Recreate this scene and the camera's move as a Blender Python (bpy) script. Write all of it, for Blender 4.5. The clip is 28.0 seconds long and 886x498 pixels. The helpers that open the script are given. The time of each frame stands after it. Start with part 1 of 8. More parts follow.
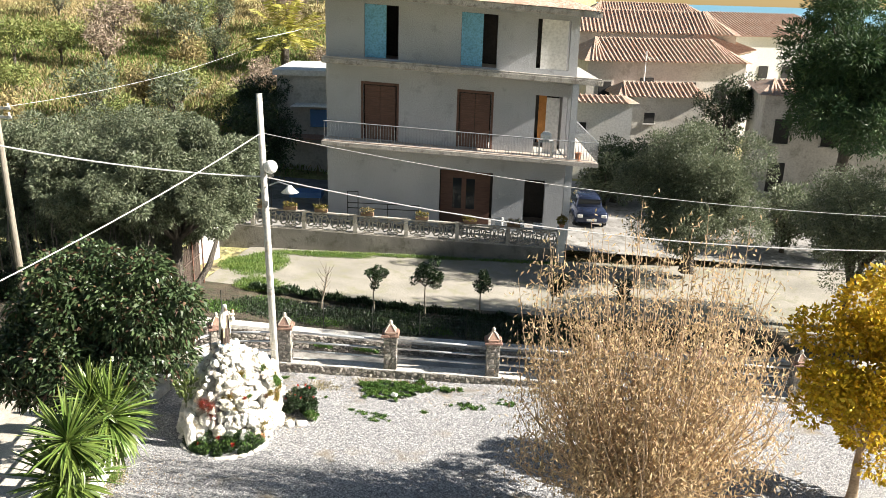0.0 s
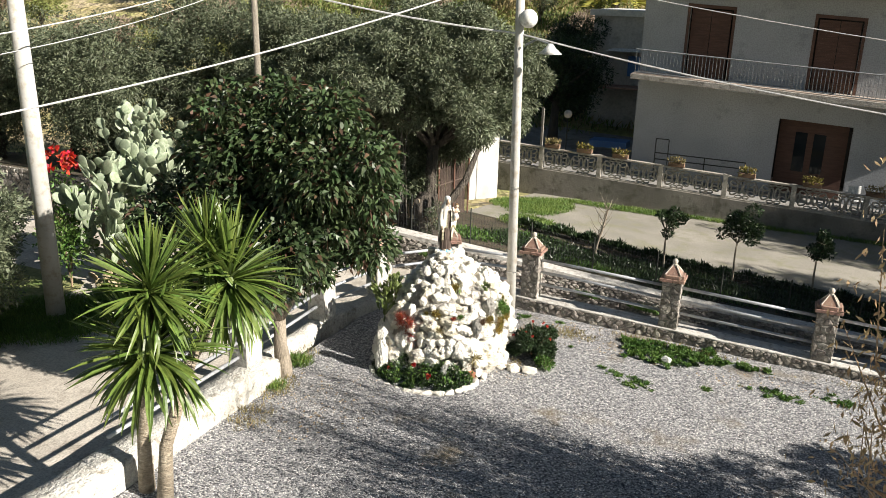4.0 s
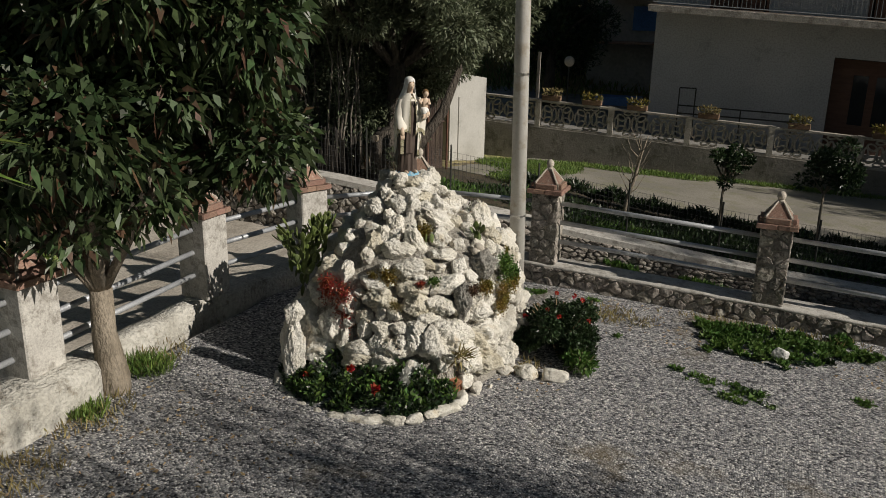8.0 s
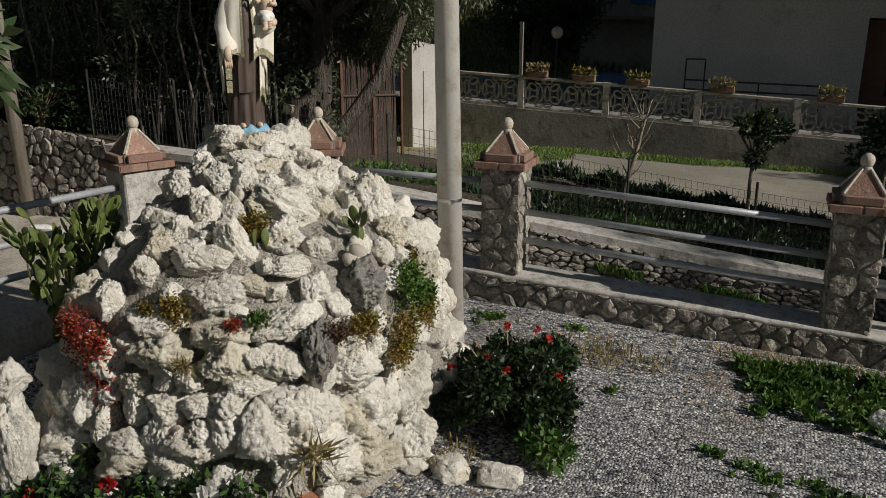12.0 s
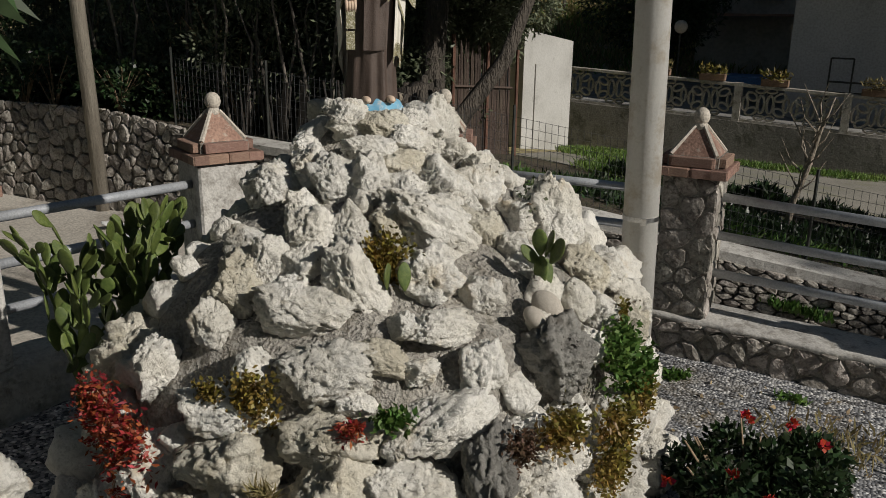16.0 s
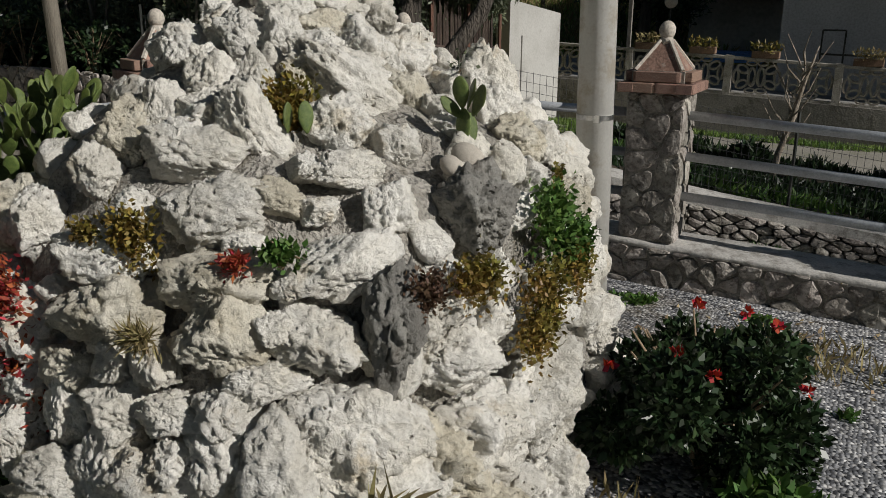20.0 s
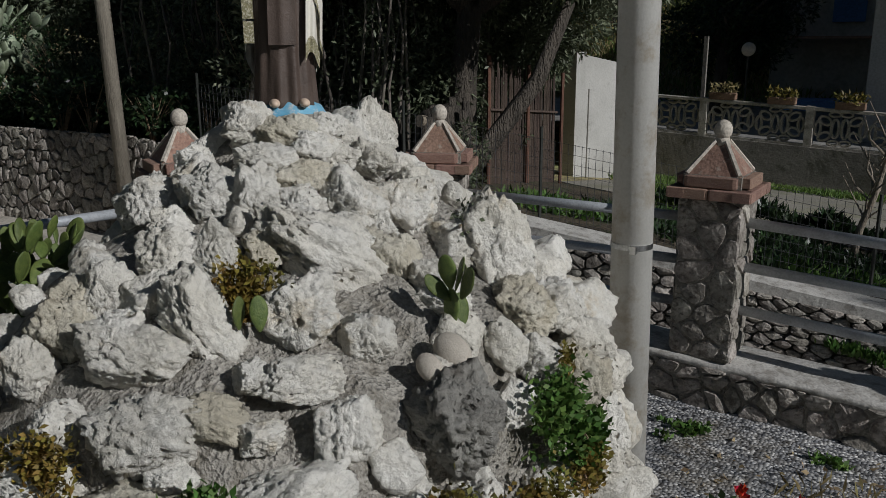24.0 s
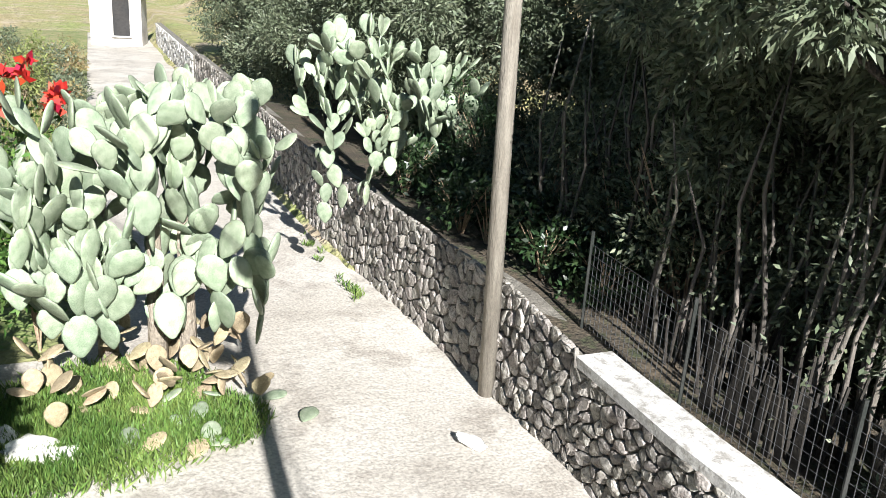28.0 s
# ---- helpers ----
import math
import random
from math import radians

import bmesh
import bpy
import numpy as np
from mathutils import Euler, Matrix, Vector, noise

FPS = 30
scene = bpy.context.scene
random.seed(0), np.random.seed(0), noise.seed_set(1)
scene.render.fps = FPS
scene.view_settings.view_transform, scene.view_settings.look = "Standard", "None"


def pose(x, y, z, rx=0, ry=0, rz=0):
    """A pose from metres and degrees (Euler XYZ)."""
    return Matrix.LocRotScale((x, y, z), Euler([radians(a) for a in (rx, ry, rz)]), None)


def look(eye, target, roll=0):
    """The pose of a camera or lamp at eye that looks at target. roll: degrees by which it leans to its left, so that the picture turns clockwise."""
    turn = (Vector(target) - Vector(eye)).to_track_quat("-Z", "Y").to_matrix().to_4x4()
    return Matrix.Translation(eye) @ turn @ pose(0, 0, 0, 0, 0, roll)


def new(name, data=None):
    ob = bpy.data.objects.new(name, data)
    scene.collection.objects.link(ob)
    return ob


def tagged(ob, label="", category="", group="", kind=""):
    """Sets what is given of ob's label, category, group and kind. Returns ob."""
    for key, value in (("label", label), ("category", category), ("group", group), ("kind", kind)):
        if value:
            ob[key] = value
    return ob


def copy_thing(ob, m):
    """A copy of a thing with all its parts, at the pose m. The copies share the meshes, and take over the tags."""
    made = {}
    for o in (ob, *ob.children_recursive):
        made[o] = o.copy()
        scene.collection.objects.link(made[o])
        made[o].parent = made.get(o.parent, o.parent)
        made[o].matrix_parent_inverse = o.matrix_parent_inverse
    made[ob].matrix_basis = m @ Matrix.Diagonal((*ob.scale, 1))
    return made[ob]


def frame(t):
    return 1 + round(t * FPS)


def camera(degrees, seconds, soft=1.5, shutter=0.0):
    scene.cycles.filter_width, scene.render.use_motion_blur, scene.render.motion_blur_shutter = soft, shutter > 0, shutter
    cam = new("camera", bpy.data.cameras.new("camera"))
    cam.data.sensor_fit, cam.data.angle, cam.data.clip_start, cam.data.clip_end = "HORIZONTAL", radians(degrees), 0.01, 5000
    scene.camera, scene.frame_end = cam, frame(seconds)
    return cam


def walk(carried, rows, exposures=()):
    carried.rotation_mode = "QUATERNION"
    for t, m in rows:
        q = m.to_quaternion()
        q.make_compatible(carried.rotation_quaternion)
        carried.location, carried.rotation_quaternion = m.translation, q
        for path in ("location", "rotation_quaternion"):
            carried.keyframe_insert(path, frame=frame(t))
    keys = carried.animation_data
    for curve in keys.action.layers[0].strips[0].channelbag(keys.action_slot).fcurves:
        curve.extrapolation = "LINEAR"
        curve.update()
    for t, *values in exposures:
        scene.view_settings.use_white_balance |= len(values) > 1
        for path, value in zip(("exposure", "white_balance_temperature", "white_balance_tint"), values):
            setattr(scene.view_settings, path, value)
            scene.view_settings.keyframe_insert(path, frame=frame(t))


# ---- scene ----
cam = camera(57.0, 28.0, soft=0.6)
PATH = [
    (0, (4.423, -21.351, 10.61), (4.422, -19.443, 10.012), 1.7),
    (0.5, (5.055, -20.058, 10.235), (4.759, -18.174, 9.632), 1.7),
    (1, (5.426, -19.0, 9.836), (4.879, -17.174, 9.231), 2.1),
    (1.5, (5.641, -18.046, 9.309), (4.916, -16.283, 8.704), 2.5),
    (2, (5.649, -17.496, 8.841), (4.873, -15.755, 8.235), 2.4),
    (2.5, (5.555, -17.175, 8.357), (4.798, -15.427, 7.748), 2.2),
    (3, (5.368, -17.013, 7.799), (4.613, -15.263, 7.193), 2.0),
    (3.5, (5.193, -16.735, 7.288), (4.432, -14.988, 6.681), 1.4),
    (5.5, (3.933, -14.645, 5.497), (3.185, -12.875, 4.94), 2.3),
    (6, (3.686, -14.002, 5.195), (2.946, -12.23, 4.635), 1.7),
    (6.5, (3.406, -13.291, 4.927), (2.691, -11.512, 4.359), 1.6),
    (7, (3.171, -12.531, 4.607), (2.445, -10.756, 4.039), 1.5),
    (7.5, (2.998, -11.758, 4.288), (2.272, -9.984, 3.716), 1.3),
    (8, (2.847, -10.887, 3.945), (2.126, -9.113, 3.369), 1.2),
    (8.5, (2.774, -10.005, 3.616), (2.059, -8.23, 3.036), 0.8),
    (9, (2.729, -9.129, 3.216), (2.014, -7.353, 2.636), 0.3),
    (9.5, (2.624, -8.453, 2.897), (1.896, -6.685, 2.314), 0.4),
    (10, (2.538, -8.059, 2.748), (1.794, -6.297, 2.163), 0.5),
    (10.5, (2.476, -7.817, 2.756), (1.728, -6.055, 2.177), 0.3),
    (11, (2.394, -7.606, 2.805), (1.658, -5.837, 2.232), 0.2),
    (11.5, (2.36, -7.386, 2.847), (1.629, -5.614, 2.275), -0.0),
    (12, (2.318, -7.207, 2.884), (1.589, -5.434, 2.316), -0.0),
    (12.5, (2.191, -7.138, 2.944), (1.466, -5.361, 2.38), -0.3),
    (13, (1.993, -7.17, 3.028), (1.263, -5.395, 2.465), -0.2),
    (13.5, (1.824, -7.215, 3.068), (1.101, -5.438, 2.502), 0.4),
    (15.5, (1.307, -6.158, 2.76), (0.547, -4.397, 2.194), 0.3),
    (16, (1.091, -5.799, 2.53), (0.188, -4.105, 1.967), 0.8),
    (16.5, (1.039, -5.531, 2.358), (0.131, -3.841, 1.794), 0.8),
    (17, (1.062, -5.362, 2.235), (0.141, -3.677, 1.675), 0.4),
    (17.5, (1.024, -5.284, 2.179), (0.105, -3.599, 1.616), 0.6),
    (18, (0.998, -5.27, 2.129), (0.091, -3.579, 1.566), 0.5),
    (18.5, (0.999, -5.319, 2.072), (0.098, -3.624, 1.51), 0.4),
    (19, (1.065, -5.408, 2.01), (0.161, -3.714, 1.448), 0.4),
    (19.5, (1.184, -5.501, 1.982), (0.277, -3.81, 1.417), 0.4),
    (20, (1.322, -5.585, 1.981), (0.417, -3.893, 1.416), 0.3),
    (20.5, (1.433, -5.56, 2.012), (0.564, -3.852, 1.441), 0.3),
    (22.5, (1.343, -4.884, 1.868), (0.279, -3.261, 1.385), -1.0),
    (23, (1.292, -4.858, 2.042), (0.25, -3.227, 1.539), -0.3),
    (23.5, (1.258, -4.919, 2.27), (0.193, -3.3, 1.776), 0.0),
    (24, (1.311, -4.998, 2.36), (0.237, -3.383, 1.872), -0.3),
    (24.5, (1.331, -5.033, 2.534), (0.246, -3.426, 2.044), 0.1),
    (25, (1.333, -4.982, 2.731), (0.241, -3.38, 2.241), 0.2),
    (25.5, (1.262, -4.795, 2.838), (0.19, -3.181, 2.34), 0.1),
    (26, (1.042, -4.487, 3.175), (-0.149, -2.965, 2.662), 1.2),
    (26.4, (0.623, -4.088, 3.504), (-0.747, -2.733, 2.966), 2.7),
    (26.5, (0.529, -3.95, 3.58), (-0.881, -2.635, 3.05), 3.0),
    (27, (0.108, -3.514, 3.863), (-1.41, -2.335, 3.309), 4.3),
    (27.5, (-0.352, -2.935, 4.01), (-1.981, -1.929, 3.43), 4.5),
    (28, (-0.70, -2.3, 4.19), (-2.447, -1.538, 3.583), 3.9),
]
EXPOSURES = [(0.0, 1.72, 6700, 10), (1.0, 1.46, 6700, 10), (2.0, 1.44, 6700, 10), (3.0, 1.28, 6700, 10), (5.5, 0.53, 6700, 10), (7.0, 0.0, 6750, 10), (8.0, -0.41, 6800, 10), (9.0, -0.67, 6750, 10), (10.0, -0.63, 6700, 10), (13.0, -0.44, 6600, 10), (16.0, -0.54, 6500, 10), (17.0, -0.67, 6450, 10), (18.0, -0.63, 6400, 10), (20.0, -0.44, 6300, 10), (23.0, -0.48, 6050, 10), (24.0, -0.88, 5950, 10), (25.0, -0.88, 5850, 10), (26.0, -0.35, 5700, 10), (27.0, 0.3, 5750, 10), (27.5, 0.82, 5850, 10), (28.0, 1.35, 5950, 10)]
walk(cam, [(t, look(e, g, r)) for t, e, g, r in PATH], EXPOSURES)

import collections

# ---- world, sun ----
SUN_DIR = Vector((0.975, -0.055, 0.56)).normalized()
world = bpy.data.worlds.new("world")
scene.world = world
world.use_nodes = True
sky = world.node_tree.nodes.new("ShaderNodeTexSky")
sky.sky_type = "NISHITA"
sky.sun_disc = False
sky.sun_elevation = math.asin(SUN_DIR.z)
sky.sun_rotation = math.atan2(SUN_DIR.x, SUN_DIR.y)
sky.altitude = 50
sky.air_density = 1.4
sky.dust_density = 0.15
bg = world.node_tree.nodes["Background"]
world.node_tree.links.new(sky.outputs[0], bg.inputs[0])
bg.inputs[1].default_value = 0.025
sun_data = bpy.data.lights.new("sun", "SUN")
sun_data.energy = 5.0
sun_data.angle = radians(0.55)
sun_data.color = (1.0, 0.95, 0.87)
sun = new("sun", sun_data)
sun.matrix_world = look(SUN_DIR * 60, (0, 0, 0))


# ---- materials ----
def nodes_of(m):
    return m.node_tree.nodes, m.node_tree.links


def surf(name, c1, c2, scale=4.0, rough=0.85, bump=0.3, fine=40.0, metal=0.0, c3=None, dist=0.02, vary=0.0, island=0.0, trans=0.0, spots=0.5, spec=0.5, stretch=None, grain_mix=0.5):
    """Two-scale procedural surface in world-sized object space: c1/c2 by broad noise, c3 stains, fine grain, bump."""
    m = bpy.data.materials.new(name)
    m.use_nodes = True
    n, l = nodes_of(m)
    b = n["Principled BSDF"]
    b.inputs["Roughness"].default_value = rough
    b.inputs["Metallic"].default_value = metal
    b.inputs["Specular IOR Level"].default_value = spec
    tc = n.new("ShaderNodeTexCoord")
    src = tc.outputs["Object"]
    if stretch:
        mp = n.new("ShaderNodeMapping")
        mp.inputs["Scale"].default_value = stretch
        l.new(src, mp.inputs[0])
        src = mp.outputs[0]
    big = n.new("ShaderNodeTexNoise")
    big.inputs["Scale"].default_value = scale
    big.inputs["Detail"].default_value = 5
    l.new(src, big.inputs["Vector"])
    ramp = n.new("ShaderNodeValToRGB")
    ramp.color_ramp.elements[0].position, ramp.color_ramp.elements[1].position = 0.35, 0.65
    ramp.color_ramp.elements[0].color, ramp.color_ramp.elements[1].color = (*c1, 1), (*c2, 1)
    l.new(big.outputs[0], ramp.inputs[0])
    col = ramp.outputs[0]
    grain = n.new("ShaderNodeTexNoise")
    grain.inputs["Scale"].default_value = fine
    grain.inputs["Detail"].default_value = 6
    l.new(src, grain.inputs["Vector"])
    if c3:
        st = n.new("ShaderNodeTexNoise")
        st.inputs["Scale"].default_value = scale * 2.7
        st.inputs["Detail"].default_value = 8
        st.inputs["Roughness"].default_value = 0.7
        l.new(src, st.inputs["Vector"])
        r2 = n.new("ShaderNodeValToRGB")
        r2.color_ramp.elements[0].position, r2.color_ramp.elements[1].position = spots, spots + 0.12
        l.new(st.outputs[0], r2.inputs[0])
        mx = n.new("ShaderNodeMixRGB")
        mx.inputs[2].default_value = (*c3, 1)
        l.new(r2.outputs[0], mx.inputs[0])
        l.new(col, mx.inputs[1])
        col = mx.outputs[0]
    g2 = n.new("ShaderNodeMixRGB")
    g2.blend_type = "MULTIPLY"
    g2.inputs[0].default_value = grain_mix
    gr = n.new("ShaderNodeValToRGB")
    gr.color_ramp.elements[0].position, gr.color_ramp.elements[1].position = 0.3, 0.6
    gr.color_ramp.elements[0].color = (0.35, 0.35, 0.35, 1)
    gr.color_ramp.elements[1].color = (1.15, 1.15, 1.15, 1)
    l.new(grain.outputs[0], gr.inputs[0])
    l.new(col, g2.inputs[1])
    l.new(gr.outputs[0], g2.inputs[2])
    col = g2.outputs[0]
    if vary or island:
        hs = n.new("ShaderNodeHueSaturation")
        if vary:
            oi = n.new("ShaderNodeObjectInfo")
            rnd = oi.outputs["Random"]
        else:
            gm = n.new("ShaderNodeNewGeometry")
            rnd = gm.outputs["Random Per Island"]
        amt = vary or island
        mr = n.new("ShaderNodeMapRange")
        mr.inputs[3].default_value, mr.inputs[4].default_value = 1 - amt, 1 + amt
        l.new(rnd, mr.inputs[0])
        l.new(mr.outputs[0], hs.inputs["Value"])
        m2 = n.new("ShaderNodeMapRange")
        m2.inputs[3].default_value, m2.inputs[4].default_value = 0.5 - amt * 0.05, 0.5 + amt * 0.05
        fr = n.new("ShaderNodeMath")
        fr.operation = "FRACT"
        ml = n.new("ShaderNodeMath")
        ml.operation = "MULTIPLY"
        ml.inputs[1].default_value = 7.31
        l.new(rnd, ml.inputs[0])
        l.new(ml.outputs[0], fr.inputs[0])
        l.new(fr.outputs[0], m2.inputs[0])
        l.new(m2.outputs[0], hs.inputs["Hue"])
        l.new(col, hs.inputs["Color"])
        col = hs.outputs[0]
    l.new(col, b.inputs["Base Color"])
    if bump:
        bp = n.new("ShaderNodeBump")
        bp.inputs["Strength"].default_value = bump
        bp.inputs["Distance"].default_value = dist
        mid = n.new("ShaderNodeTexNoise")
        mid.inputs["Scale"].default_value = fine * 0.3
        mid.inputs["Detail"].default_value = 3
        l.new(src, mid.inputs["Vector"])
        ad = n.new("ShaderNodeMath")
        ad.operation = "MULTIPLY_ADD"
        ad.inputs[1].default_value = 1.6
        l.new(mid.outputs[0], ad.inputs[0])
        l.new(grain.outputs[0], ad.inputs[2])
        l.new(ad.outputs[0], bp.inputs["Height"])
        l.new(bp.outputs[0], b.inputs["Normal"])
    if trans:
        tr = n.new("ShaderNodeBsdfTranslucent")
        l.new(col, tr.inputs[0])
        ms = n.new("ShaderNodeMixShader")
        ms.inputs[0].default_value = trans
        l.new(b.outputs[0], ms.inputs[1])
        l.new(tr.outputs[0], ms.inputs[2])
        l.new(ms.outputs[0], n["Material Output"].inputs[0])
    return m


def pebbled(name, cols, cell, bump=1.0, scale2=0.6, soil=None, soil_at=0.62):
    """Loose stones of one cell size, each with its own shade, over broad dirt patches."""
    m = bpy.data.materials.new(name)
    m.use_nodes = True
    n, l = nodes_of(m)
    b = n["Principled BSDF"]
    b.inputs["Roughness"].default_value = 0.9
    b.inputs["Specular IOR Level"].default_value = 0.25
    tc = n.new("ShaderNodeTexCoord")
    vo = n.new("ShaderNodeTexVoronoi")
    vo.inputs["Scale"].default_value = 1 / cell
    l.new(tc.outputs["Object"], vo.inputs["Vector"])
    sp = n.new("ShaderNodeSeparateColor")
    l.new(vo.outputs["Color"], sp.inputs[0])
    rp = n.new("ShaderNodeValToRGB")
    els = rp.color_ramp.elements
    els[0].color, els[0].position = (*cols[0], 1), 0.0
    els[1].color, els[1].position = (*cols[-1], 1), 1.0
    for i, c in enumerate(cols[1:-1]):
        e = els.new((i + 1) / (len(cols) - 1))
        e.color = (*c, 1)
    l.new(sp.outputs[0], rp.inputs[0])
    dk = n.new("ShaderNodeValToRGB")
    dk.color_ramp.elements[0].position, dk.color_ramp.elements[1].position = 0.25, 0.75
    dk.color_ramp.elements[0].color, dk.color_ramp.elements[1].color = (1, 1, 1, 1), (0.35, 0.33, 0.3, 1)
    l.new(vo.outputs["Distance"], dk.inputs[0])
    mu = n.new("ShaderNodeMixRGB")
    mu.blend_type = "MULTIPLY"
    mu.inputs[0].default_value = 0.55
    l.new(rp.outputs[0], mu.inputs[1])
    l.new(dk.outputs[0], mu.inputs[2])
    col = mu.outputs[0]
    no = n.new("ShaderNodeTexNoise")
    no.inputs["Scale"].default_value = scale2
    no.inputs["Detail"].default_value = 8
    no.inputs["Roughness"].default_value = 0.65
    l.new(tc.outputs["Object"], no.inputs["Vector"])
    if soil:
        sr = n.new("ShaderNodeValToRGB")
        sr.color_ramp.elements[0].position, sr.color_ramp.elements[1].position = soil_at - 0.08, soil_at + 0.08
        l.new(no.outputs[0], sr.inputs[0])
        mx = n.new("ShaderNodeMixRGB")
        mx.inputs[2].default_value = (*soil, 1)
        l.new(sr.outputs[0], mx.inputs[0])
        l.new(col, mx.inputs[1])
        col = mx.outputs[0]
    l.new(col, b.inputs["Base Color"])
    bp = n.new("ShaderNodeBump")
    bp.invert = True
    bp.inputs["Strength"].default_value = bump
    bp.inputs["Distance"].default_value = cell * 0.6
    l.new(vo.outputs["Distance"], bp.inputs["Height"])
    l.new(bp.outputs[0], b.inputs["Normal"])
    return m


def leafmat(name, c1, c2, rough=0.45, trans=0.25, vary=0.35, spec=0.4):
    """Leaves that differ one by one, with light coming through."""
    return surf(name, c1, c2, scale=1.3, rough=rough, bump=0, fine=25, island=vary, trans=trans, spec=spec)


def glassmat(name, tint=(0.02, 0.025, 0.03)):
    m = bpy.data.materials.new(name)
    m.use_nodes = True
    b = nodes_of(m)[0]["Principled BSDF"]
    b.inputs["Base Color"].default_value = (*tint, 1)
    b.inputs["Roughness"].default_value = 0.06
    return m


def rockmat(name, c1, c2, stain, crust):
    """Rough limestone: pale faces, tan stains, grey crust in patches, small pits."""
    m = bpy.data.materials.new(name)
    m.use_nodes = True
    n, l = nodes_of(m)
    b = n["Principled BSDF"]
    b.inputs["Roughness"].default_value = 0.92
    b.inputs["Specular IOR Level"].default_value = 0.2
    pos = n.new("ShaderNodeNewGeometry").outputs["Position"]

    def noi(scale, detail, rough=0.55):
        t = n.new("ShaderNodeTexNoise")
        t.inputs["Scale"].default_value, t.inputs["Detail"].default_value, t.inputs["Roughness"].default_value = scale, detail, rough
        l.new(pos, t.inputs["Vector"])
        return t.outputs[0]

    def step(x, a, c):
        r = n.new("ShaderNodeMapRange")
        r.interpolation_type = "SMOOTHSTEP"
        r.inputs[1].default_value, r.inputs[2].default_value = a, c
        l.new(x, r.inputs[0])
        return r.outputs[0]

    def mix(f, a, c):
        x = n.new("ShaderNodeMixRGB")
        l.new(f, x.inputs[0])
        for k, v in ((1, a), (2, c)):
            if isinstance(v, tuple):
                x.inputs[k].default_value = (*v, 1)
            else:
                l.new(v, x.inputs[k])
        return x.outputs[0]

    col = mix(step(noi(5, 5), 0.38, 0.62), c1, c2)
    col = mix(step(noi(4.2, 7, 0.68), 0.55, 0.72), col, stain)
    col = mix(step(noi(15, 8, 0.75), 0.62, 0.72), col, crust)
    vor = n.new("ShaderNodeTexVoronoi")
    vor.feature = "SMOOTH_F1"
    vor.inputs["Scale"].default_value = 34
    wv = n.new("ShaderNodeVectorMath")
    wv.operation = "MULTIPLY_ADD"
    wv.inputs[1].default_value = (0.06, 0.06, 0.06)
    nv = n.new("ShaderNodeTexNoise")
    nv.inputs["Scale"].default_value = 22
    nv.inputs["Detail"].default_value = 4
    l.new(pos, nv.inputs["Vector"])
    l.new(nv.outputs["Color"], wv.inputs[0])
    l.new(pos, wv.inputs[2])
    l.new(wv.outputs[0], vor.inputs["Vector"])
    pit = step(vor.outputs["Distance"], 0.27, 0.1)
    holes = n.new("ShaderNodeMath")
    holes.operation = "MULTIPLY"
    l.new(pit, holes.inputs[0])
    l.new(step(noi(6, 4), 0.53, 0.66), holes.inputs[1])
    col = mix(holes.outputs[0], col, tuple(0.42 * v for v in stain))
    gm = n.new("ShaderNodeMixRGB")
    gm.blend_type = "MULTIPLY"
    gm.inputs[0].default_value = 0.34
    gr = n.new("ShaderNodeValToRGB")
    gr.color_ramp.elements[0].position, gr.color_ramp.elements[1].position = 0.34, 0.52
    gr.color_ramp.elements[0].color, gr.color_ramp.elements[1].color = (0.3, 0.28, 0.25, 1), (1.12, 1.12, 1.12, 1)
    l.new(noi(48, 8, 0.75), gr.inputs[0])
    l.new(col, gm.inputs[1])
    l.new(gr.outputs[0], gm.inputs[2])
    col = gm.outputs[0]
    hs = n.new("ShaderNodeHueSaturation")
    oi = n.new("ShaderNodeObjectInfo")
    mr = n.new("ShaderNodeMapRange")
    mr.inputs[3].default_value, mr.inputs[4].default_value = 0.9, 1.12
    l.new(oi.outputs["Random"], mr.inputs[0])
    l.new(mr.outputs[0], hs.inputs["Value"])
    l.new(col, hs.inputs["Color"])
    l.new(hs.outputs[0], b.inputs["Base Color"])
    h = n.new("ShaderNodeMath")
    h.operation = "MULTIPLY_ADD"
    h.inputs[1].default_value = -0.7
    l.new(holes.outputs[0], h.inputs[0])
    g = n.new("ShaderNodeMath")
    g.operation = "MULTIPLY_ADD"
    g.inputs[1].default_value = 0.28
    l.new(noi(120, 6, 0.75), g.inputs[0])
    l.new(noi(32, 8, 0.64), g.inputs[2])
    l.new(g.outputs[0], h.inputs[2])
    bp = n.new("ShaderNodeBump")
    bp.inputs["Strength"].default_value = 1.0
    bp.inputs["Distance"].default_value = 0.026
    l.new(h.outputs[0], bp.inputs["Height"])
    l.new(bp.outputs[0], b.inputs["Normal"])
    return m


M_GRAVEL = pebbled("gravel", [(0.035, 0.036, 0.042), (0.17, 0.175, 0.19), (0.36, 0.363, 0.38), (0.44, 0.435, 0.43), (0.9, 0.89, 0.88)], 0.02, soil=(0.2, 0.16, 0.1), soil_at=0.66)
M_ROAD = surf("beaten_earth_road", (0.46, 0.415, 0.355), (0.585, 0.54, 0.475), scale=0.5, fine=30, c3=(0.39, 0.35, 0.3), dist=0.03)
M_LANE = surf("old_concrete_lane", (0.22, 0.21, 0.2), (0.34, 0.33, 0.31), scale=0.9, fine=45, c3=(0.16, 0.15, 0.13))
M_STREET = surf("unpaved_street", (0.25, 0.235, 0.2), (0.34, 0.315, 0.27), scale=0.5, fine=30, c3=(0.25, 0.24, 0.17), dist=0.03)
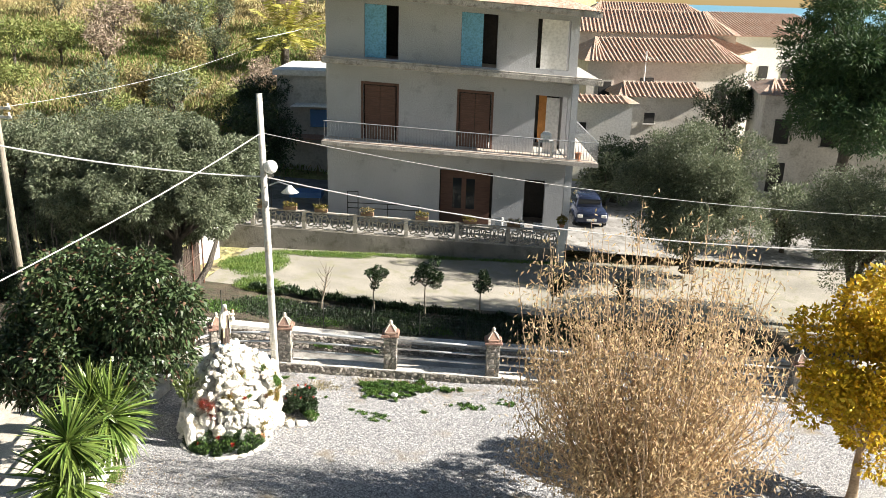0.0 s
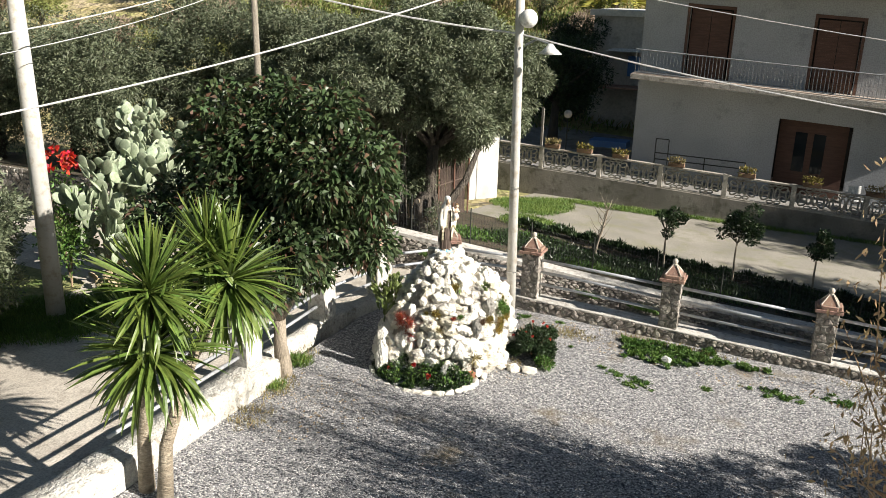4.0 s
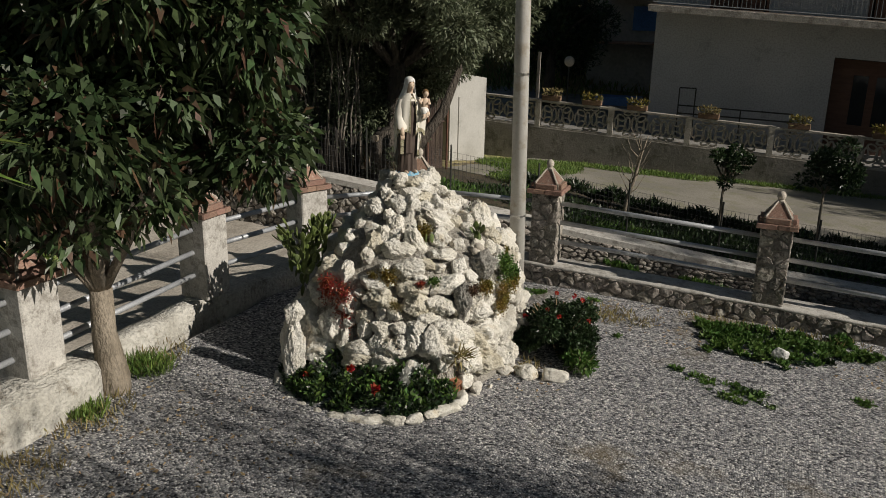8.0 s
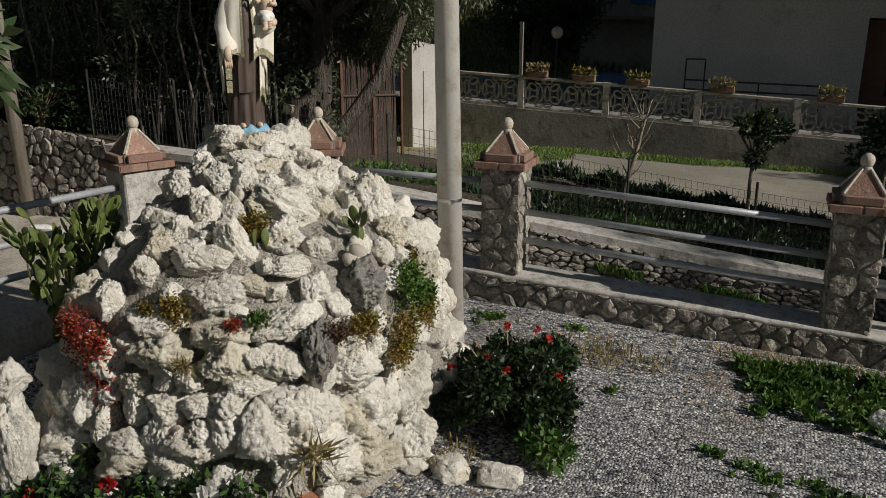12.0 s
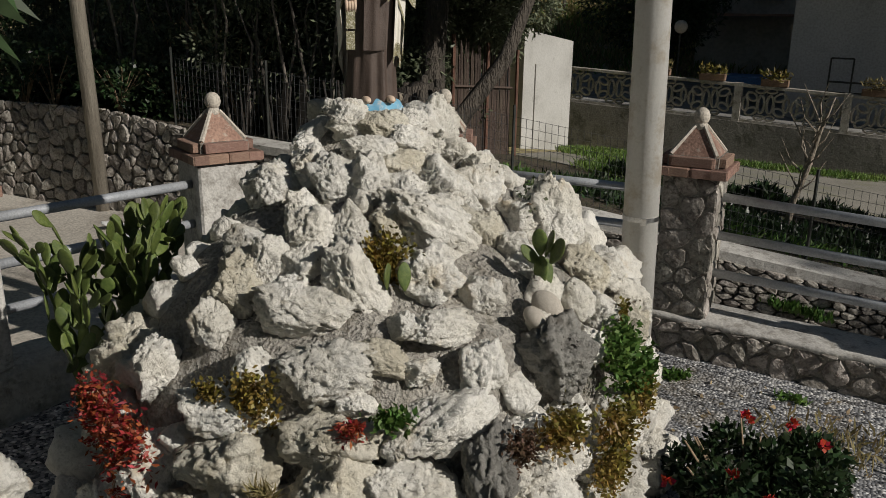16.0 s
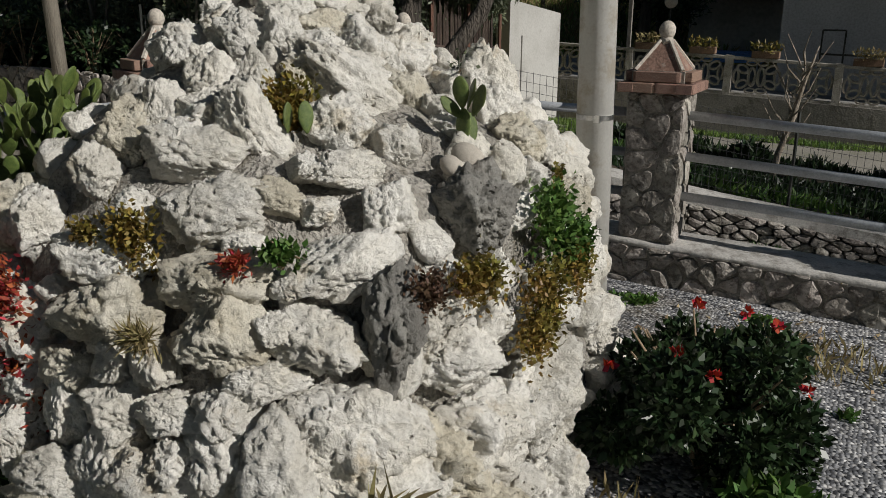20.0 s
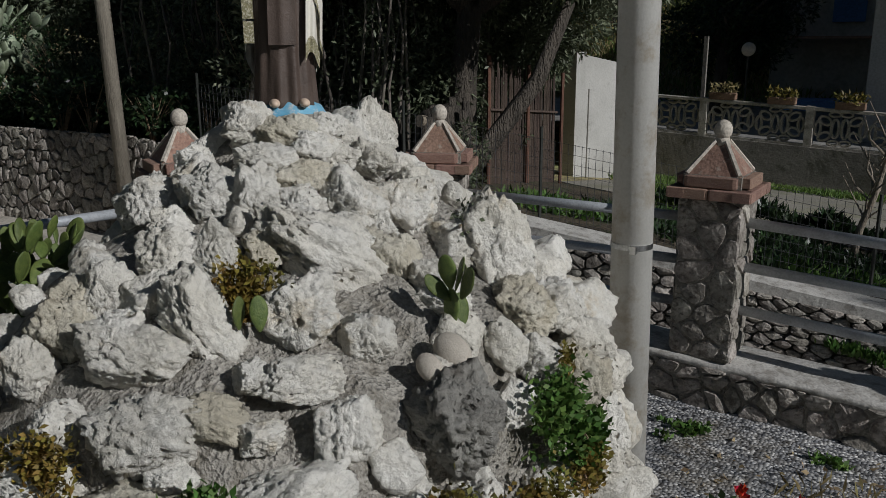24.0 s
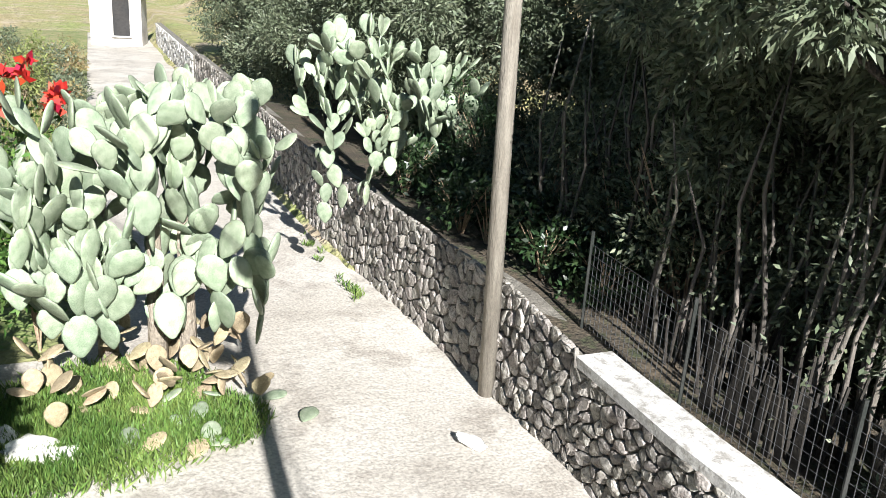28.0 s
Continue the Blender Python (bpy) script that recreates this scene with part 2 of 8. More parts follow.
M_SOIL = surf("garden_soil", (0.06, 0.048, 0.033), (0.11, 0.085, 0.055), scale=1.2, fine=25, c3=(0.05, 0.06, 0.025), bump=0.8, dist=0.06)
M_HILL = surf("dry_hillside_grass", (0.4, 0.32, 0.165), (0.3, 0.33, 0.11), scale=0.16, fine=3.0, c3=(0.48, 0.39, 0.27), bump=1.0, dist=0.4)
M_ROCK = rockmat("pale_limestone", (0.76, 0.725, 0.645), (0.86, 0.835, 0.775), (0.64, 0.56, 0.43), (0.52, 0.49, 0.45))
M_ROCKT = rockmat("tan_limestone", (0.62, 0.57, 0.46), (0.74, 0.7, 0.6), (0.5, 0.44, 0.32), (0.4, 0.37, 0.32))
M_ROCKG = rockmat("grey_pitted_stone", (0.24, 0.23, 0.21), (0.36, 0.35, 0.32), (0.2, 0.18, 0.155), (0.12, 0.115, 0.105))
M_MORTAR = surf("cement_and_soil_core", (0.39, 0.365, 0.32), (0.51, 0.48, 0.43), scale=5, fine=70, c3=(0.3, 0.275, 0.23), bump=1.0, dist=0.035)
M_STONE = surf("wall_fieldstone", (0.25, 0.225, 0.195), (0.4, 0.37, 0.33), scale=6, fine=40, c3=(0.15, 0.13, 0.11), bump=0.7, dist=0.02, vary=0.38)
M_STONE_I = surf("wall_fieldstone_small", (0.25, 0.225, 0.195), (0.4, 0.37, 0.33), scale=6, fine=40, c3=(0.15, 0.13, 0.11), bump=0.7, dist=0.02, island=0.38)
M_GAP = surf("dark_dry_joints", (0.16, 0.145, 0.12), (0.24, 0.22, 0.185), scale=5, fine=40, bump=0.8)
M_JOINT = surf("wall_mortar", (0.27, 0.25, 0.22), (0.36, 0.34, 0.3), scale=5, fine=60, c3=(0.18, 0.16, 0.13), bump=0.8)
M_COPING = surf("cement_coping", (0.5, 0.48, 0.45), (0.62, 0.6, 0.56), scale=3, fine=60, c3=(0.32, 0.3, 0.27), grain_mix=0.35)
M_WHITEWALL = surf("worn_whitewash", (0.5, 0.48, 0.43), (0.66, 0.64, 0.59), scale=2.5, fine=26, c3=(0.32, 0.29, 0.24), bump=0.9, dist=0.05, spots=0.54, grain_mix=0.35)
M_PLASTER = surf("white_plaster_wall", (0.4, 0.39, 0.365), (0.5, 0.49, 0.465), scale=1.2, fine=30, c3=(0.3, 0.285, 0.26), bump=0.25, dist=0.01, spots=0.58, grain_mix=0.2)
M_BRICK = surf("terracotta_brick", (0.28, 0.165, 0.125), (0.36, 0.225, 0.17), scale=9, fine=60, c3=(0.42, 0.35, 0.29), bump=0.5, dist=0.01, vary=0.2, spots=0.55)
M_BALL = surf("cement_finial", (0.5, 0.45, 0.38), (0.58, 0.53, 0.46), scale=12, fine=70, bump=0.4, dist=0.01)
M_PIPE = surf("galvanised_pipe", (0.42, 0.44, 0.47), (0.54, 0.56, 0.59), scale=8, fine=90, rough=0.45, metal=0.3, bump=0.1, c3=(0.25, 0.2, 0.16), spots=0.66, grain_mix=0.3)
M_POLE = surf("cement_pole", (0.46, 0.45, 0.42), (0.55, 0.54, 0.51), scale=2, fine=80, rough=0.8, bump=0.1, dist=0.01, c3=(0.4, 0.36, 0.3), grain_mix=0.12)
M_POLEWOOD = surf("weathered_timber_pole", (0.2, 0.175, 0.14), (0.3, 0.27, 0.22), scale=3, fine=40, stretch=(6, 6, 0.6), bump=0.5)
M_STEEL = surf("steel_band", (0.6, 0.6, 0.6), (0.75, 0.75, 0.75), scale=9, fine=60, rough=0.3, metal=1.0, bump=0.05)
M_CABLE = surf("grey_cable", (0.5, 0.5, 0.5), (0.62, 0.62, 0.62), scale=3, fine=30, rough=0.6, bump=0)
M_HOUSE = surf("unpainted_render", (0.39, 0.405, 0.43), (0.46, 0.475, 0.5), scale=0.5, fine=20, c3=(0.33, 0.34, 0.36), bump=0.4, spots=0.57, grain_mix=0.38)
M_SLAB = surf("raw_concrete", (0.42, 0.39, 0.35), (0.54, 0.5, 0.46), scale=1.4, fine=25, c3=(0.28, 0.25, 0.22), bump=0.5)
M_TILE_FLOOR = surf("balcony_tiles", (0.45, 0.36, 0.3), (0.52, 0.43, 0.36), scale=3, fine=20, bump=0.1, rough=0.6)
M_SHUTTER = surf("brown_shutter_wood", (0.105, 0.052, 0.037), (0.15, 0.075, 0.053), scale=3, fine=30, stretch=(1, 1, 6), rough=0.6, bump=0.3)
M_BLUE = surf("blue_insulating_board", (0.16, 0.42, 0.62), (0.2, 0.5, 0.72), scale=1, fine=12, bump=0.1, rough=0.7)
# near-black colour stands in for the shade inside rooms and windows
M_DARK = surf("unlit_interior_black", (0.02, 0.02, 0.02), (0.035, 0.032, 0.03), scale=1, fine=10, bump=0)
M_IRON = surf("grey_painted_iron", (0.28, 0.3, 0.32), (0.36, 0.38, 0.4), scale=5, fine=40, rough=0.5, metal=0.3, bump=0.1)
M_BALUS = surf("cast_cement_balustrade", (0.38, 0.35, 0.31), (0.48, 0.45, 0.4), scale=2, fine=40, c3=(0.26, 0.24, 0.2), bump=0.4)
M_PLINTH = surf("stained_plinth", (0.2, 0.185, 0.165), (0.29, 0.27, 0.24), scale=0.8, fine=30, c3=(0.14, 0.13, 0.105), bump=0.4)
M_WOOD = surf("cane_gate", (0.06, 0.042, 0.033), (0.105, 0.075, 0.058), scale=4, fine=60, stretch=(8, 8, 0.7), bump=0.6, vary=0.3)
M_BARK = surf("olive_bark", (0.06, 0.05, 0.04), (0.12, 0.1, 0.08), scale=3, fine=22, stretch=(3, 3, 0.7), bump=1.0, dist=0.06)
M_BARK2 = surf("smooth_bark", (0.24, 0.2, 0.15), (0.34, 0.29, 0.23), scale=3, fine=25, stretch=(2, 2, 1), bump=0.7, dist=0.03)
M_TWIG = surf("dry_twigs", (0.32, 0.23, 0.15), (0.45, 0.33, 0.22), scale=3, fine=25, bump=0.3)
M_OLIVE = leafmat("olive_leaves", (0.115, 0.14, 0.08), (0.185, 0.212, 0.135), rough=0.5, vary=0.45)
M_DKLEAF = leafmat("dark_glossy_leaves", (0.022, 0.042, 0.017), (0.04, 0.07, 0.026), rough=0.35, trans=0.15, vary=0.45)
M_LOQUAT = leafmat("loquat_leaves", (0.042, 0.07, 0.028), (0.07, 0.105, 0.042), rough=0.42, trans=0.12, vary=0.45)
M_BROWNLEAF = leafmat("withered_leaves", (0.09, 0.05, 0.03), (0.14, 0.085, 0.05), rough=0.6)
M_DRYLEAF = leafmat("dry_brown_leaves", (0.47, 0.34, 0.19), (0.62, 0.47, 0.29), rough=0.8, trans=0.45, vary=0.25)
M_YELLOW = leafmat("yellow_autumn_leaves", (0.5, 0.32, 0.015), (0.6, 0.44, 0.03), rough=0.6, vary=0.3)
M_PINE = leafmat("pine_needles", (0.03, 0.07, 0.03), (0.07, 0.12, 0.04), rough=0.6)
M_GRASS = leafmat("green_grass", (0.1, 0.18, 0.035), (0.18, 0.26, 0.06), rough=0.6)
M_WEED = leafmat("low_green_weeds", (0.07, 0.15, 0.03), (0.12, 0.21, 0.045), rough=0.6)
M_DRYGRASS = leafmat("dry_grass", (0.24, 0.2, 0.09), (0.34, 0.28, 0.13), rough=0.8)
M_YTRUNK = surf("scaly_trunk", (0.34, 0.28, 0.2), (0.5, 0.43, 0.33), scale=7, fine=30, stretch=(1, 1, 3), bump=1.0, dist=0.04)
M_RED = leafmat("red_petals", (0.4, 0.012, 0.012), (0.5, 0.02, 0.02), rough=0.6, trans=0.15)
M_WHITEP = leafmat("white_petals", (0.75, 0.75, 0.72), (0.8, 0.8, 0.78), rough=0.6, vary=0.1)
M_REDSUCC = leafmat("red_succulent", (0.28, 0.035, 0.022), (0.38, 0.08, 0.04), rough=0.5, vary=0.5)
M_YELSUCC = leafmat("yellow_green_succulent", (0.13, 0.14, 0.03), (0.3, 0.2, 0.045), rough=0.5, vary=0.5)
M_BUSHG = leafmat("orchard_green", (0.16, 0.2, 0.06), (0.26, 0.28, 0.09), rough=0.7)
M_ROOF = surf("clay_roof_tiles", (0.4, 0.25, 0.18), (0.5, 0.35, 0.27), scale=1.5, fine=8, c3=(0.48, 0.4, 0.32), bump=0.6, dist=0.1)
M_VILLAGE = surf("village_plaster", (0.5, 0.47, 0.43), (0.6, 0.57, 0.53), scale=0.4, fine=8, c3=(0.42, 0.39, 0.35), bump=0.2, grain_mix=0.3)
M_VILLAGEW = surf("white_plaster", (0.68, 0.67, 0.65), (0.76, 0.75, 0.73), scale=0.4, fine=8, bump=0.2, grain_mix=0.3)
M_SEA = surf("sea", (0.1, 0.3, 0.45), (0.12, 0.34, 0.5), scale=0.01, fine=0.2, rough=0.3, bump=0)
M_CLOTH_W = surf("statue_cream_paint", (0.74, 0.7, 0.61), (0.8, 0.77, 0.69), scale=5, fine=160, rough=0.6, bump=0.15, dist=0.01, grain_mix=0.12)
M_CAR = surf("dark_blue_car_paint", (0.02, 0.03, 0.06), (0.03, 0.04, 0.08), scale=2, fine=10, rough=0.15, bump=0, metal=0.3)
M_RUBBER = surf("rubber", (0.02, 0.02, 0.02), (0.03, 0.03, 0.03), scale=5, fine=30, bump=0.1)
M_GLASS = glassmat("window_glass")
M_PAPER = surf("white_plastic_scrap", (0.75, 0.75, 0.73), (0.82, 0.82, 0.8), scale=6, fine=30, bump=0.3)
M_TERRA = surf("flowerpot_terracotta", (0.42, 0.18, 0.1), (0.5, 0.24, 0.14), scale=5, fine=40, bump=0.2)
M_PLASTIC = surf("white_plastic", (0.7, 0.7, 0.68), (0.76, 0.76, 0.74), scale=2, fine=20, rough=0.4, bump=0)
M_BLUEP = surf("blue_plastic", (0.05, 0.16, 0.4), (0.07, 0.2, 0.48), scale=2, fine=20, rough=0.4, bump=0)


# ---- builders ----
def link(name, me, parent=None, label="", mat=None):
    if mat and not me.materials:
        me.materials.append(mat)
    ob = new(name, me)
    if parent:
        ob.parent = parent
    if label:
        ob["label"] = label
    return ob


def part(name, bm, material, parent=None, label="", smooth=False):
    me = bpy.data.meshes.new(name)
    bm.to_mesh(me)
    bm.free()
    if smooth:
        me.shade_smooth()
    return link(name, me, parent, label, material)


def thing(name, label, category, at=(0, 0, 0), rz=0.0, group="", kind=""):
    ob = new(name)
    ob.matrix_basis = pose(*at, 0, 0, rz)
    return tagged(ob, label, category, group, kind)


def B():
    return bmesh.new()


def add_box(bm, c, s, rz=0.0, bevel=0.0, taper=1.0):
    """A box of size s centred at c, optionally narrowed at the top."""
    m = Matrix.Translation(c) @ Matrix.Rotation(rz, 4, "Z") @ Matrix.Diagonal((*s, 1))
    r = bmesh.ops.create_cube(bm, size=1.0, matrix=m)
    if taper != 1.0:
        for v in r["verts"]:
            if v.co.z > c[2]:
                v.co.x = c[0] + (v.co.x - c[0]) * taper
                v.co.y = c[1] + (v.co.y - c[1]) * taper
    if bevel:
        es = list({e for v in r["verts"] for e in v.link_edges})
        bmesh.ops.bevel(bm, geom=es, offset=bevel, segments=1, affect="EDGES")
    return bm


def box(c, s, rz=0.0, bevel=0.0, taper=1.0):
    return add_box(B(), c, s, rz, bevel, taper)


def add_tube(bm, pts, radii, sides=8, cap=True):
    """A tube along points with a radius at each."""
    pts = [Vector(p) for p in pts]
    if not hasattr(radii, "__len__"):
        radii = [radii] * len(pts)
    rings = []
    ref = None
    for i, p in enumerate(pts):
        d = (pts[min(i + 1, len(pts) - 1)] - pts[max(i - 1, 0)]).normalized()
        if ref is None:
            ref = d.orthogonal().normalized()
        else:
            ref = (ref - d * ref.dot(d)).normalized()
        o = d.cross(ref)
        rings.append([bm.verts.new(p + (ref * math.cos(a) + o * math.sin(a)) * radii[i]) for a in [2 * math.pi * k / sides for k in range(sides)]])
    for a, b in zip(rings, rings[1:]):
        for k in range(sides):
            bm.faces.new((a[k], a[(k + 1) % sides], b[(k + 1) % sides], b[k]))
    if cap:
        bm.faces.new(rings[0][::-1])
        bm.faces.new(rings[-1])
    return bm


def tube(pts, radii, sides=8):
    return add_tube(B(), pts, radii, sides)


def quads(name, V, F, mat, parent=None, label="", smooth=False):
    """A mesh from numpy arrays of places and quad indices."""
    me = bpy.data.meshes.new(name)
    V = np.asarray(V, dtype=np.float32).reshape(-1, 3)
    F = np.asarray(F, dtype=np.int32).reshape(-1, 4)
    me.vertices.add(len(V))
    me.vertices.foreach_set("co", V.ravel())
    me.loops.add(F.size)
    me.loops.foreach_set("vertex_index", F.ravel())
    me.polygons.add(len(F))
    me.polygons.foreach_set("loop_start", np.arange(0, F.size, 4, dtype=np.int32))
    me.update(calc_edges=True)
    if smooth:
        me.shade_smooth()
    return link(name, me, parent, label, mat)


def leaf_mesh(name, P, D, length, width, mat, parent=None, label="", rng=None, droop=0.0):
    """One folded leaf of four corners at each place P, pointing along D."""
    rng = rng or np.random.default_rng(1)
    n = len(P)
    D = D / (np.linalg.norm(D, axis=1, keepdims=True) + 1e-9)
    R = rng.normal(size=(n, 3))
    S = np.cross(D, R)
    S /= np.linalg.norm(S, axis=1, keepdims=True) + 1e-9
    N = np.cross(S, D)
    L = (length * rng.uniform(0.7, 1.25, n))[:, None]
    W = (width * rng.uniform(0.75, 1.2, n))[:, None] * 0.5
    tip = P + D * L - np.array([0, 0, 1]) * droop * L
    mid = P + D * L * 0.45
    V = np.stack([P, mid + S * W + N * W * 0.35, tip, mid - S * W + N * W * 0.35], 1)
    return quads(name, V, np.arange(4 * n).reshape(n, 4), mat, parent, label)


def unit(rng, n):
    v = rng.normal(size=(n, 3))
    return v / np.linalg.norm(v, axis=1, keepdims=True)


def rock_mesh(seed, subdiv=4, rough=0.3, planes=11):
    """A weathered limestone block about one metre across: rounded facets, ledges, fissures and a few pits."""
    rng = random.Random(seed)
    cuts = []
    while len(cuts) < planes:
        n = Vector((rng.gauss(0, 1), rng.gauss(0, 1), rng.gauss(0, 1))).normalized()
        if all(n.dot(m) < 0.78 for m, _ in cuts):
            cuts.append((n, rng.uniform(0.36, 0.5)))
        elif rng.random() < 0.02:
            planes -= 1
    bm = B()
    bmesh.ops.create_icosphere(bm, subdivisions=subdiv, radius=0.5)
    off = Vector((seed * 3.7, seed * 1.3, -seed * 2.1))
    bed = Vector((rng.gauss(0, 1), rng.gauss(0, 1), rng.gauss(0, 2))).normalized()
    for v in bm.verts:
        d = v.co.normalized()
        hs = sorted(h / max(0.1, d.dot(n)) for n, h in cuts)
        r = min(0.62, 0.93 * hs[0] + 0.07 * min(hs[1], hs[0] * 1.15))
        w = d + Vector(noise.noise_vector(d * 2.2 + off)) * 0.22
        r *= 1 + rough * (0.2 * noise.noise(w * 1.5 + off) + 0.22 * noise.noise(w * 3.1 + off) + 0.36 * (0.28 - abs(noise.noise(w * 4.6 + off))) + 0.3 * (0.28 - abs(noise.noise(w * 9.5 + off * 2))) + 0.2 * (0.28 - abs(noise.noise(w * 19 + off * 3))))
        crack = abs(noise.noise(w * 3.3 + off * 2))
        if crack < 0.09:
            r -= (0.09 - crack) * 0.4 * rough / 0.3
        crack = abs(noise.noise(w * 7.5 + off * 3))
        if crack < 0.08:
            r -= (0.08 - crack) * 0.25
        layer = noise.noise(Vector((w.dot(bed) * 7, 0.6 * noise.noise(w * 2 + off), seed)))
        r += 0.02 * layer
        pit = noise.noise(w * 9 + off * 3)
        if pit > 0.36:
            r -= (pit - 0.36) * 0.2
        v.co = d * r * 1.1
    me = bpy.data.meshes.new("rock")
    bm.to_mesh(me)
    bm.free()
    me.shade_smooth()
    return me


def stone_cells(L, H, size, rng, flat=0.68):
    """Outlines of uneven stones that fill a face of L by H, each with rounded corners."""
    nx, nz = max(1, round(L / size)), max(1, round(H / (size * flat)))
    sx, sz = L / nx, H / nz
    seeds = []
    for j in range(-1, nz + 1):
        for i in range(-1, nx + 1):
            if rng.random() < 0.12 and 0 <= i < nx:
                continue
            seeds.append(((i + 0.5 + (0.25 if j % 2 else -0.25) + rng.uniform(-0.34, 0.34)) * sx, (j + 0.5 + rng.uniform(-0.36, 0.36)) * sz))
    out = []
    for cx, cz in seeds:
        poly = [(0, 0), (L, 0), (L, H), (0, H)]
        for ox, oz in seeds:
            dx, dz = ox - cx, oz - cz
            if (dx == 0 and dz == 0) or abs(dx) > 3.2 * sx or abs(dz) > 3.2 * sz:
                continue
            mx, mz = (cx + ox) / 2, (cz + oz) / 2
            res = []
            for (ax, az), (bx, bz) in zip(poly, poly[1:] + poly[:1]):
                fa, fb = (ax - mx) * dx + (az - mz) * dz, (bx - mx) * dx + (bz - mz) * dz
                if fa <= 0:
                    res.append((ax, az))
                if (fa < 0 < fb) or (fb < 0 < fa):
                    t = fa / (fa - fb)
                    res.append((ax + (bx - ax) * t, az + (bz - az) * t))
            poly = res
            if len(poly) < 3:
                break
        if len(poly) < 3:
            continue
        gx, gz = sum(p[0] for p in poly) / len(poly), sum(p[1] for p in poly) / len(poly)
        if max(abs(p[0] - gx) for p in poly) < 0.18 * sx or max(abs(p[1] - gz) for p in poly) < 0.18 * sz:
            continue
        rnd = []
        for a, b in zip(poly, poly[1:] + poly[:1]):
            if math.hypot(b[0] - a[0], b[1] - a[1]) > 0.12 * sz:
                rnd += [(a[0] * 0.8 + b[0] * 0.2, a[1] * 0.8 + b[1] * 0.2), (a[0] * 0.2 + b[0] * 0.8, a[1] * 0.2 + b[1] * 0.8)]
            else:
                rnd.append(((a[0] + b[0]) / 2, (a[1] + b[1]) / 2))
        out.append((gx, gz, rnd))
    return out


def stone_geo(cell, place, rng, gap, proud):
    """One bulging stone over its outline: foot ring, shoulder ring, crown."""
    gx, gz, ring = cell
    n = len(ring)
    r = sum(math.hypot(u - gx, z - gz) for u, z in ring) / n
    k = max(0.4, 1 - gap / r)
    up = proud * rng.uniform(0.5, 1.25)
    tu, tz = rng.uniform(-0.3, 0.3) * up / r, rng.uniform(-0.3, 0.3) * up / r
    V = [place(gx + (u - gx) * k, gz + (z - gz) * k, 0.0) for u, z in ring]
    V += [place(gx + (u - gx) * k * 0.9, gz + (z - gz) * k * 0.9, up * rng.uniform(0.6, 0.95) + (u - gx) * tu + (z - gz) * tz) for u, z in ring]
    V.append(place(gx + rng.uniform(-0.2, 0.2) * r, gz + rng.uniform(-0.2, 0.2) * r, up * rng.uniform(0.95, 1.2)))
    F = [(i, (i + 1) % n, n + (i + 1) % n, n + i) for i in range(n)] + [(n + i, n + (i + 1) % n, 2 * n) for i in range(n)]
    return V, F


def stone_face(parent, cells, place, rng, gap, proud, mat, joined=""):
    """Stones as parts of a wall, or joined into one mesh where they are far off."""
    if joined:
        V, F = [], []
        for c in cells:
            v, f = stone_geo(c, place, rng, gap, proud)
            F += [tuple(q + len(V) for q in g) for g in f]
            V += v
        me = bpy.data.meshes.new(joined)
        me.from_pydata(V, [], F)
        ob = link(joined, me, parent, "", mat)
        ob["kind"] = "stuff"
        return
    for c in cells:
        v, f = stone_geo(c, place, rng, gap, proud)
        me = bpy.data.meshes.new("stone")
        me.from_pydata(v, [], f)
        link("stone", me, parent, "", mat)


ROCKS = [rock_mesh(i + 1) for i in range(14)]
BOULDERS = [rock_mesh(i + 31, 5, 0.46, 10 + i % 5) for i in range(16)]
GREYS = [rock_mesh(i + 51, 5, 0.6) for i in range(2)]
for g in GREYS:
    g.materials.append(M_ROCKG)
for r in ROCKS + BOULDERS:
    r.materials.append(M_ROCK)
TANS = [BOULDERS[i].copy() for i in range(0, 16, 3)]
for r in TANS:
    r.materials[0] = M_ROCKT


def ground_z(x, y):
    """Height of the gravel court."""
    return 0.17 - 0.035 * x


def wall_top(x):
    """Top of the low fence wall along x."""
    return 0.46 - 0.045 * x


def along(x, knots):
    """Straight-line interpolation through (x, value) knots."""
    for (a, va), (b, vb) in zip(knots, knots[1:]):
        if x <= b:
            return va + (vb - va) * (max(x, a) - a) / (b - a)
    return knots[-1][1]


def rubble_y(x):
    """Front line of the dry stone terrace wall."""
    return along(x, [(-34, 1.2), (-14.6, 1.2), (-8, 1.65), (-5, 1.7), (-1.45, 2.35), (0, 2.7), (3, 3.2), (20, 4.5)])


def rub_top(x):
    """Top of the terrace wall."""
    return along(x, [(-30, 1.25), (-8, 1.15), (-6.6, 1.0), (-4.85, 0.92), (-1.45, 0.42), (0, 0.15), (3, -0.28), (9, -0.75), (20, -1.3)])


def terrace_z(x, y):
    """The terrace falls from the wall to the street before the house."""
    a = rub_top(x) - 0.07
    b = -0.9 - 0.02 * max(-8, min(x, 14))
    t = min(1.0, max(0.0, (y - rubble_y(x) - 0.4) / (14.4 - rubble_y(x) - 0.4)))
    return a + (b - a) * t


def road_z(x, y):
    return -0.15


# ---- ground ----
def relu(v):
    return max(0.0, v)


def sstep(a, b, v):
    t = min(1.0, max(0.0, (v - a) / (b - a)))
    return t * t * (3 - 2 * t)


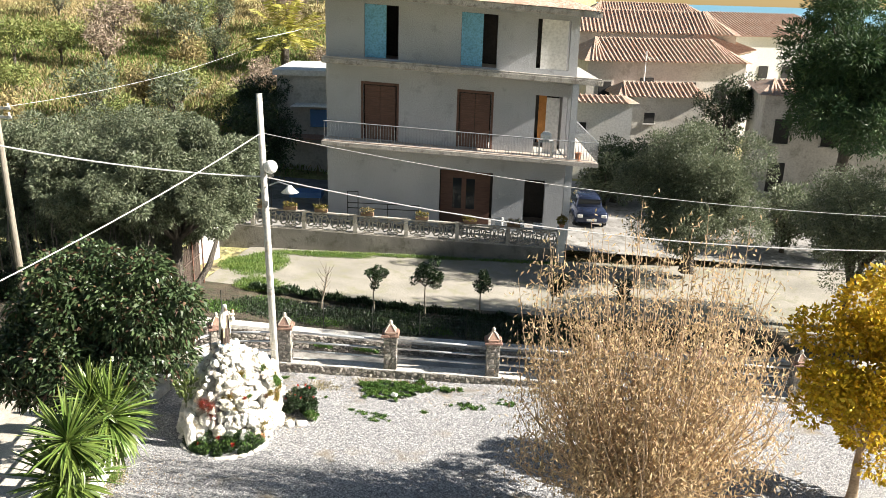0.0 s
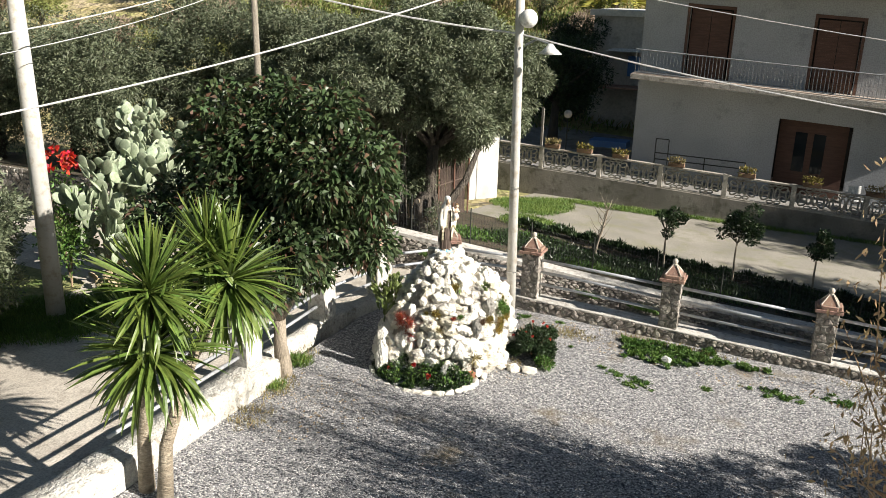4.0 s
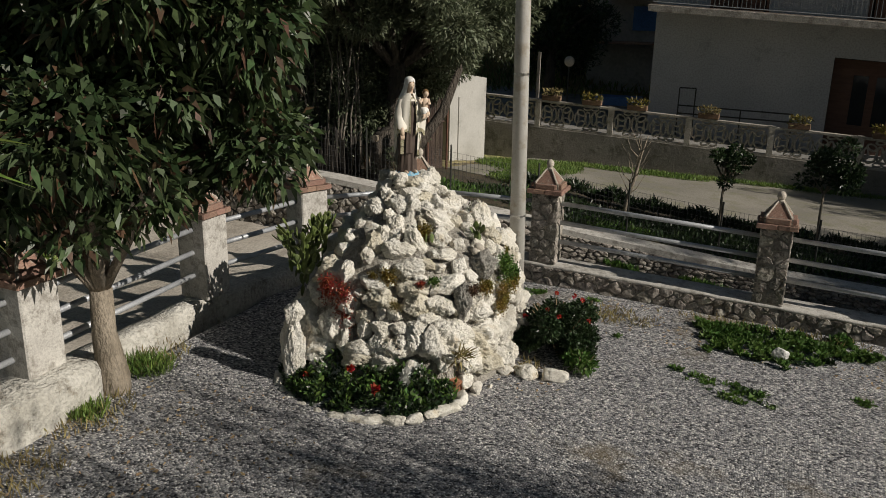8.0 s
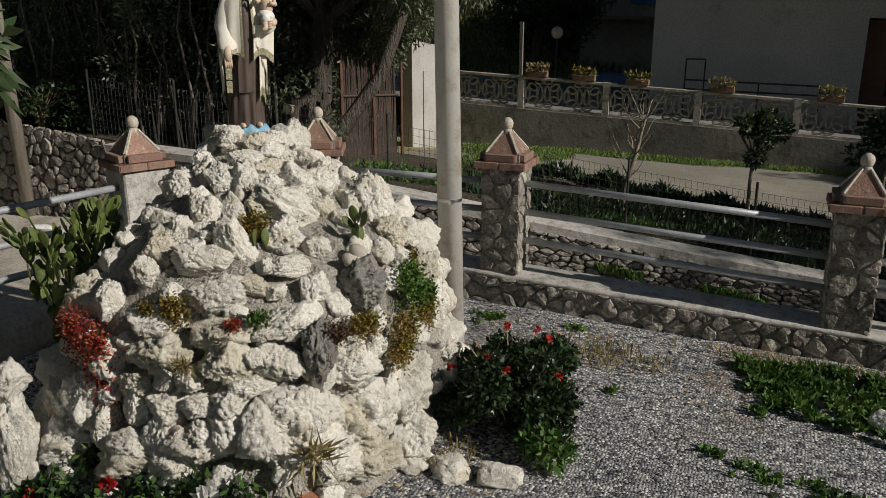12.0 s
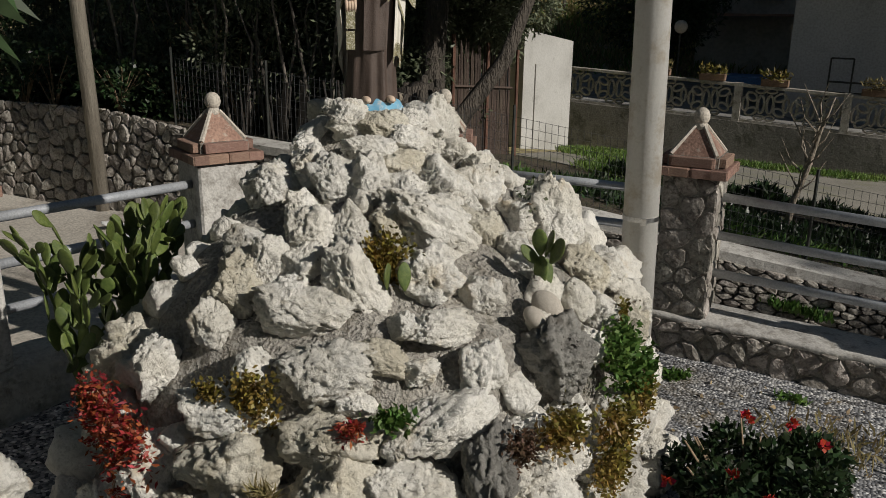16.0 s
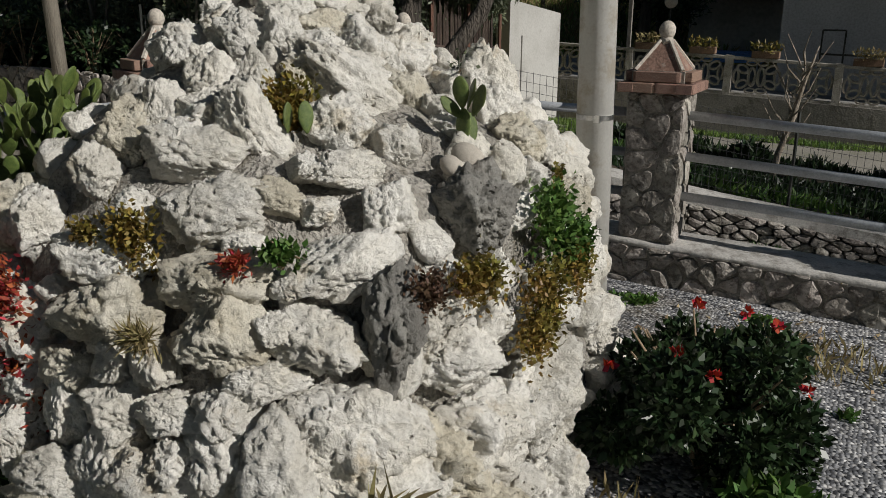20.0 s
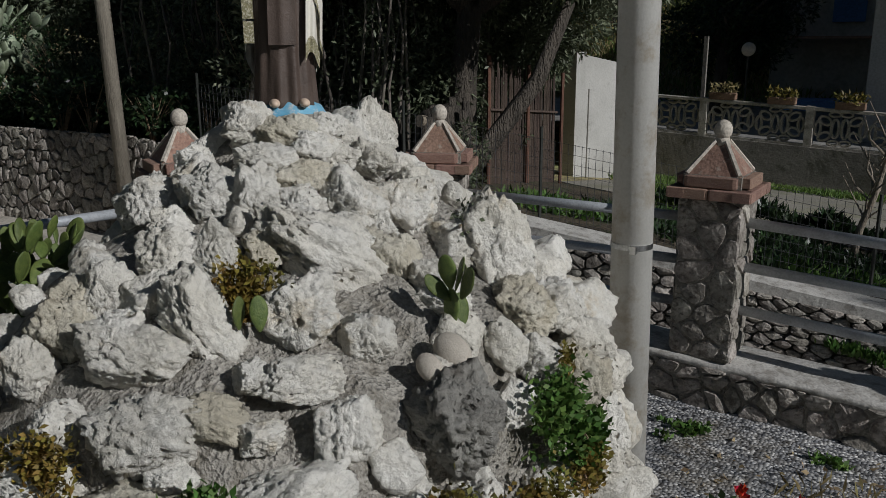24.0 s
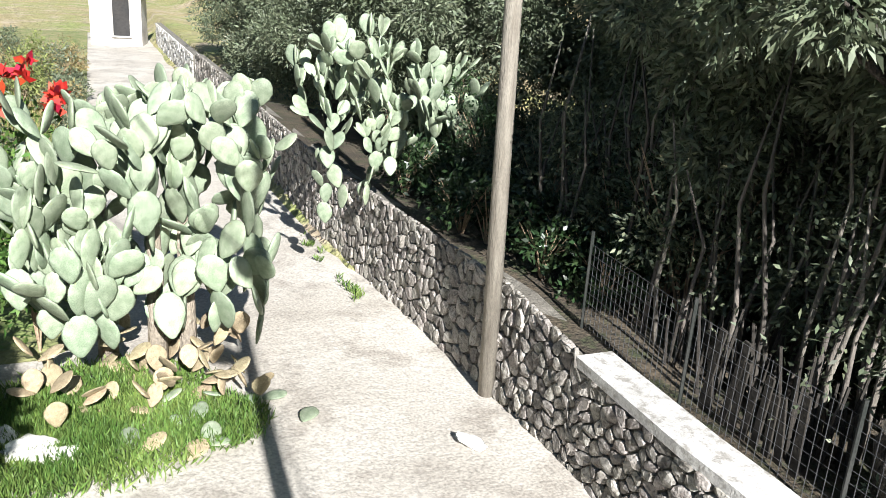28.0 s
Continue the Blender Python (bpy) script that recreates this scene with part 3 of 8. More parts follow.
def far_z(x, y):
    """The land: terrace, hillside to the left and behind, falling away to the right."""
    s = sstep(14, -8, x - 0.12 * (y - 20))
    z = terrace_z(max(-20, min(20, x)), min(y, 16))
    z += s * 0.2 * relu(y - 19) * (1 - 0.55 * sstep(70, 250, y))
    z -= (1 - s) * 0.035 * relu(y - 25)
    z += 0.1 * relu(-x - 16) * sstep(4, 14, y)
    return z + 0.25 * noise.noise(Vector((x * 0.11, y * 0.11, 0))) * sstep(18, 26, y)


def lane_z(x, y):
    return along(x, [(-4, -0.17), (-2.2, -0.36), (0, -0.55), (3, -0.76), (9, -1.15), (22, -1.8)])


def land_z(x, y):
    ry = rubble_y(x)
    if y < ry + 0.25:
        return -0.4 + min(0, lane_z(x, y) + 0.15) * 1.02
    t = sstep(ry + 0.25, ry + 1.2, y)
    return (-0.4 + min(0, lane_z(x, y) + 0.15) * 1.02) * (1 - t) + (far_z(x, y) - 0.06) * t


def sheet(name, xs, ys, fz, mat, label, category):
    V = [(x, y, fz(x, y)) for y in ys for x in xs]
    n = len(xs)
    F = [(j * n + i, j * n + i + 1, (j + 1) * n + i + 1, (j + 1) * n + i) for j in range(len(ys) - 1) for i in range(n - 1)]
    ob = quads(name, V, F, mat, smooth=True)
    return tagged(ob, label, category, kind="structure")


def spread(a, b, step):
    return [a + (b - a) * i / max(1, round((b - a) / step)) for i in range(max(1, round((b - a) / step)) + 1)]


far_steps = [60, 75, 95, 120, 160, 220, 320, 500, 900, 1600, 2800]
gx = [-v for v in far_steps[::-1]] + spread(-55, 55, 0.9) + far_steps
gy = [-v for v in far_steps[::-1]] + spread(-55, 2, 1.4) + spread(2.2, 60, 0.7) + far_steps[1:]
sheet("ground", gx, gy, land_z, M_HILL, "dry grassy land rising into a hillside", "ground")
sea = part("water", box((0, 3500, -14), (9000, 5600, 0.2)), M_SEA)
tagged(sea, "pale blue sea beyond the village", "sea", kind="structure")


def bumpy(f, amp, sc):
    return lambda x, y: f(x, y) + amp * noise.noise(Vector((x * sc, y * sc, 3)))


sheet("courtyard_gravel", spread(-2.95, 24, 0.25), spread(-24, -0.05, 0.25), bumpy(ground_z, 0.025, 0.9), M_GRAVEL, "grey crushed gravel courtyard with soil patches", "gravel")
sheet("road", spread(-62, -2.75, 0.5), spread(-30, 2.0, 0.4), bumpy(road_z, 0.05, 0.5), M_ROAD, "pale beaten earth road with loose dust", "road")


sheet("roadside_field", spread(-62, -10.2, 1.2), spread(-30, -2.6, 0.8), bumpy(lambda x, y: road_z(x, y) + 0.035 * min(1.5, -10 - x), 0.05, 0.4), surf("field_grass", (0.2, 0.23, 0.08), (0.34, 0.3, 0.15), scale=0.5, fine=9, c3=(0.14, 0.2, 0.05), bump=0.8, dist=0.12), "rough green and tawny field beside the road", "field")
sheet("lane", spread(-2.9, 22, 0.5), spread(-0.1, 4.6, 0.3), bumpy(lane_z, 0.02, 0.7), M_LANE, "old grey concrete lane behind the fence", "lane")


def terr(x, y):
    return terrace_z(x, y) + 0.04 * noise.noise(Vector((x * 0.8, y * 0.8, 1)))


def sheet_band(name, xs, n, y0, y1, fz, mat, label, category):
    V, F = [], []
    for j in range(n + 1):
        for x in xs:
            y = y0(x) + (y1(x) - y0(x)) * j / n
            V.append((x, y, fz(x, y)))
    m = len(xs)
    F = [(j * m + i, j * m + i + 1, (j + 1) * m + i + 1, (j + 1) * m + i) for j in range(n) for i in range(m - 1)]
    return tagged(quads(name, V, F, mat, smooth=True), label, category, kind="structure")


sheet_band("garden_soil", spread(-22, 20, 0.3), 16, lambda x: rubble_y(x) + 0.2, lambda x: 7.3, lambda x, y: terr(x, y), M_SOIL, "dark planted garden strip on the terrace", "soil")
sheet_band("terrace_road", spread(-4.5, 34, 0.5), 22, lambda x: 7.2, lambda x: 14.7, lambda x, y: terr(x, y) + 0.012, M_STREET, "pale unpaved street before the house", "road")
sheet_band("house_yard", spread(-16, 40, 1.0), 20, lambda x: 14.6, lambda x: 30, lambda x, y: -0.12 - 0.05 * (max(-8, min(x, 22)) - 2.0), M_LANE, "grey paved yard round the house", "yard")


# ---- stone fence ----
def build_pillar(at, rz, label, rng, height=1.0, plain=False):
    """Square fence pillar: rubble body, brick cap in two courses, terracotta pyramid, cement ball."""
    p = thing("fence_pillar", label, "pillar", at, rz, "pillars of the stone fence")
    h = height
    part("body", box((0, 0, h / 2), (0.35, 0.35, h)), M_JOINT, p)
    if plain:
        part("plaster", box((0, 0, h / 2), (0.41, 0.41, h - 0.004), bevel=0.015), M_COPING, p, "pale cement plaster")
    for k in range(0 if plain else 4):
        turn = Matrix.Rotation(k * math.pi / 2, 3, "Z")
        stone_face(p, stone_cells(0.39, h, 0.2, rng, 0.62), lambda u, z, o: turn @ Vector((u - 0.195, -0.174 - o, z)), rng, 0.008, 0.018, M_STONE)
    for n in range(4):
        for c, w, zz in ((-1, 0.5, 0.035), (1, 0.5, 0.035)):
            a = n * math.pi / 2
            v = Vector((c * 0.125, -0.19, h + zz))
            v.rotate(Euler((0, 0, a)))
            ob = link("brick", BRICK, p)
            ob.matrix_basis = Matrix.LocRotScale(v, Euler((0, 0, a)), (0.245, 0.11, 0.064))
        v = Vector((0.0, -0.155, h + 0.105))
        v.rotate(Euler((0, 0, n * math.pi / 2)))
        ob = link("brick", BRICK, p)
        ob.matrix_basis = Matrix.LocRotScale(v, Euler((0, 0, n * math.pi / 2)), (0.30, 0.13, 0.066))
    part("cap_bed", box((0, 0, h + 0.07), (0.34, 0.34, 0.139)), M_JOINT, p)
    bm = B()
    add_box(bm, (0, 0, h + 0.235), (0.32, 0.32, 0.19), taper=0.18)
    part("pyramid_cap", bm, M_BRICK, p, "terracotta tile pyramid cap")
    for k in range(4):
        a = math.pi / 4 + k * math.pi / 2
        b = B()
        add_tube(b, [(0.218 * math.cos(a), 0.218 * math.sin(a), h + 0.145), (0.045 * math.cos(a), 0.045 * math.sin(a), h + 0.33)], [0.017, 0.013], 5)
        part("hip_mortar", b, M_BALL, p)
    bm = B()
    add_tube(bm, [(0, 0, h + 0.30), (0, 0, h + 0.36)], [0.05, 0.036], 10)
    bmesh.ops.create_uvsphere(bm, u_segments=16, v_segments=12, radius=0.054, matrix=Matrix.LocRotScale((0, 0, h + 0.393), None, (1, 1, 1.15)))
    part("finial_ball", bm, M_BALL, p, "rounded cement finial", smooth=True)
    return p


bm = box((0, 0, 0), (1, 1, 1), bevel=0.06)
BRICK = bpy.data.meshes.new("brick")
bm.to_mesh(BRICK)
bm.free()
BRICK.materials.append(M_BRICK)

rngp = random.Random(4)
PIL = {"p1": (0, 0), "p2": (3.0, 0.0), "p3": (5.92, 0.0), "p4": (8.85, 0.0), "p5": (11.8, 0.0), "p6": (14.7, 0)}
for k, (x, y) in PIL.items():
    build_pillar((x, y, wall_top(x)), 0, "stone fence pillar with brick cap and terracotta pyramid", rngp)
P0, PW, PX, PY = (-1.87, -0.25), (-2.94, -1.6), (-3.3, -3.35), (-3.2, -5.95)
build_pillar((*P0, 0.5), 25, "corner fence pillar of stone behind the rock mound", rngp)
build_pillar((*PW, 0.52), 65, "pale plastered corner fence pillar with brick cap", rngp, plain=True)
build_pillar((*PX, 0.52), 88, "fence pillar on the whitewashed low wall", rngp, plain=True)
build_pillar((*PY, 0.52), 88, "fence pillar on the whitewashed low wall shaded by a tree", rngp, plain=True)

# low wall along the lane
low = thing("low_fence_wall", "low rubble stone wall with a cement top", "wall", kind="structure")
xs = spread(-1.9, 16, 0.6)
bm = B()
for a, b in zip(xs, xs[1:]):
    vs = [bm.verts.new(v) for v in ((a, -0.2, -1.9), (b, -0.2, -1.9), (b, 0.22, -1.9), (a, 0.22, -1.9), (a, -0.2, wall_top(a) - 0.05), (b, -0.2, wall_top(b) - 0.05), (b, 0.22, wall_top(b) - 0.05), (a, 0.22, wall_top(a) - 0.05))]
    for f in ((0, 1, 5, 4), (2, 3, 7, 6), (4, 5, 6, 7)):
        bm.faces.new([vs[i] for i in f])
part("wall_core", bm, M_JOINT, low)
bm = B()
rows = []
for x in spread(-1.9, 16, 0.11):
    z = wall_top(x)
    f = 0.03 * noise.noise(Vector((x * 3.1, 0, 0))) + 0.02 * noise.noise(Vector((x * 11, 4, 0)))
    g = 0.035 * noise.noise(Vector((x * 4.3, 0, 7)))
    rows.append([bm.verts.new(v) for v in ((x, -0.2, z - 0.05 + g), (x, -0.215 + f * 0.5, z - 0.03 + g * 0.7), (x, -0.208 + f, z - 0.004), (x, -0.17 + f, z + 0.003 + g * 0.3), (x, 0.0, z + 0.006 - g * 0.3), (x, 0.225, z), (x, 0.235, z - 0.06))])
for r, q in zip(rows, rows[1:]):
    for k in range(6):
        bm.faces.new((r[k], q[k], q[k + 1], r[k + 1]))
part("coping", bm, M_COPING, low, "rough cement coping", smooth=True)
stone_face(low, stone_cells(9.6, 0.42, 0.17, rngp, 0.7)[:300], lambda u, z, o: Vector((u - 1.85, -0.199 - o, z + wall_top(u - 1.85) - 0.45)), rngp, 0.009, 0.035, M_STONE)
stone_face(low, stone_cells(8.2, 0.4, 0.22, rngp, 0.62), lambda u, z, o: Vector((u + 7.76, -0.199 - o, z + wall_top(u + 7.76) - 0.45)), rngp, 0.01, 0.028, M_STONE_I, "far_stones")


def rails(a, b, za, zb, n=3, gap=0.275, r=0.031, label="grey galvanised pipe railing between fence pillars"):
    t = thing("pipe_rail", label, "railing", group="fence railings")
    d = (Vector((b[0], b[1], 0)) - Vector((a[0], a[1], 0))).normalized() * 0.17
    for i in range(n):
        z = 0.3 + i * gap
        part("rail", tube([(a[0] + d.x, a[1] + d.y, za + z), (b[0] - d.x, b[1] - d.y, zb + z)], r, 10), M_PIPE, t, smooth=True)
    return t


keys = list(PIL.values())
for a, b in zip(keys, keys[1:]):
    rails(a, b, wall_top(a[0]), wall_top(b[0]))
rails(P0, keys[0], 0.5, wall_top(0))
rails(PW, P0, 0.52, 0.5)
rails(PX, PW, 0.52, 0.52)
rails(PY, PX, 0.52, 0.52)
rails((-3.2, -9.2), PY, 0.52, 0.52)


def seg_wall(name, label, a, b, z0, z1, thick, mat):
    va, vb = Vector((*a, 0)), Vector((*b, 0))
    L = (vb - va).length
    ang = math.atan2(vb.y - va.y, vb.x - va.x)
    bm = B()
    n = max(2, round(L / 0.14))
    m = 6
    o = Vector((-math.sin(ang), math.cos(ang), 0))
    rows = []
    prof = [(-0.5, 0), (-0.5, 0.5), (-0.48, 0.93), (-0.42, 1.0), (0.0, 1.01), (0.42, 1.0), (0.48, 0.93), (0.5, 0)]
    for i in range(n + 1):
        p = va.lerp(vb, i / n)
        row = []
        for u, w in prof:
            q = p + o * u * thick + Vector((0, 0, z0 + (z1 - z0) * w))
            nv = Vector(noise.noise_vector(q * 2.2)) * 0.035 + Vector(noise.noise_vector(q * 7)) * 0.014
            row.append(bm.verts.new(q + nv))
        rows.append(row)
    for r, s in zip(rows, rows[1:]):
        for k in range(len(prof) - 1):
            bm.faces.new((r[k], s[k], s[k + 1], r[k + 1]))
    bm.faces.new(rows[0][::-1])
    bm.faces.new(rows[-1])
    bmesh.ops.recalc_face_normals(bm, faces=bm.faces)
    ob = part(name, bm, mat, smooth=True)
    return tagged(ob, label, "wall", kind="structure")


seg_wall("white_low_wall", "thick whitewashed low wall with worn plaster", (-3.02, -5.65), (-3.02, -14), -0.3, 0.66, 0.62, M_WHITEWALL)
seg_wall("white_low_wall_b", "whitewashed low wall beside the tree", (-3.3, -3.2), (-3.3, -5.7), -0.3, 0.52, 0.32, M_WHITEWALL)
seg_wall("white_low_wall_c", "shaded whitewashed low wall behind the rock mound", (-2.94, -1.6), (-3.3, -3.35), -0.3, 0.52, 0.36, M_WHITEWALL)
seg_wall("white_low_wall_d", "shaded low corner wall under the pipe railing", (-1.87, -0.25), (-2.94, -1.6), -0.3, 0.5, 0.36, M_WHITEWALL)


# ---- terrace wall of rubble ----
rub = thing("rubble_wall", "dry stone terrace wall with a cement coping", "wall", kind="structure")
xs = spread(-34, 20, 0.5)
bm = B()
for a, b in zip(xs, xs[1:]):
    ya, yb, za, zb = rubble_y(a), rubble_y(b), rub_top(a) - 0.08, rub_top(b) - 0.08
    vs = [bm.verts.new(v) for v in ((a, ya, -2.2), (b, yb, -2.2), (b, yb + 0.4, -2.2), (a, ya + 0.4, -2.2), (a, ya + 0.08, za), (b, yb + 0.08, zb), (b, yb + 0.4, zb), (a, ya + 0.4, za))]
    for f in ((0, 1, 5, 4), (2, 3, 7, 6), (4, 5, 6, 7)):
        bm.faces.new([vs[i] for i in f])
part("wall_core", bm, M_GAP, rub)
bm = B()
xs = spread(-6.6, 20, 0.5)
for a, b in zip(xs, xs[1:]):
    ya, yb, za, zb = rubble_y(a) + 0.03, rubble_y(b) + 0.03, rub_top(a), rub_top(b)
    vs = [bm.verts.new(v) for v in ((a, ya, za - 0.1), (b, yb, zb - 0.1), (b, yb + 0.4, zb - 0.1), (a, ya + 0.4, za - 0.1), (a, ya, za), (b, yb, zb), (b, yb + 0.4, zb), (a, ya + 0.4, za))]
    for f in ((0, 1, 5, 4), (2, 3, 7, 6), (4, 5, 6, 7), (0, 3, 2, 1)):
        bm.faces.new([vs[i] for i in f])
part("coping", bm, M_COPING, rub, "pale cement coping slab")


rngr = random.Random(9)


def rubble_face(x0, x1, rng, size, proud=0.05, joined="", limit=10000):
    def place(u, v, o):
        x = x0 + u
        lo, hi = lane_z(x, 0) - 0.12, rub_top(x) - (0.09 if x > -6.6 else -0.06)
        z = lo + (hi - lo) * v / 1.3
        return Vector((x, rubble_y(x) + 0.08 * (z + 0.3) * 0.5 + 0.02 - o, z))
    stone_face(rub, stone_cells(x1 - x0, 1.3, size, rng)[:limit], place, rng, 0.008, proud, M_STONE_I if joined else M_STONE, joined)


rubble_face(-7.6, -2.6, rngr, 0.175, limit=300)
rubble_face(-2.6, 12, rngr, 0.18, joined="far_stones")
rubble_face(-21, -7.6, rngr, 0.2, joined="far_stones")
rubble_face(-33.5, -21, rngr, 0.3, joined="far_stones")


# ---- house ----
HX0, HX1, HY, HY2 = -1.2, 10.3, 16.8, 27.0
Z0, Z1, Z2, Z3 = -0.35, 3.8, 7.5, 10.25


def wall_with_holes(x0, x1, z0, z1, y, thick, holes):
    """A front wall with openings cut right through it."""
    bm = B()
    cuts_x = sorted({x0, x1, *[h[0] for h in holes], *[h[1] for h in holes]})
    cuts_z = sorted({z0, z1, *[h[2] for h in holes], *[h[3] for h in holes]})
    for a, b in zip(cuts_x, cuts_x[1:]):
        for c, d in zip(cuts_z, cuts_z[1:]):
            mx, mz = (a + b) / 2, (c + d) / 2
            if any(h[0] < mx < h[1] and h[2] < mz < h[3] for h in holes):
                continue
            add_box(bm, (mx, y + thick / 2, mz), (b - a, thick, d - c))
    bmesh.ops.remove_doubles(bm, verts=bm.verts, dist=0.0005)
    return bm


house = thing("house", "grey unpainted three-storey house with balconies", "house")
D1, D2 = (0.5, 2.05, Z1 + 0.1, 6.45), (4.95, 6.45, Z1 + 0.1, 6.45)
holes1 = [(4.15, 6.7, Z0, 2.75), (8.2, 9.2, Z0, 2.6)]
holes2 = [D1, D2, (8.5, 10.0, Z1 + 0.1, 6.6)]
holes3 = [(0.55, 2.1, Z2 + 0.15, 10.0), (4.95, 6.6, Z2 + 0.15, 10.0), (8.4, 9.9, Z2 + 0.3, 10.0)]
part("front_wall", wall_with_holes(HX0, HX1, Z0, Z1 - 0.1, HY, 0.3, holes1), M_HOUSE, house)
part("front_wall", wall_with_holes(HX0, HX1, Z1 + 0.001, Z2 - 0.2, HY, 0.3, holes2), M_HOUSE, house)
part("front_wall", wall_with_holes(HX0, HX1, Z2 + 0.001, Z3, HY, 0.3, holes3), M_HOUSE, house)
part("side_wall", box((HX0 + 0.15, (HY + HY2) / 2 + 0.15, (Z0 + Z3) / 2), (0.3, HY2 - HY - 0.31, Z3 - Z0)), M_HOUSE, house)
part("side_wall", box((HX1 - 0.15, (HY + HY2) / 2 + 0.9, (Z0 + Z3) / 2), (0.3, HY2 - HY - 1.9, Z3 - Z0)), M_HOUSE, house)
part("back_wall", box(((HX0 + HX1) / 2, HY2 + 0.15, (Z0 + Z3) / 2), (HX1 - HX0, 0.3, Z3 - Z0)), M_HOUSE, house)
# black sheet behind the openings, painting the rooms as unlit
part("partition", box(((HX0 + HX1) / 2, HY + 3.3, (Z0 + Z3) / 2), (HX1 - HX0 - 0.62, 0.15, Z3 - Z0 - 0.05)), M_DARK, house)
part("balcony_slab", box(((HX0 + 11.4) / 2 - 0.05, (15.56 + HY2) / 2, Z1 - 0.03), (11.5 - HX0, HY2 - 15.56, 0.2), bevel=0.01), M_SLAB, house)
part("balcony_floor", box(((HX0 + 11.4) / 2 - 0.05, 16.2, Z1 + 0.085), (11.4 - HX0, 1.18, 0.02)), M_TILE_FLOOR, house)
part("upper_slab", box(((HX0 + 11.3) / 2, (15.75 + HY2) / 2, Z2 - 0.05), (11.4 - HX0, HY2 - 15.75, 0.24), bevel=0.02), M_SLAB, house)
part("upper_slab_edge", box(((HX0 + 11.3) / 2, 15.85, Z2 + 0.11), (11.3 - HX0, 0.18, 0.06)), M_SLAB, house)
part("roof_slab", box(((HX0 + HX1) / 2, (15.6 + HY2) / 2, Z3 + 0.14), (HX1 - HX0 + 1.4, HY2 - 14.9, 0.27)), M_SLAB, house)
part("roof", box(((HX0 + HX1) / 2, (15.6 + HY2) / 2, Z3 + 0.75), (HX1 - HX0 + 1.5, HY2 - 14.8, 0.9), taper=0.5), M_ROOF, house)


def shutters(x0, x1, z0, z1, y):
    n = 2
    w = (x1 - x0) / n
    for i in range(n):
        s = part("shutter", box((x0 + (i + 0.5) * w, y, (z0 + z1) / 2), (w - 0.02, 0.05, z1 - z0), bevel=0.008), M_SHUTTER, house, "brown louvred wooden shutter leaf")
        z = z0 + 0.12
        bm = B()
        while z < z1 - 0.1:
            add_box(bm, (x0 + (i + 0.5) * w, y - 0.03, z), (w - 0.16, 0.02, 0.05))
            z += 0.09
        part("louvre", bm, M_SHUTTER, s)


for d in (D1, D2):
    shutters(d[0] + 0.05, d[1] - 0.05, d[2], d[3] - 0.05, HY + 0.1)
    bm = B()
    for x in (d[0] - 0.05, d[1] + 0.05):
        add_box(bm, (x, HY - 0.004, (d[2] + d[3]) / 2), (0.1, 0.05, d[3] - d[2]))
    add_box(bm, ((d[0] + d[1]) / 2, HY - 0.004, d[3] + 0.06), (d[1] - d[0] + 0.2, 0.05, 0.12))
    part("door_frame", bm, M_SHUTTER, house)
for i, (a, b, c, d) in enumerate(holes3[:2]):
    part("blue_board", box((a + 0.5, HY + 0.12, (c + d) / 2), (0.98, 0.06, d - c - 0.02)), M_BLUE, house, "pale blue board closing part of an opening")
part("ground_door", box((5.4, HY + 0.7, 1.2), (2.4, 0.06, 3.0)), M_SHUTTER, house, "brown wooden double door with glass")
for x in (5.0, 5.65):
    part("pane", box((x, HY + 0.66, 1.5), (0.42, 0.02, 1.5)), M_GLASS, house)
part("loggia_panel", box((9.3, HY + 0.25, 5.2), (0.7, 0.05, 2.6)), M_VILLAGEW, house)
part("loggia_panel", box((8.85, HY + 0.22, 5.5), (0.35, 0.05, 2.2)), surf("orange_wood", (0.4, 0.16, 0.04), (0.5, 0.22, 0.06), bump=0.2), house, "orange wooden panel in the loggia")
part("loggia_panel", box((9.2, HY + 0.08, 8.9), (1.2, 0.05, 2.4)), M_VILLAGEW, house)
part("column", box((10.15, 15.9, 5.6), (0.28, 0.28, 3.5)), M_HOUSE, house)
part("column", box((10.1, 15.8, 1.7), (0.32, 0.32, 4.2)), M_HOUSE, house)
# balcony rail
rail = part("balcony_rail", tube([(HX0 + 0.02, 15.62, Z1 + 0.98), (11.36, 15.62, Z1 + 0.98)], 0.025, 6), M_IRON, house)
part("bottom_rail", tube([(HX0 + 0.02, 15.62, Z1 + 0.16), (11.36, 15.62, Z1 + 0.16)], 0.015, 5), M_IRON, rail)
part("side_rail", tube([(11.36, 15.62, Z1 + 0.98), (11.36, 25, Z1 + 0.98)], 0.025, 6), M_IRON, rail)
bal_mesh = bpy.data.meshes.new("baluster")
b_ = box((0, 0, 0.45), (0.019, 0.019, 0.84))
b_.to_mesh(bal_mesh)
b_.free()
bal_mesh.materials.append(M_IRON)
for i in range(98):
    ob = link("baluster", bal_mesh, rail)
    ob.location = (HX0 + 0.05 + i * 0.1275, 15.62, Z1 + 0.12)
for i in range(50):
    ob = link("baluster", bal_mesh, rail)
    ob.location = (11.36, 15.75 + i * 0.18, Z1 + 0.12)

FALL = 0.055


def house_drop(x):
    """The storeys follow the street's fall to the right."""
    return -FALL * (x - 2.0)


for ob in house.children_recursive:
    if ob.type != "MESH":
        continue
    if ob.data.users > 1:
        ob.location.z += house_drop(ob.location.x)
    else:
        for v in ob.data.vertices:
            v.co.z += house_drop(v.co.x)

# ---- street balustrade ----
bal = thing("balustrade", "cast cement openwork balustrade on a stained plinth", "balustrade", kind="structure")
BY, BX0, BX1 = 14.6, -6.65, 9.7


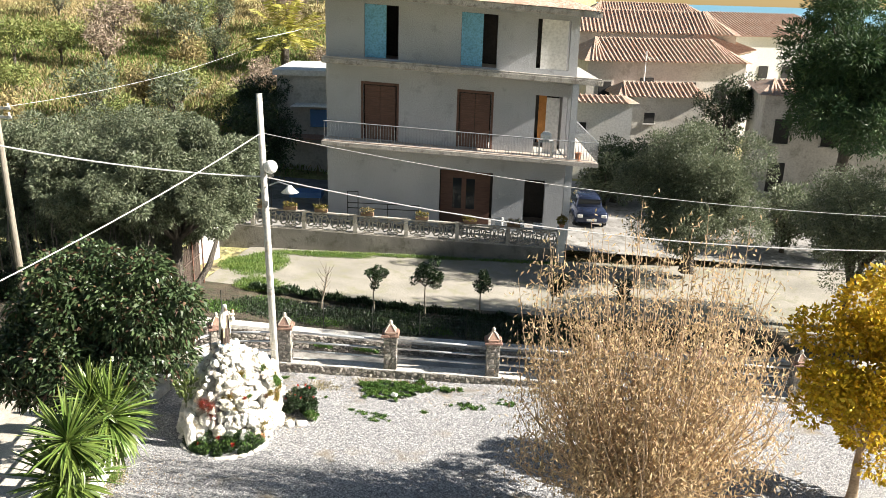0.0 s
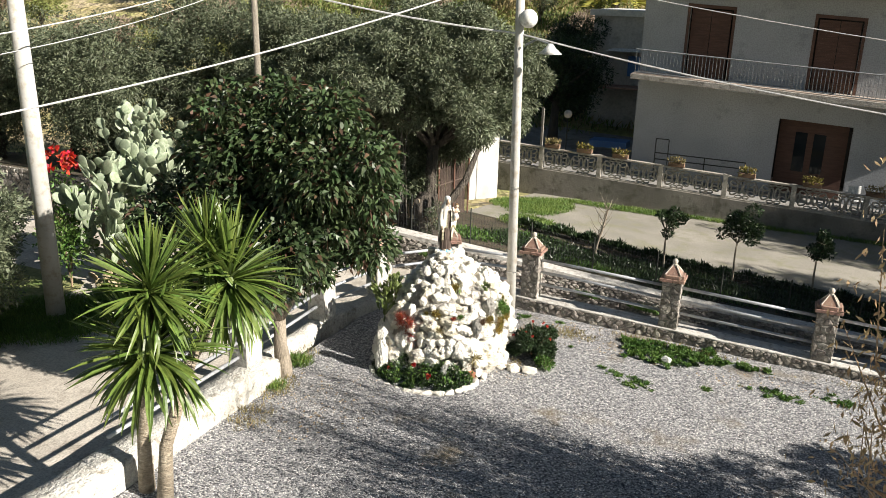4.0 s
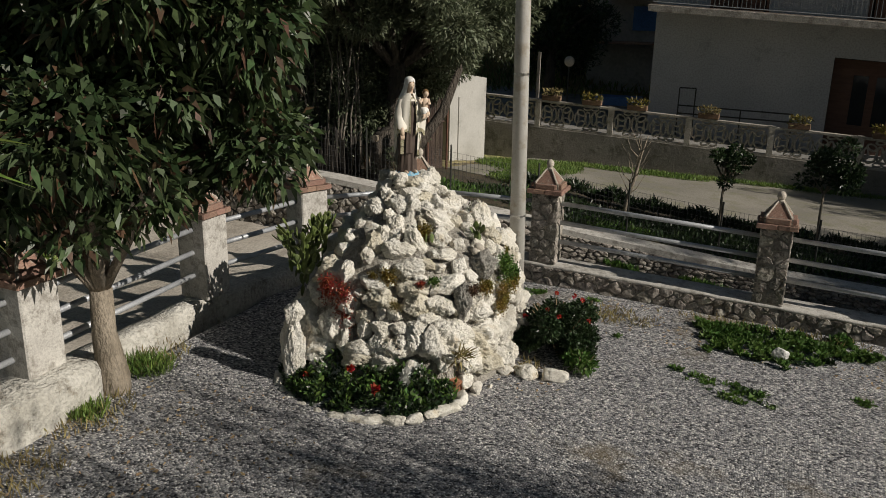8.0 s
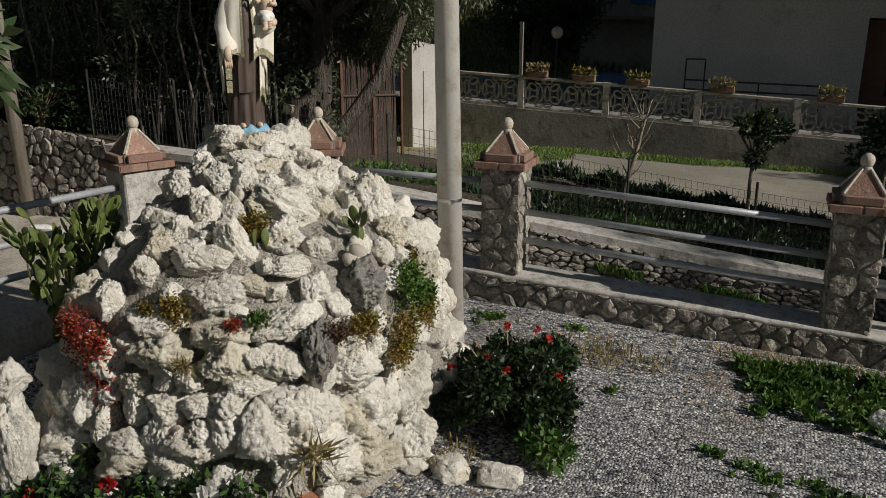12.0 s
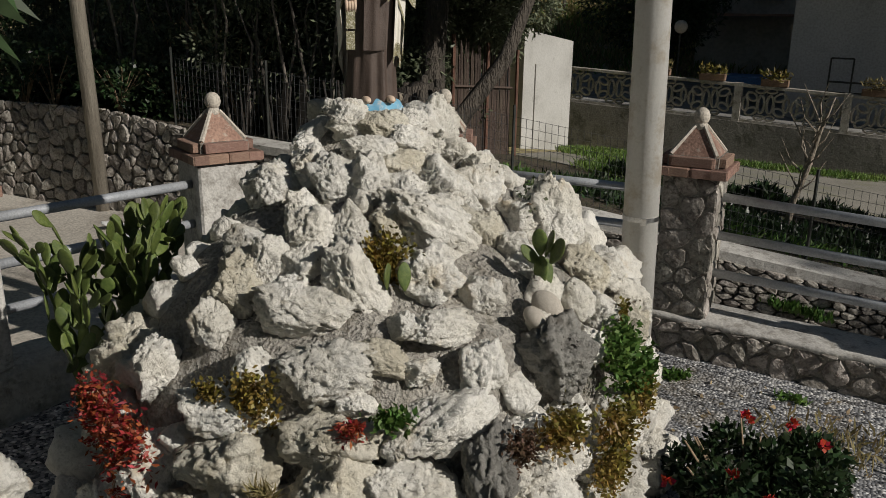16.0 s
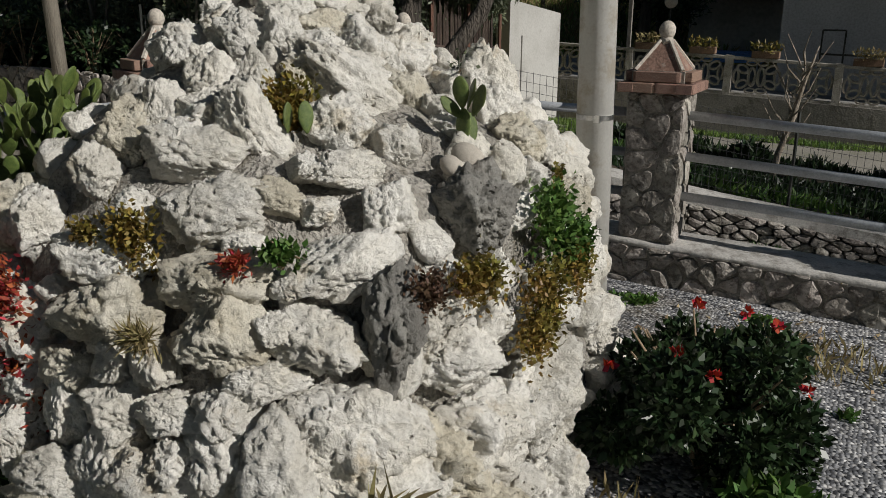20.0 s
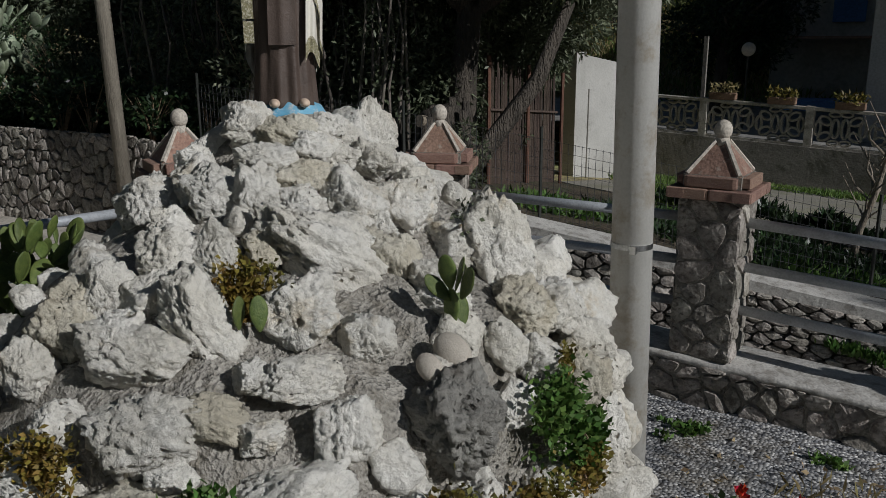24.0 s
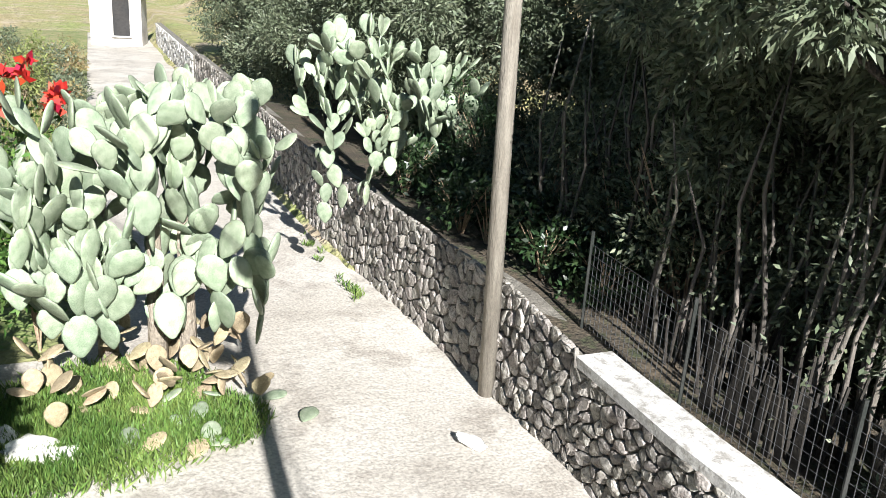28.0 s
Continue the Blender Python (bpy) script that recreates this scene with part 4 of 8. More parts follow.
def skew(bm):
    for v in bm.verts:
        v.co.z -= 0.05 * v.co.x
    return bm


part("plinth", skew(box(((BX0 + BX1) / 2, BY + 0.02, -0.7), (BX1 - BX0, 0.3, 1.4))), M_PLINTH, bal)
part("top_rail", skew(box(((BX0 + BX1) / 2, BY, 0.84), (BX1 - BX0, 0.17, 0.07), bevel=0.008)), M_BALUS, bal)
part("foot_rail", skew(box(((BX0 + BX1) / 2, BY, 0.03), (BX1 - BX0, 0.16, 0.06))), M_BALUS, bal)
petal = B()


def ring_el(bm, cx, cz, rx, rz, rot, t=0.03):
    pts = []
    for k in range(15):
        a = 2 * math.pi * k / 14
        u, w = rx * math.cos(a), rz * math.sin(a)
        pts.append((cx + u * math.cos(rot) - w * math.sin(rot), 0, cz + u * math.sin(rot) + w * math.cos(rot)))
    add_tube(bm, pts, t, 4, cap=False)


for s in (-1, 1):
    ring_el(petal, s * 0.1, 0.43, 0.075, 0.2, 0, 0.036)
    ring_el(petal, s * 0.31, 0.6, 0.13, 0.08, s * 0.45, 0.034)
    ring_el(petal, s * 0.31, 0.26, 0.13, 0.08, s * -0.45, 0.034)
    ring_el(petal, s * 0.45, 0.43, 0.06, 0.15, 0, 0.034)
    ring_el(petal, s * 0.12, 0.74, 0.11, 0.05, 0, 0.03)
    ring_el(petal, s * 0.12, 0.12, 0.11, 0.05, 0, 0.03)
petal_me = bpy.data.meshes.new("openwork_panel")
petal.to_mesh(petal_me)
petal.free()
petal_me.materials.append(M_BALUS)
x = BX0
k = 0
while x < BX1 - 0.5:
    part("post", skew(box((x, BY, 0.43), (0.17, 0.2, 0.92))), M_BALUS, bal)
    for j in range(2):
        ob = link("openwork_panel", petal_me, bal)
        cx = x + 0.085 + 0.54 + j * 1.085
        ob.location = (cx, BY, 0.02 - 0.05 * cx)
    x += 2.335
part("end_pillar", skew(box((BX1 + 0.1, BY, 0.1), (0.35, 0.35, 1.9))), M_VILLAGEW, bal, "tall end pillar of the balustrade")


# ---- poles and wires ----
def lamp_head(parent, z, side):
    bm = tube([(0, 0, z), (side * 0.25, -0.1, z + 0.12), (side * 0.55, -0.2, z + 0.05)], 0.02, 6)
    arm = part("lamp_arm", bm, M_IRON, parent)
    bm = B()
    add_tube(bm, [(side * 0.55, -0.2, z + 0.06), (side * 0.55, -0.2, z - 0.02), (side * 0.55, -0.2, z - 0.12)], [0.04, 0.1, 0.22], 14)
    part("lamp_shade", bm, M_PLASTIC, parent, "white enamel lamp shade", smooth=True)


pole = thing("utility_pole", "tall pale cement utility pole with a street lamp", "pole", (0.02, -1.42, 0.1))
part("shaft", tube([(0.008, 0, -0.3), (-0.115, 0.06, 4.6), (-0.2, 0.1, 8.05)], [0.101, 0.088, 0.075], 20), M_POLE, pole, smooth=True)
for z in (1.33, 3.05):
    lx = -0.025 * z
    part("steel_band", tube([(lx, -lx / 2, z), (lx, -lx / 2, z + 0.025)], 0.102 - 0.0025 * z, 20), M_STEEL, pole)
    part("band_clip", box((lx + 0.05, -0.095, z + 0.012), (0.03, 0.03, 0.035)), M_STEEL, pole)
bm = B()
bmesh.ops.create_uvsphere(bm, u_segments=14, v_segments=10, radius=0.17, matrix=Matrix.Translation((0.06, -0.06, 6.28)))
part("lamp_globe", bm, M_PLASTIC, pole, "white round lamp globe", smooth=True)
lamp_head(pole, 5.8, 1)

poleb = thing("timber_pole", "weathered timber pole beside the terrace wall", "pole", (-8.2, 1.55, -0.15))
part("shaft", tube([(0.08, 0.05, -0.3), (0.0, 0.0, 4), (-0.06, 0.0, 7.9)], [0.1, 0.09, 0.075], 14), M_POLEWOOD, poleb, smooth=True)
for z in (7.35, 7.1):
    part("cross_arm", box((0.05, -0.08, z), (0.7, 0.06, 0.07)), M_IRON, poleb)
    for s in (-0.3, 0, 0.3):
        part("insulator", tube([(0.05 + s, -0.08, z + 0.03), (0.05 + s, -0.08, z + 0.14)], [0.035, 0.03], 8), M_PLASTIC, poleb)

polec = thing("cement_pole", "white cement pole standing on the roadside grass", "pole", (-9.25, -4.6, -0.15))
part("shaft", tube([(0, 0, -0.3), (0.1, -0.1, 4), (0.22, -0.25, 8.6)], [0.2, 0.17, 0.13], 18), M_POLE, polec, smooth=True)


def wire(name, a, b, sag, r, label):
    a, b = Vector(a), Vector(b)
    pts = []
    for i in range(25):
        t = i / 24
        p = a.lerp(b, t)
        p.z -= sag * 4 * t * (1 - t)
        pts.append(p)
    ob = part(name, tube(pts, r, 5), M_CABLE)
    return tagged(ob, label, "cable")


TA, TB, TC = (-0.15, -1.34, 7.2), (-8.15, 1.5, 7.2), (-9.1, -4.75, 8.3)
wire("cable", (-0.11, -1.36, 6.1), (26, -1.4, 5.6), 1.2, 0.017, "thick twisted pale overhead cable")
wire("cable", (-0.11, -1.36, 6.1), TC, 0.35, 0.017, "thick twisted pale overhead cable")
wire("cable", TA, (26, -1.4, 5.9), 0.9, 0.008, "thin grey overhead wire")
wire("cable", TA, (-6.0, -12.5, 4.7), 0.3, 0.013, "pale overhead cable from the pole")
wire("cable", TB, (-8.2, -9.5, 5.6), 0.25, 0.013, "pale overhead cable from the timber pole")
wire("cable", (-8.15, 1.5, 7.0), (-8.3, -9.5, 5.3), 0.35, 0.008, "thin overhead wire from the timber pole")
wire("cable", TB, (-4, 20, 8.4), 0.4, 0.007, "thin overhead wire through the trees")
wire("cable", (-3.5, 13.0, 8.6), (-1.2, 16.8, 9.2), 0.05, 0.012, "short overhead wire to the house")

# ---- rock mound with statue ----
SX, SY, SZ = -0.98, -2.66, 2.1


def mound_half(z):
    """Half widths of the mound across and towards the court at a height."""
    prof = [(-0.1, 1.5, 1.62), (0.2, 1.42, 1.53), (0.6, 1.33, 1.4), (0.9, 1.27, 1.33), (1.25, 1.2, 1.24), (1.45, 1.1, 1.14), (1.6, 0.86, 1.0), (1.7, 0.7, 0.83), (1.8, 0.57, 0.65), (1.9, 0.46, 0.49), (2.0, 0.38, 0.38), (2.08, 0.3, 0.3), (2.14, 0.02, 0.02)]
    z = max(-0.1, min(2.14, z))
    return along(z, [(p[0], p[1]) for p in prof]), along(z, [(p[0], p[2]) for p in prof])


def mound_at(th, z, out=0.0):
    """A point of the mound's squarish outline; the top leans back."""
    a, b = mound_half(z)
    k = min(1.0, max(0.0, (z - 1.2) / 0.85))
    c, w = math.cos(th), math.sin(th)
    r = (abs(c) ** 2.6 + abs(w) ** 2.6) ** (-1 / 2.6)
    r *= 1 - 0.24 * math.exp(-(((th + math.pi) % (2 * math.pi) - math.pi + 2.45) / 0.45) ** 2) * sstep(0.7, 1.05, z)
    if c < 0:
        a *= 0.8 - 0.1 * sstep(1.1, 1.4, z)
    return Vector((-0.9 - 0.1 * k, -2.85 + 0.17 * k, z)) + Vector((a * r * c, b * r * w, 0)) + Vector((c, w, 0)) * out


def flank(th, z):
    """How far a place lies on the steep flank away from the sun, where the rocks sit deep in the cement."""
    return math.exp(-(((th + math.pi) % (2 * math.pi) - math.pi + 2.4) / 0.5) ** 2) * sstep(1.0, 1.2, z)


mound = thing("rock_mound", "tall mound of pale pitted limestone rocks set in cement", "rockery", (0, 0, 0))
V, F = [], []
NT, NZ = 150, 80
for j in range(NZ + 1):
    z = -0.05 + 2.15 * j / NZ
    for i in range(NT):
        th = 2 * math.pi * i / NT
        front = max(0.0, math.cos(th + 0.62)) ** 6 * sstep(1.15, 1.3, z) * sstep(1.72, 1.5, z)
        p = mound_at(th, min(z, 2.1), -0.12 + 0.07 * front + 0.09 * flank(th, z))
        p += Vector(noise.noise_vector(p * 4)) * 0.05 + Vector(noise.noise_vector(p * 14)) * 0.022
        V.append(p[:])
for j in range(NZ):
    for i in range(NT):
        F.append((j * NT + i, j * NT + (i + 1) % NT, (j + 1) * NT + (i + 1) % NT, (j + 1) * NT + i))
quads("mound_core", V, F, M_MORTAR, mound, "grey cement and soil between the rocks", smooth=True)
rngm = random.Random(21)
placed = []


def put_rock(p, s, rot=None, me=None, label=""):
    ob = link("rock", me or ROCKS[rngm.randrange(len(ROCKS))], mound, label)
    ob.matrix_basis = Matrix.LocRotScale(p, rot or Euler([rngm.uniform(0, 6.28) for _ in range(3)]), s)
    placed.append((Vector(p), 0.5 * (max(s) + min(s))))
    return ob


def mrock(th, z, w, h, tilt, mesh=None, label=""):
    """A rock of known width and height on the mound, at an angle round it and a height."""
    deep = 1.0 * min(w, h) + 0.02
    p = mound_at(th, z, (0.02 if label else -0.34) * deep)
    e = (Matrix.Rotation(th + math.pi / 2, 3, "Z") @ Matrix.Rotation(radians(tilt + rngm.choice((0, 180))), 3, "Y")).to_euler()
    k = 1.0
    pick = TANS if rngm.random() < 0.22 else BOULDERS
    return put_rock(p, (w * k, deep, h * k), e, mesh or pick[rngm.randrange(len(pick))], label)


mrock(-1.15, 1.55, 0.29, 0.16, 8)
mrock(-0.93, 1.60, 0.19, 0.30, -28)
mrock(-0.70, 1.49, 0.21, 0.11, 5)
mrock(-0.49, 1.54, 0.12, 0.16, 0)
mrock(-0.62, 1.37, 0.17, 0.19, -10)
mrock(-0.91, 1.44, 0.16, 0.10, 15)
mrock(-1.07, 1.40, 0.28, 0.19, -10)
mrock(-1.28, 1.40, 0.11, 0.11, 0)
mrock(-1.34, 1.27, 0.29, 0.17, 0)
mrock(-1.32, 1.12, 0.27, 0.25, 0)
mrock(-1.04, 1.23, 0.25, 0.18, 0)
mrock(-1.03, 1.09, 0.21, 0.23, -15)
mrock(-1.71, 1.32, 0.14, 0.22, 0)
mrock(-0.36, 1.36, 0.23, 0.24, 0, GREYS[0], "dark grey pitted boulder")
mrock(-0.66, 1.10, 0.17, 0.32, 0, GREYS[1], "grey slotted upright stone")
mrock(0.27, 1.21, 0.17, 0.25, 0)
mrock(-0.01, 0.95, 0.24, 0.25, 0)
mrock(-0.49, 1.12, 0.21, 0.19, 0)
mrock(-0.32, 1.14, 0.13, 0.17, 0)
mrock(-0.47, 0.93, 0.32, 0.20, 5)
mrock(-0.16, 0.64, 0.37, 0.41, 0)
mrock(-0.44, 0.64, 0.39, 0.33, 0)
mrock(-0.73, 0.77, 0.32, 0.30, 0)
mrock(-0.81, 1.06, 0.22, 0.19, 10)
mrock(-0.91, 1.11, 0.11, 0.10, 0)
mrock(-0.88, 1.22, 0.10, 0.09, 0)
mrock(-1.27, 0.84, 0.24, 0.18, 10)
mrock(-1.43, 0.93, 0.14, 0.17, 0)
mrock(-1.43, 0.81, 0.11, 0.23, 0)
mrock(-1.18, 1.00, 0.12, 0.15, 0)
mrock(-1.29, 0.98, 0.10, 0.11, 0)
mrock(-1.13, 0.86, 0.16, 0.11, 10)
mrock(-1.01, 0.86, 0.16, 0.22, -10)
mrock(-1.13, 0.72, 0.15, 0.17, 0)
mrock(-1.24, 0.67, 0.14, 0.20, 0)
mrock(-1.05, 0.71, 0.12, 0.15, 0)
mrock(-1.43, 0.62, 0.27, 0.15, 0)
mrock(-1.59, 0.71, 0.12, 0.26, 0)
mrock(-1.56, 0.86, 0.13, 0.12, 0)
mrock(-0.93, 0.96, 0.19, 0.11, -5)
mrock(-0.83, 0.87, 0.18, 0.12, 5)
mrock(-0.91, 0.78, 0.15, 0.15, 0)
mrock(-0.84, 0.76, 0.13, 0.15, 0)
mrock(-0.76, 1.26, 0.27, 0.18, -15)
mrock(-1.40, 1.63, 0.11, 0.17, 0)
mrock(-1.44, 1.57, 0.16, 0.18, -20)
mrock(-1.47, 1.48, 0.13, 0.17, -20)
mrock(-0.81, 1.51, 0.10, 0.09, 0)
mrock(-0.57, 1.06, 0.10, 0.10, 0)
mrock(-0.21, 0.91, 0.22, 0.14, 0)
mrock(-0.70, 1.00, 0.10, 0.10, 0)
mrock(-0.04, 0.72, 0.19, 0.15, 0)
mrock(0.40, 0.58, 0.15, 0.18, 0)
mrock(-0.14, 0.35, 0.28, 0.26, 0)
mrock(-0.60, 0.60, 0.20, 0.16, 0)
mrock(-0.13, 1.61, 0.13, 0.15, 10)
mrock(0.20, 1.50, 0.16, 0.14, 0)
mrock(0.05, 1.36, 0.15, 0.17, 0)
mrock(-0.98, 1.33, 0.10, 0.07, 0)
mrock(-0.81, 1.41, 0.12, 0.08, 0)
mrock(-1.19, 2.07, 0.15, 0.14, 0)
mrock(-1.92, 2.10, 0.11, 0.09, 0)
mrock(-1.60, 1.95, 0.12, 0.13, 0)
mrock(-1.43, 1.89, 0.15, 0.17, 0)
mrock(-1.81, 1.83, 0.19, 0.22, -20)
mrock(-1.34, 1.79, 0.12, 0.12, 0)
mrock(-0.88, 1.97, 0.23, 0.11, 10)
mrock(-1.14, 1.86, 0.19, 0.23, -35)
mrock(-0.87, 1.86, 0.18, 0.22, 0)
mrock(-0.62, 2.06, 0.13, 0.12, 0)
mrock(-0.15, 2.05, 0.18, 0.12, 0)
mrock(-0.44, 1.99, 0.19, 0.13, 0)
mrock(-0.17, 1.96, 0.11, 0.11, 0)
mrock(-0.59, 1.92, 0.18, 0.12, 0)
mrock(-0.26, 1.83, 0.22, 0.21, 15)
mrock(-0.60, 1.84, 0.14, 0.12, 0)
mrock(0.24, 1.93, 0.22, 0.14, 25)
mrock(0.12, 1.77, 0.21, 0.24, 0)
mrock(0.41, 1.82, 0.19, 0.16, 30)
mrock(0.19, 1.66, 0.15, 0.16, 0)
mrock(0.51, 1.67, 0.14, 0.13, 0)
mrock(0.32, 1.57, 0.25, 0.41, -10)
mrock(0.32, 1.45, 0.23, 0.17, 0)
mrock(-0.36, 1.73, 0.12, 0.10, 0)
mrock(-0.25, 1.69, 0.14, 0.15, 0)
mrock(-0.48, 1.72, 0.50, 0.22, 35)
mrock(-1.15, 1.72, 0.21, 0.21, -20)
mrock(-1.15, 1.65, 0.15, 0.14, 0)
mrock(-1.32, 1.64, 0.12, 0.17, 0)
mrock(-1.42, 1.60, 0.15, 0.19, -40)
mrock(-1.20, 1.56, 0.16, 0.16, 0)
mrock(-0.19, 1.67, 0.12, 0.17, 0)
mrock(-0.15, 1.56, 0.15, 0.15, 10)
mrock(-0.33, 1.77, 0.12, 0.10, 0)
mrock(-0.83, 2.05, 0.12, 0.10, 0)
mrock(-0.17, 1.75, 0.10, 0.12, 0)
mrock(-0.64, 1.60, 0.21, 0.21, 20)
mrock(-0.77, 1.75, 0.11, 0.13, 0)
mrock(-0.98, 1.74, 0.13, 0.17, 0)
mrock(-2.04, 1.24, 0.36, 0.31, 0)
mrock(-2.10, 0.98, 0.30, 0.25, 0)
mrock(-1.77, 0.79, 0.23, 0.39, 0)
mrock(-1.61, 0.67, 0.14, 0.20, 0)
mrock(-2.03, 0.57, 0.16, 0.16, 0)
mrock(-1.88, 0.52, 0.31, 0.21, 0)
mrock(-1.58, 1.02, 0.19, 0.23, 0)
mrock(-2.18, 0.44, 0.19, 0.34, 10)
mrock(-1.89, 0.50, 0.38, 0.30, -20)
mrock(-1.83, 0.35, 0.25, 0.20, 0)
mrock(-1.65, 0.31, 0.24, 0.17, 0)
mrock(-1.45, 0.53, 0.40, 0.24, 5)
mrock(-1.62, 0.66, 0.14, 0.23, 0)
mrock(-1.30, 0.67, 0.19, 0.27, 0)
mrock(-1.15, 0.67, 0.23, 0.23, 0)
mrock(-1.26, 0.54, 0.22, 0.18, 0)
mrock(-1.02, 0.74, 0.22, 0.26, 0)
mrock(-0.90, 0.69, 0.26, 0.33, 0)
mrock(-0.52, 0.58, 0.35, 0.35, 0)
mrock(-0.18, 0.32, 0.21, 0.25, 0)
mrock(-0.45, 0.38, 0.35, 0.23, 0)
mrock(-0.60, 0.44, 0.26, 0.19, 0)
mrock(-0.76, 0.61, 0.36, 0.26, 0)
mrock(-1.74, 0.76, 0.20, 0.31, 0)
mrock(-2.05, 0.68, 0.21, 0.25, 0)
mrock(0.15, 1.46, 0.25, 0.19, 0)
mrock(0.32, 0.95, 0.16, 0.4, 0)
mrock(0.9, 2.0, 0.17, 0.26, 10)
for k in range(9):
    a = k * 0.7 + 0.2
    put_rock((SX + 0.26 * math.cos(a), SY + 0.25 * math.sin(a), 1.99 + 0.05 * math.sin(k * 2.1)), (0.17 + 0.04 * math.sin(k), 0.16, 0.19 + 0.04 * math.cos(k * 3)))
tries = 0
nrock = 0
while nrock < 240 and tries < 22000:
    tries += 1
    z = 0.02 + 2.04 * rngm.random()
    th = rngm.uniform(0, 2 * math.pi)
    front = -2.3 < (th if th < math.pi else th - 2 * math.pi) < 0.35 or z > 1.5
    size = (0.12 if tries < 14000 else 0.075) if front else (0.3, 0.22, 0.14)[0 if tries < 1500 else 1 if tries < 6000 else 2]
    if front and tries < 6000:
        continue
    s = min(size, 0.38 - 0.1 * z) * rngm.uniform(0.7, 1.2)
    p = mound_at(th, z, (-0.4 - 0.22 * flank(th, z)) * s)
    if any((p - q).length < (s + t) * (0.41 if front else 0.38) for q, t in placed):
        continue
    put_rock(p, (s * rngm.uniform(0.85, 1.2), s * rngm.uniform(0.85, 1.1), s * rngm.uniform(0.85, 1.35)))
    nrock += 1
# pair of smooth pebbles on the ledge
for th, z, s in ((-0.4, 1.49, 0.07), (-0.31, 1.5, 0.1)):
    bm = B()
    bmesh.ops.create_uvsphere(bm, u_segments=16, v_segments=12, radius=0.5)
    pb = part("pebble", bm, M_BALL, mound, "smooth rounded river pebble", smooth=True)
    pb.matrix_basis = Matrix.LocRotScale(mound_at(th, z, 0.05), Euler((0.3, 0.5, th)), (s * 1.4, s, s * 0.85))

# ---- statue ----


STATUE_MATS = [
    M_CLOTH_W,
    surf("statue_brown_paint", (0.078, 0.056, 0.046), (0.105, 0.076, 0.062), scale=9, fine=150, rough=0.55, bump=0.2, dist=0.01, grain_mix=0.12),
    surf("statue_skin_paint", (0.64, 0.49, 0.37), (0.69, 0.54, 0.42), scale=9, fine=60, rough=0.55, bump=0.05, grain_mix=0.12),
    surf("statue_blue_paint", (0.12, 0.36, 0.55), (0.2, 0.45, 0.62), scale=9, fine=40, rough=0.6, bump=0.2, c3=(0.6, 0.6, 0.58), grain_mix=0.12),
    surf("statue_white_paint", (0.78, 0.77, 0.74), (0.84, 0.83, 0.8), scale=9, fine=40, rough=0.5, bump=0.05, grain_mix=0.12),
    surf("statue_hair_paint", (0.16, 0.09, 0.04), (0.22, 0.13, 0.06), scale=20, fine=60, rough=0.6, bump=0.3),
    surf("statue_gold_trim", (0.2, 0.185, 0.1), (0.3, 0.27, 0.15), scale=60, fine=120, rough=0.5, bump=0.2, c3=(0.7, 0.66, 0.55), spots=0.5, grain_mix=0.2),
    surf("statue_lip_paint", (0.42, 0.22, 0.17), (0.46, 0.25, 0.19), scale=9, fine=60, rough=0.55, bump=0, grain_mix=0.1),
]


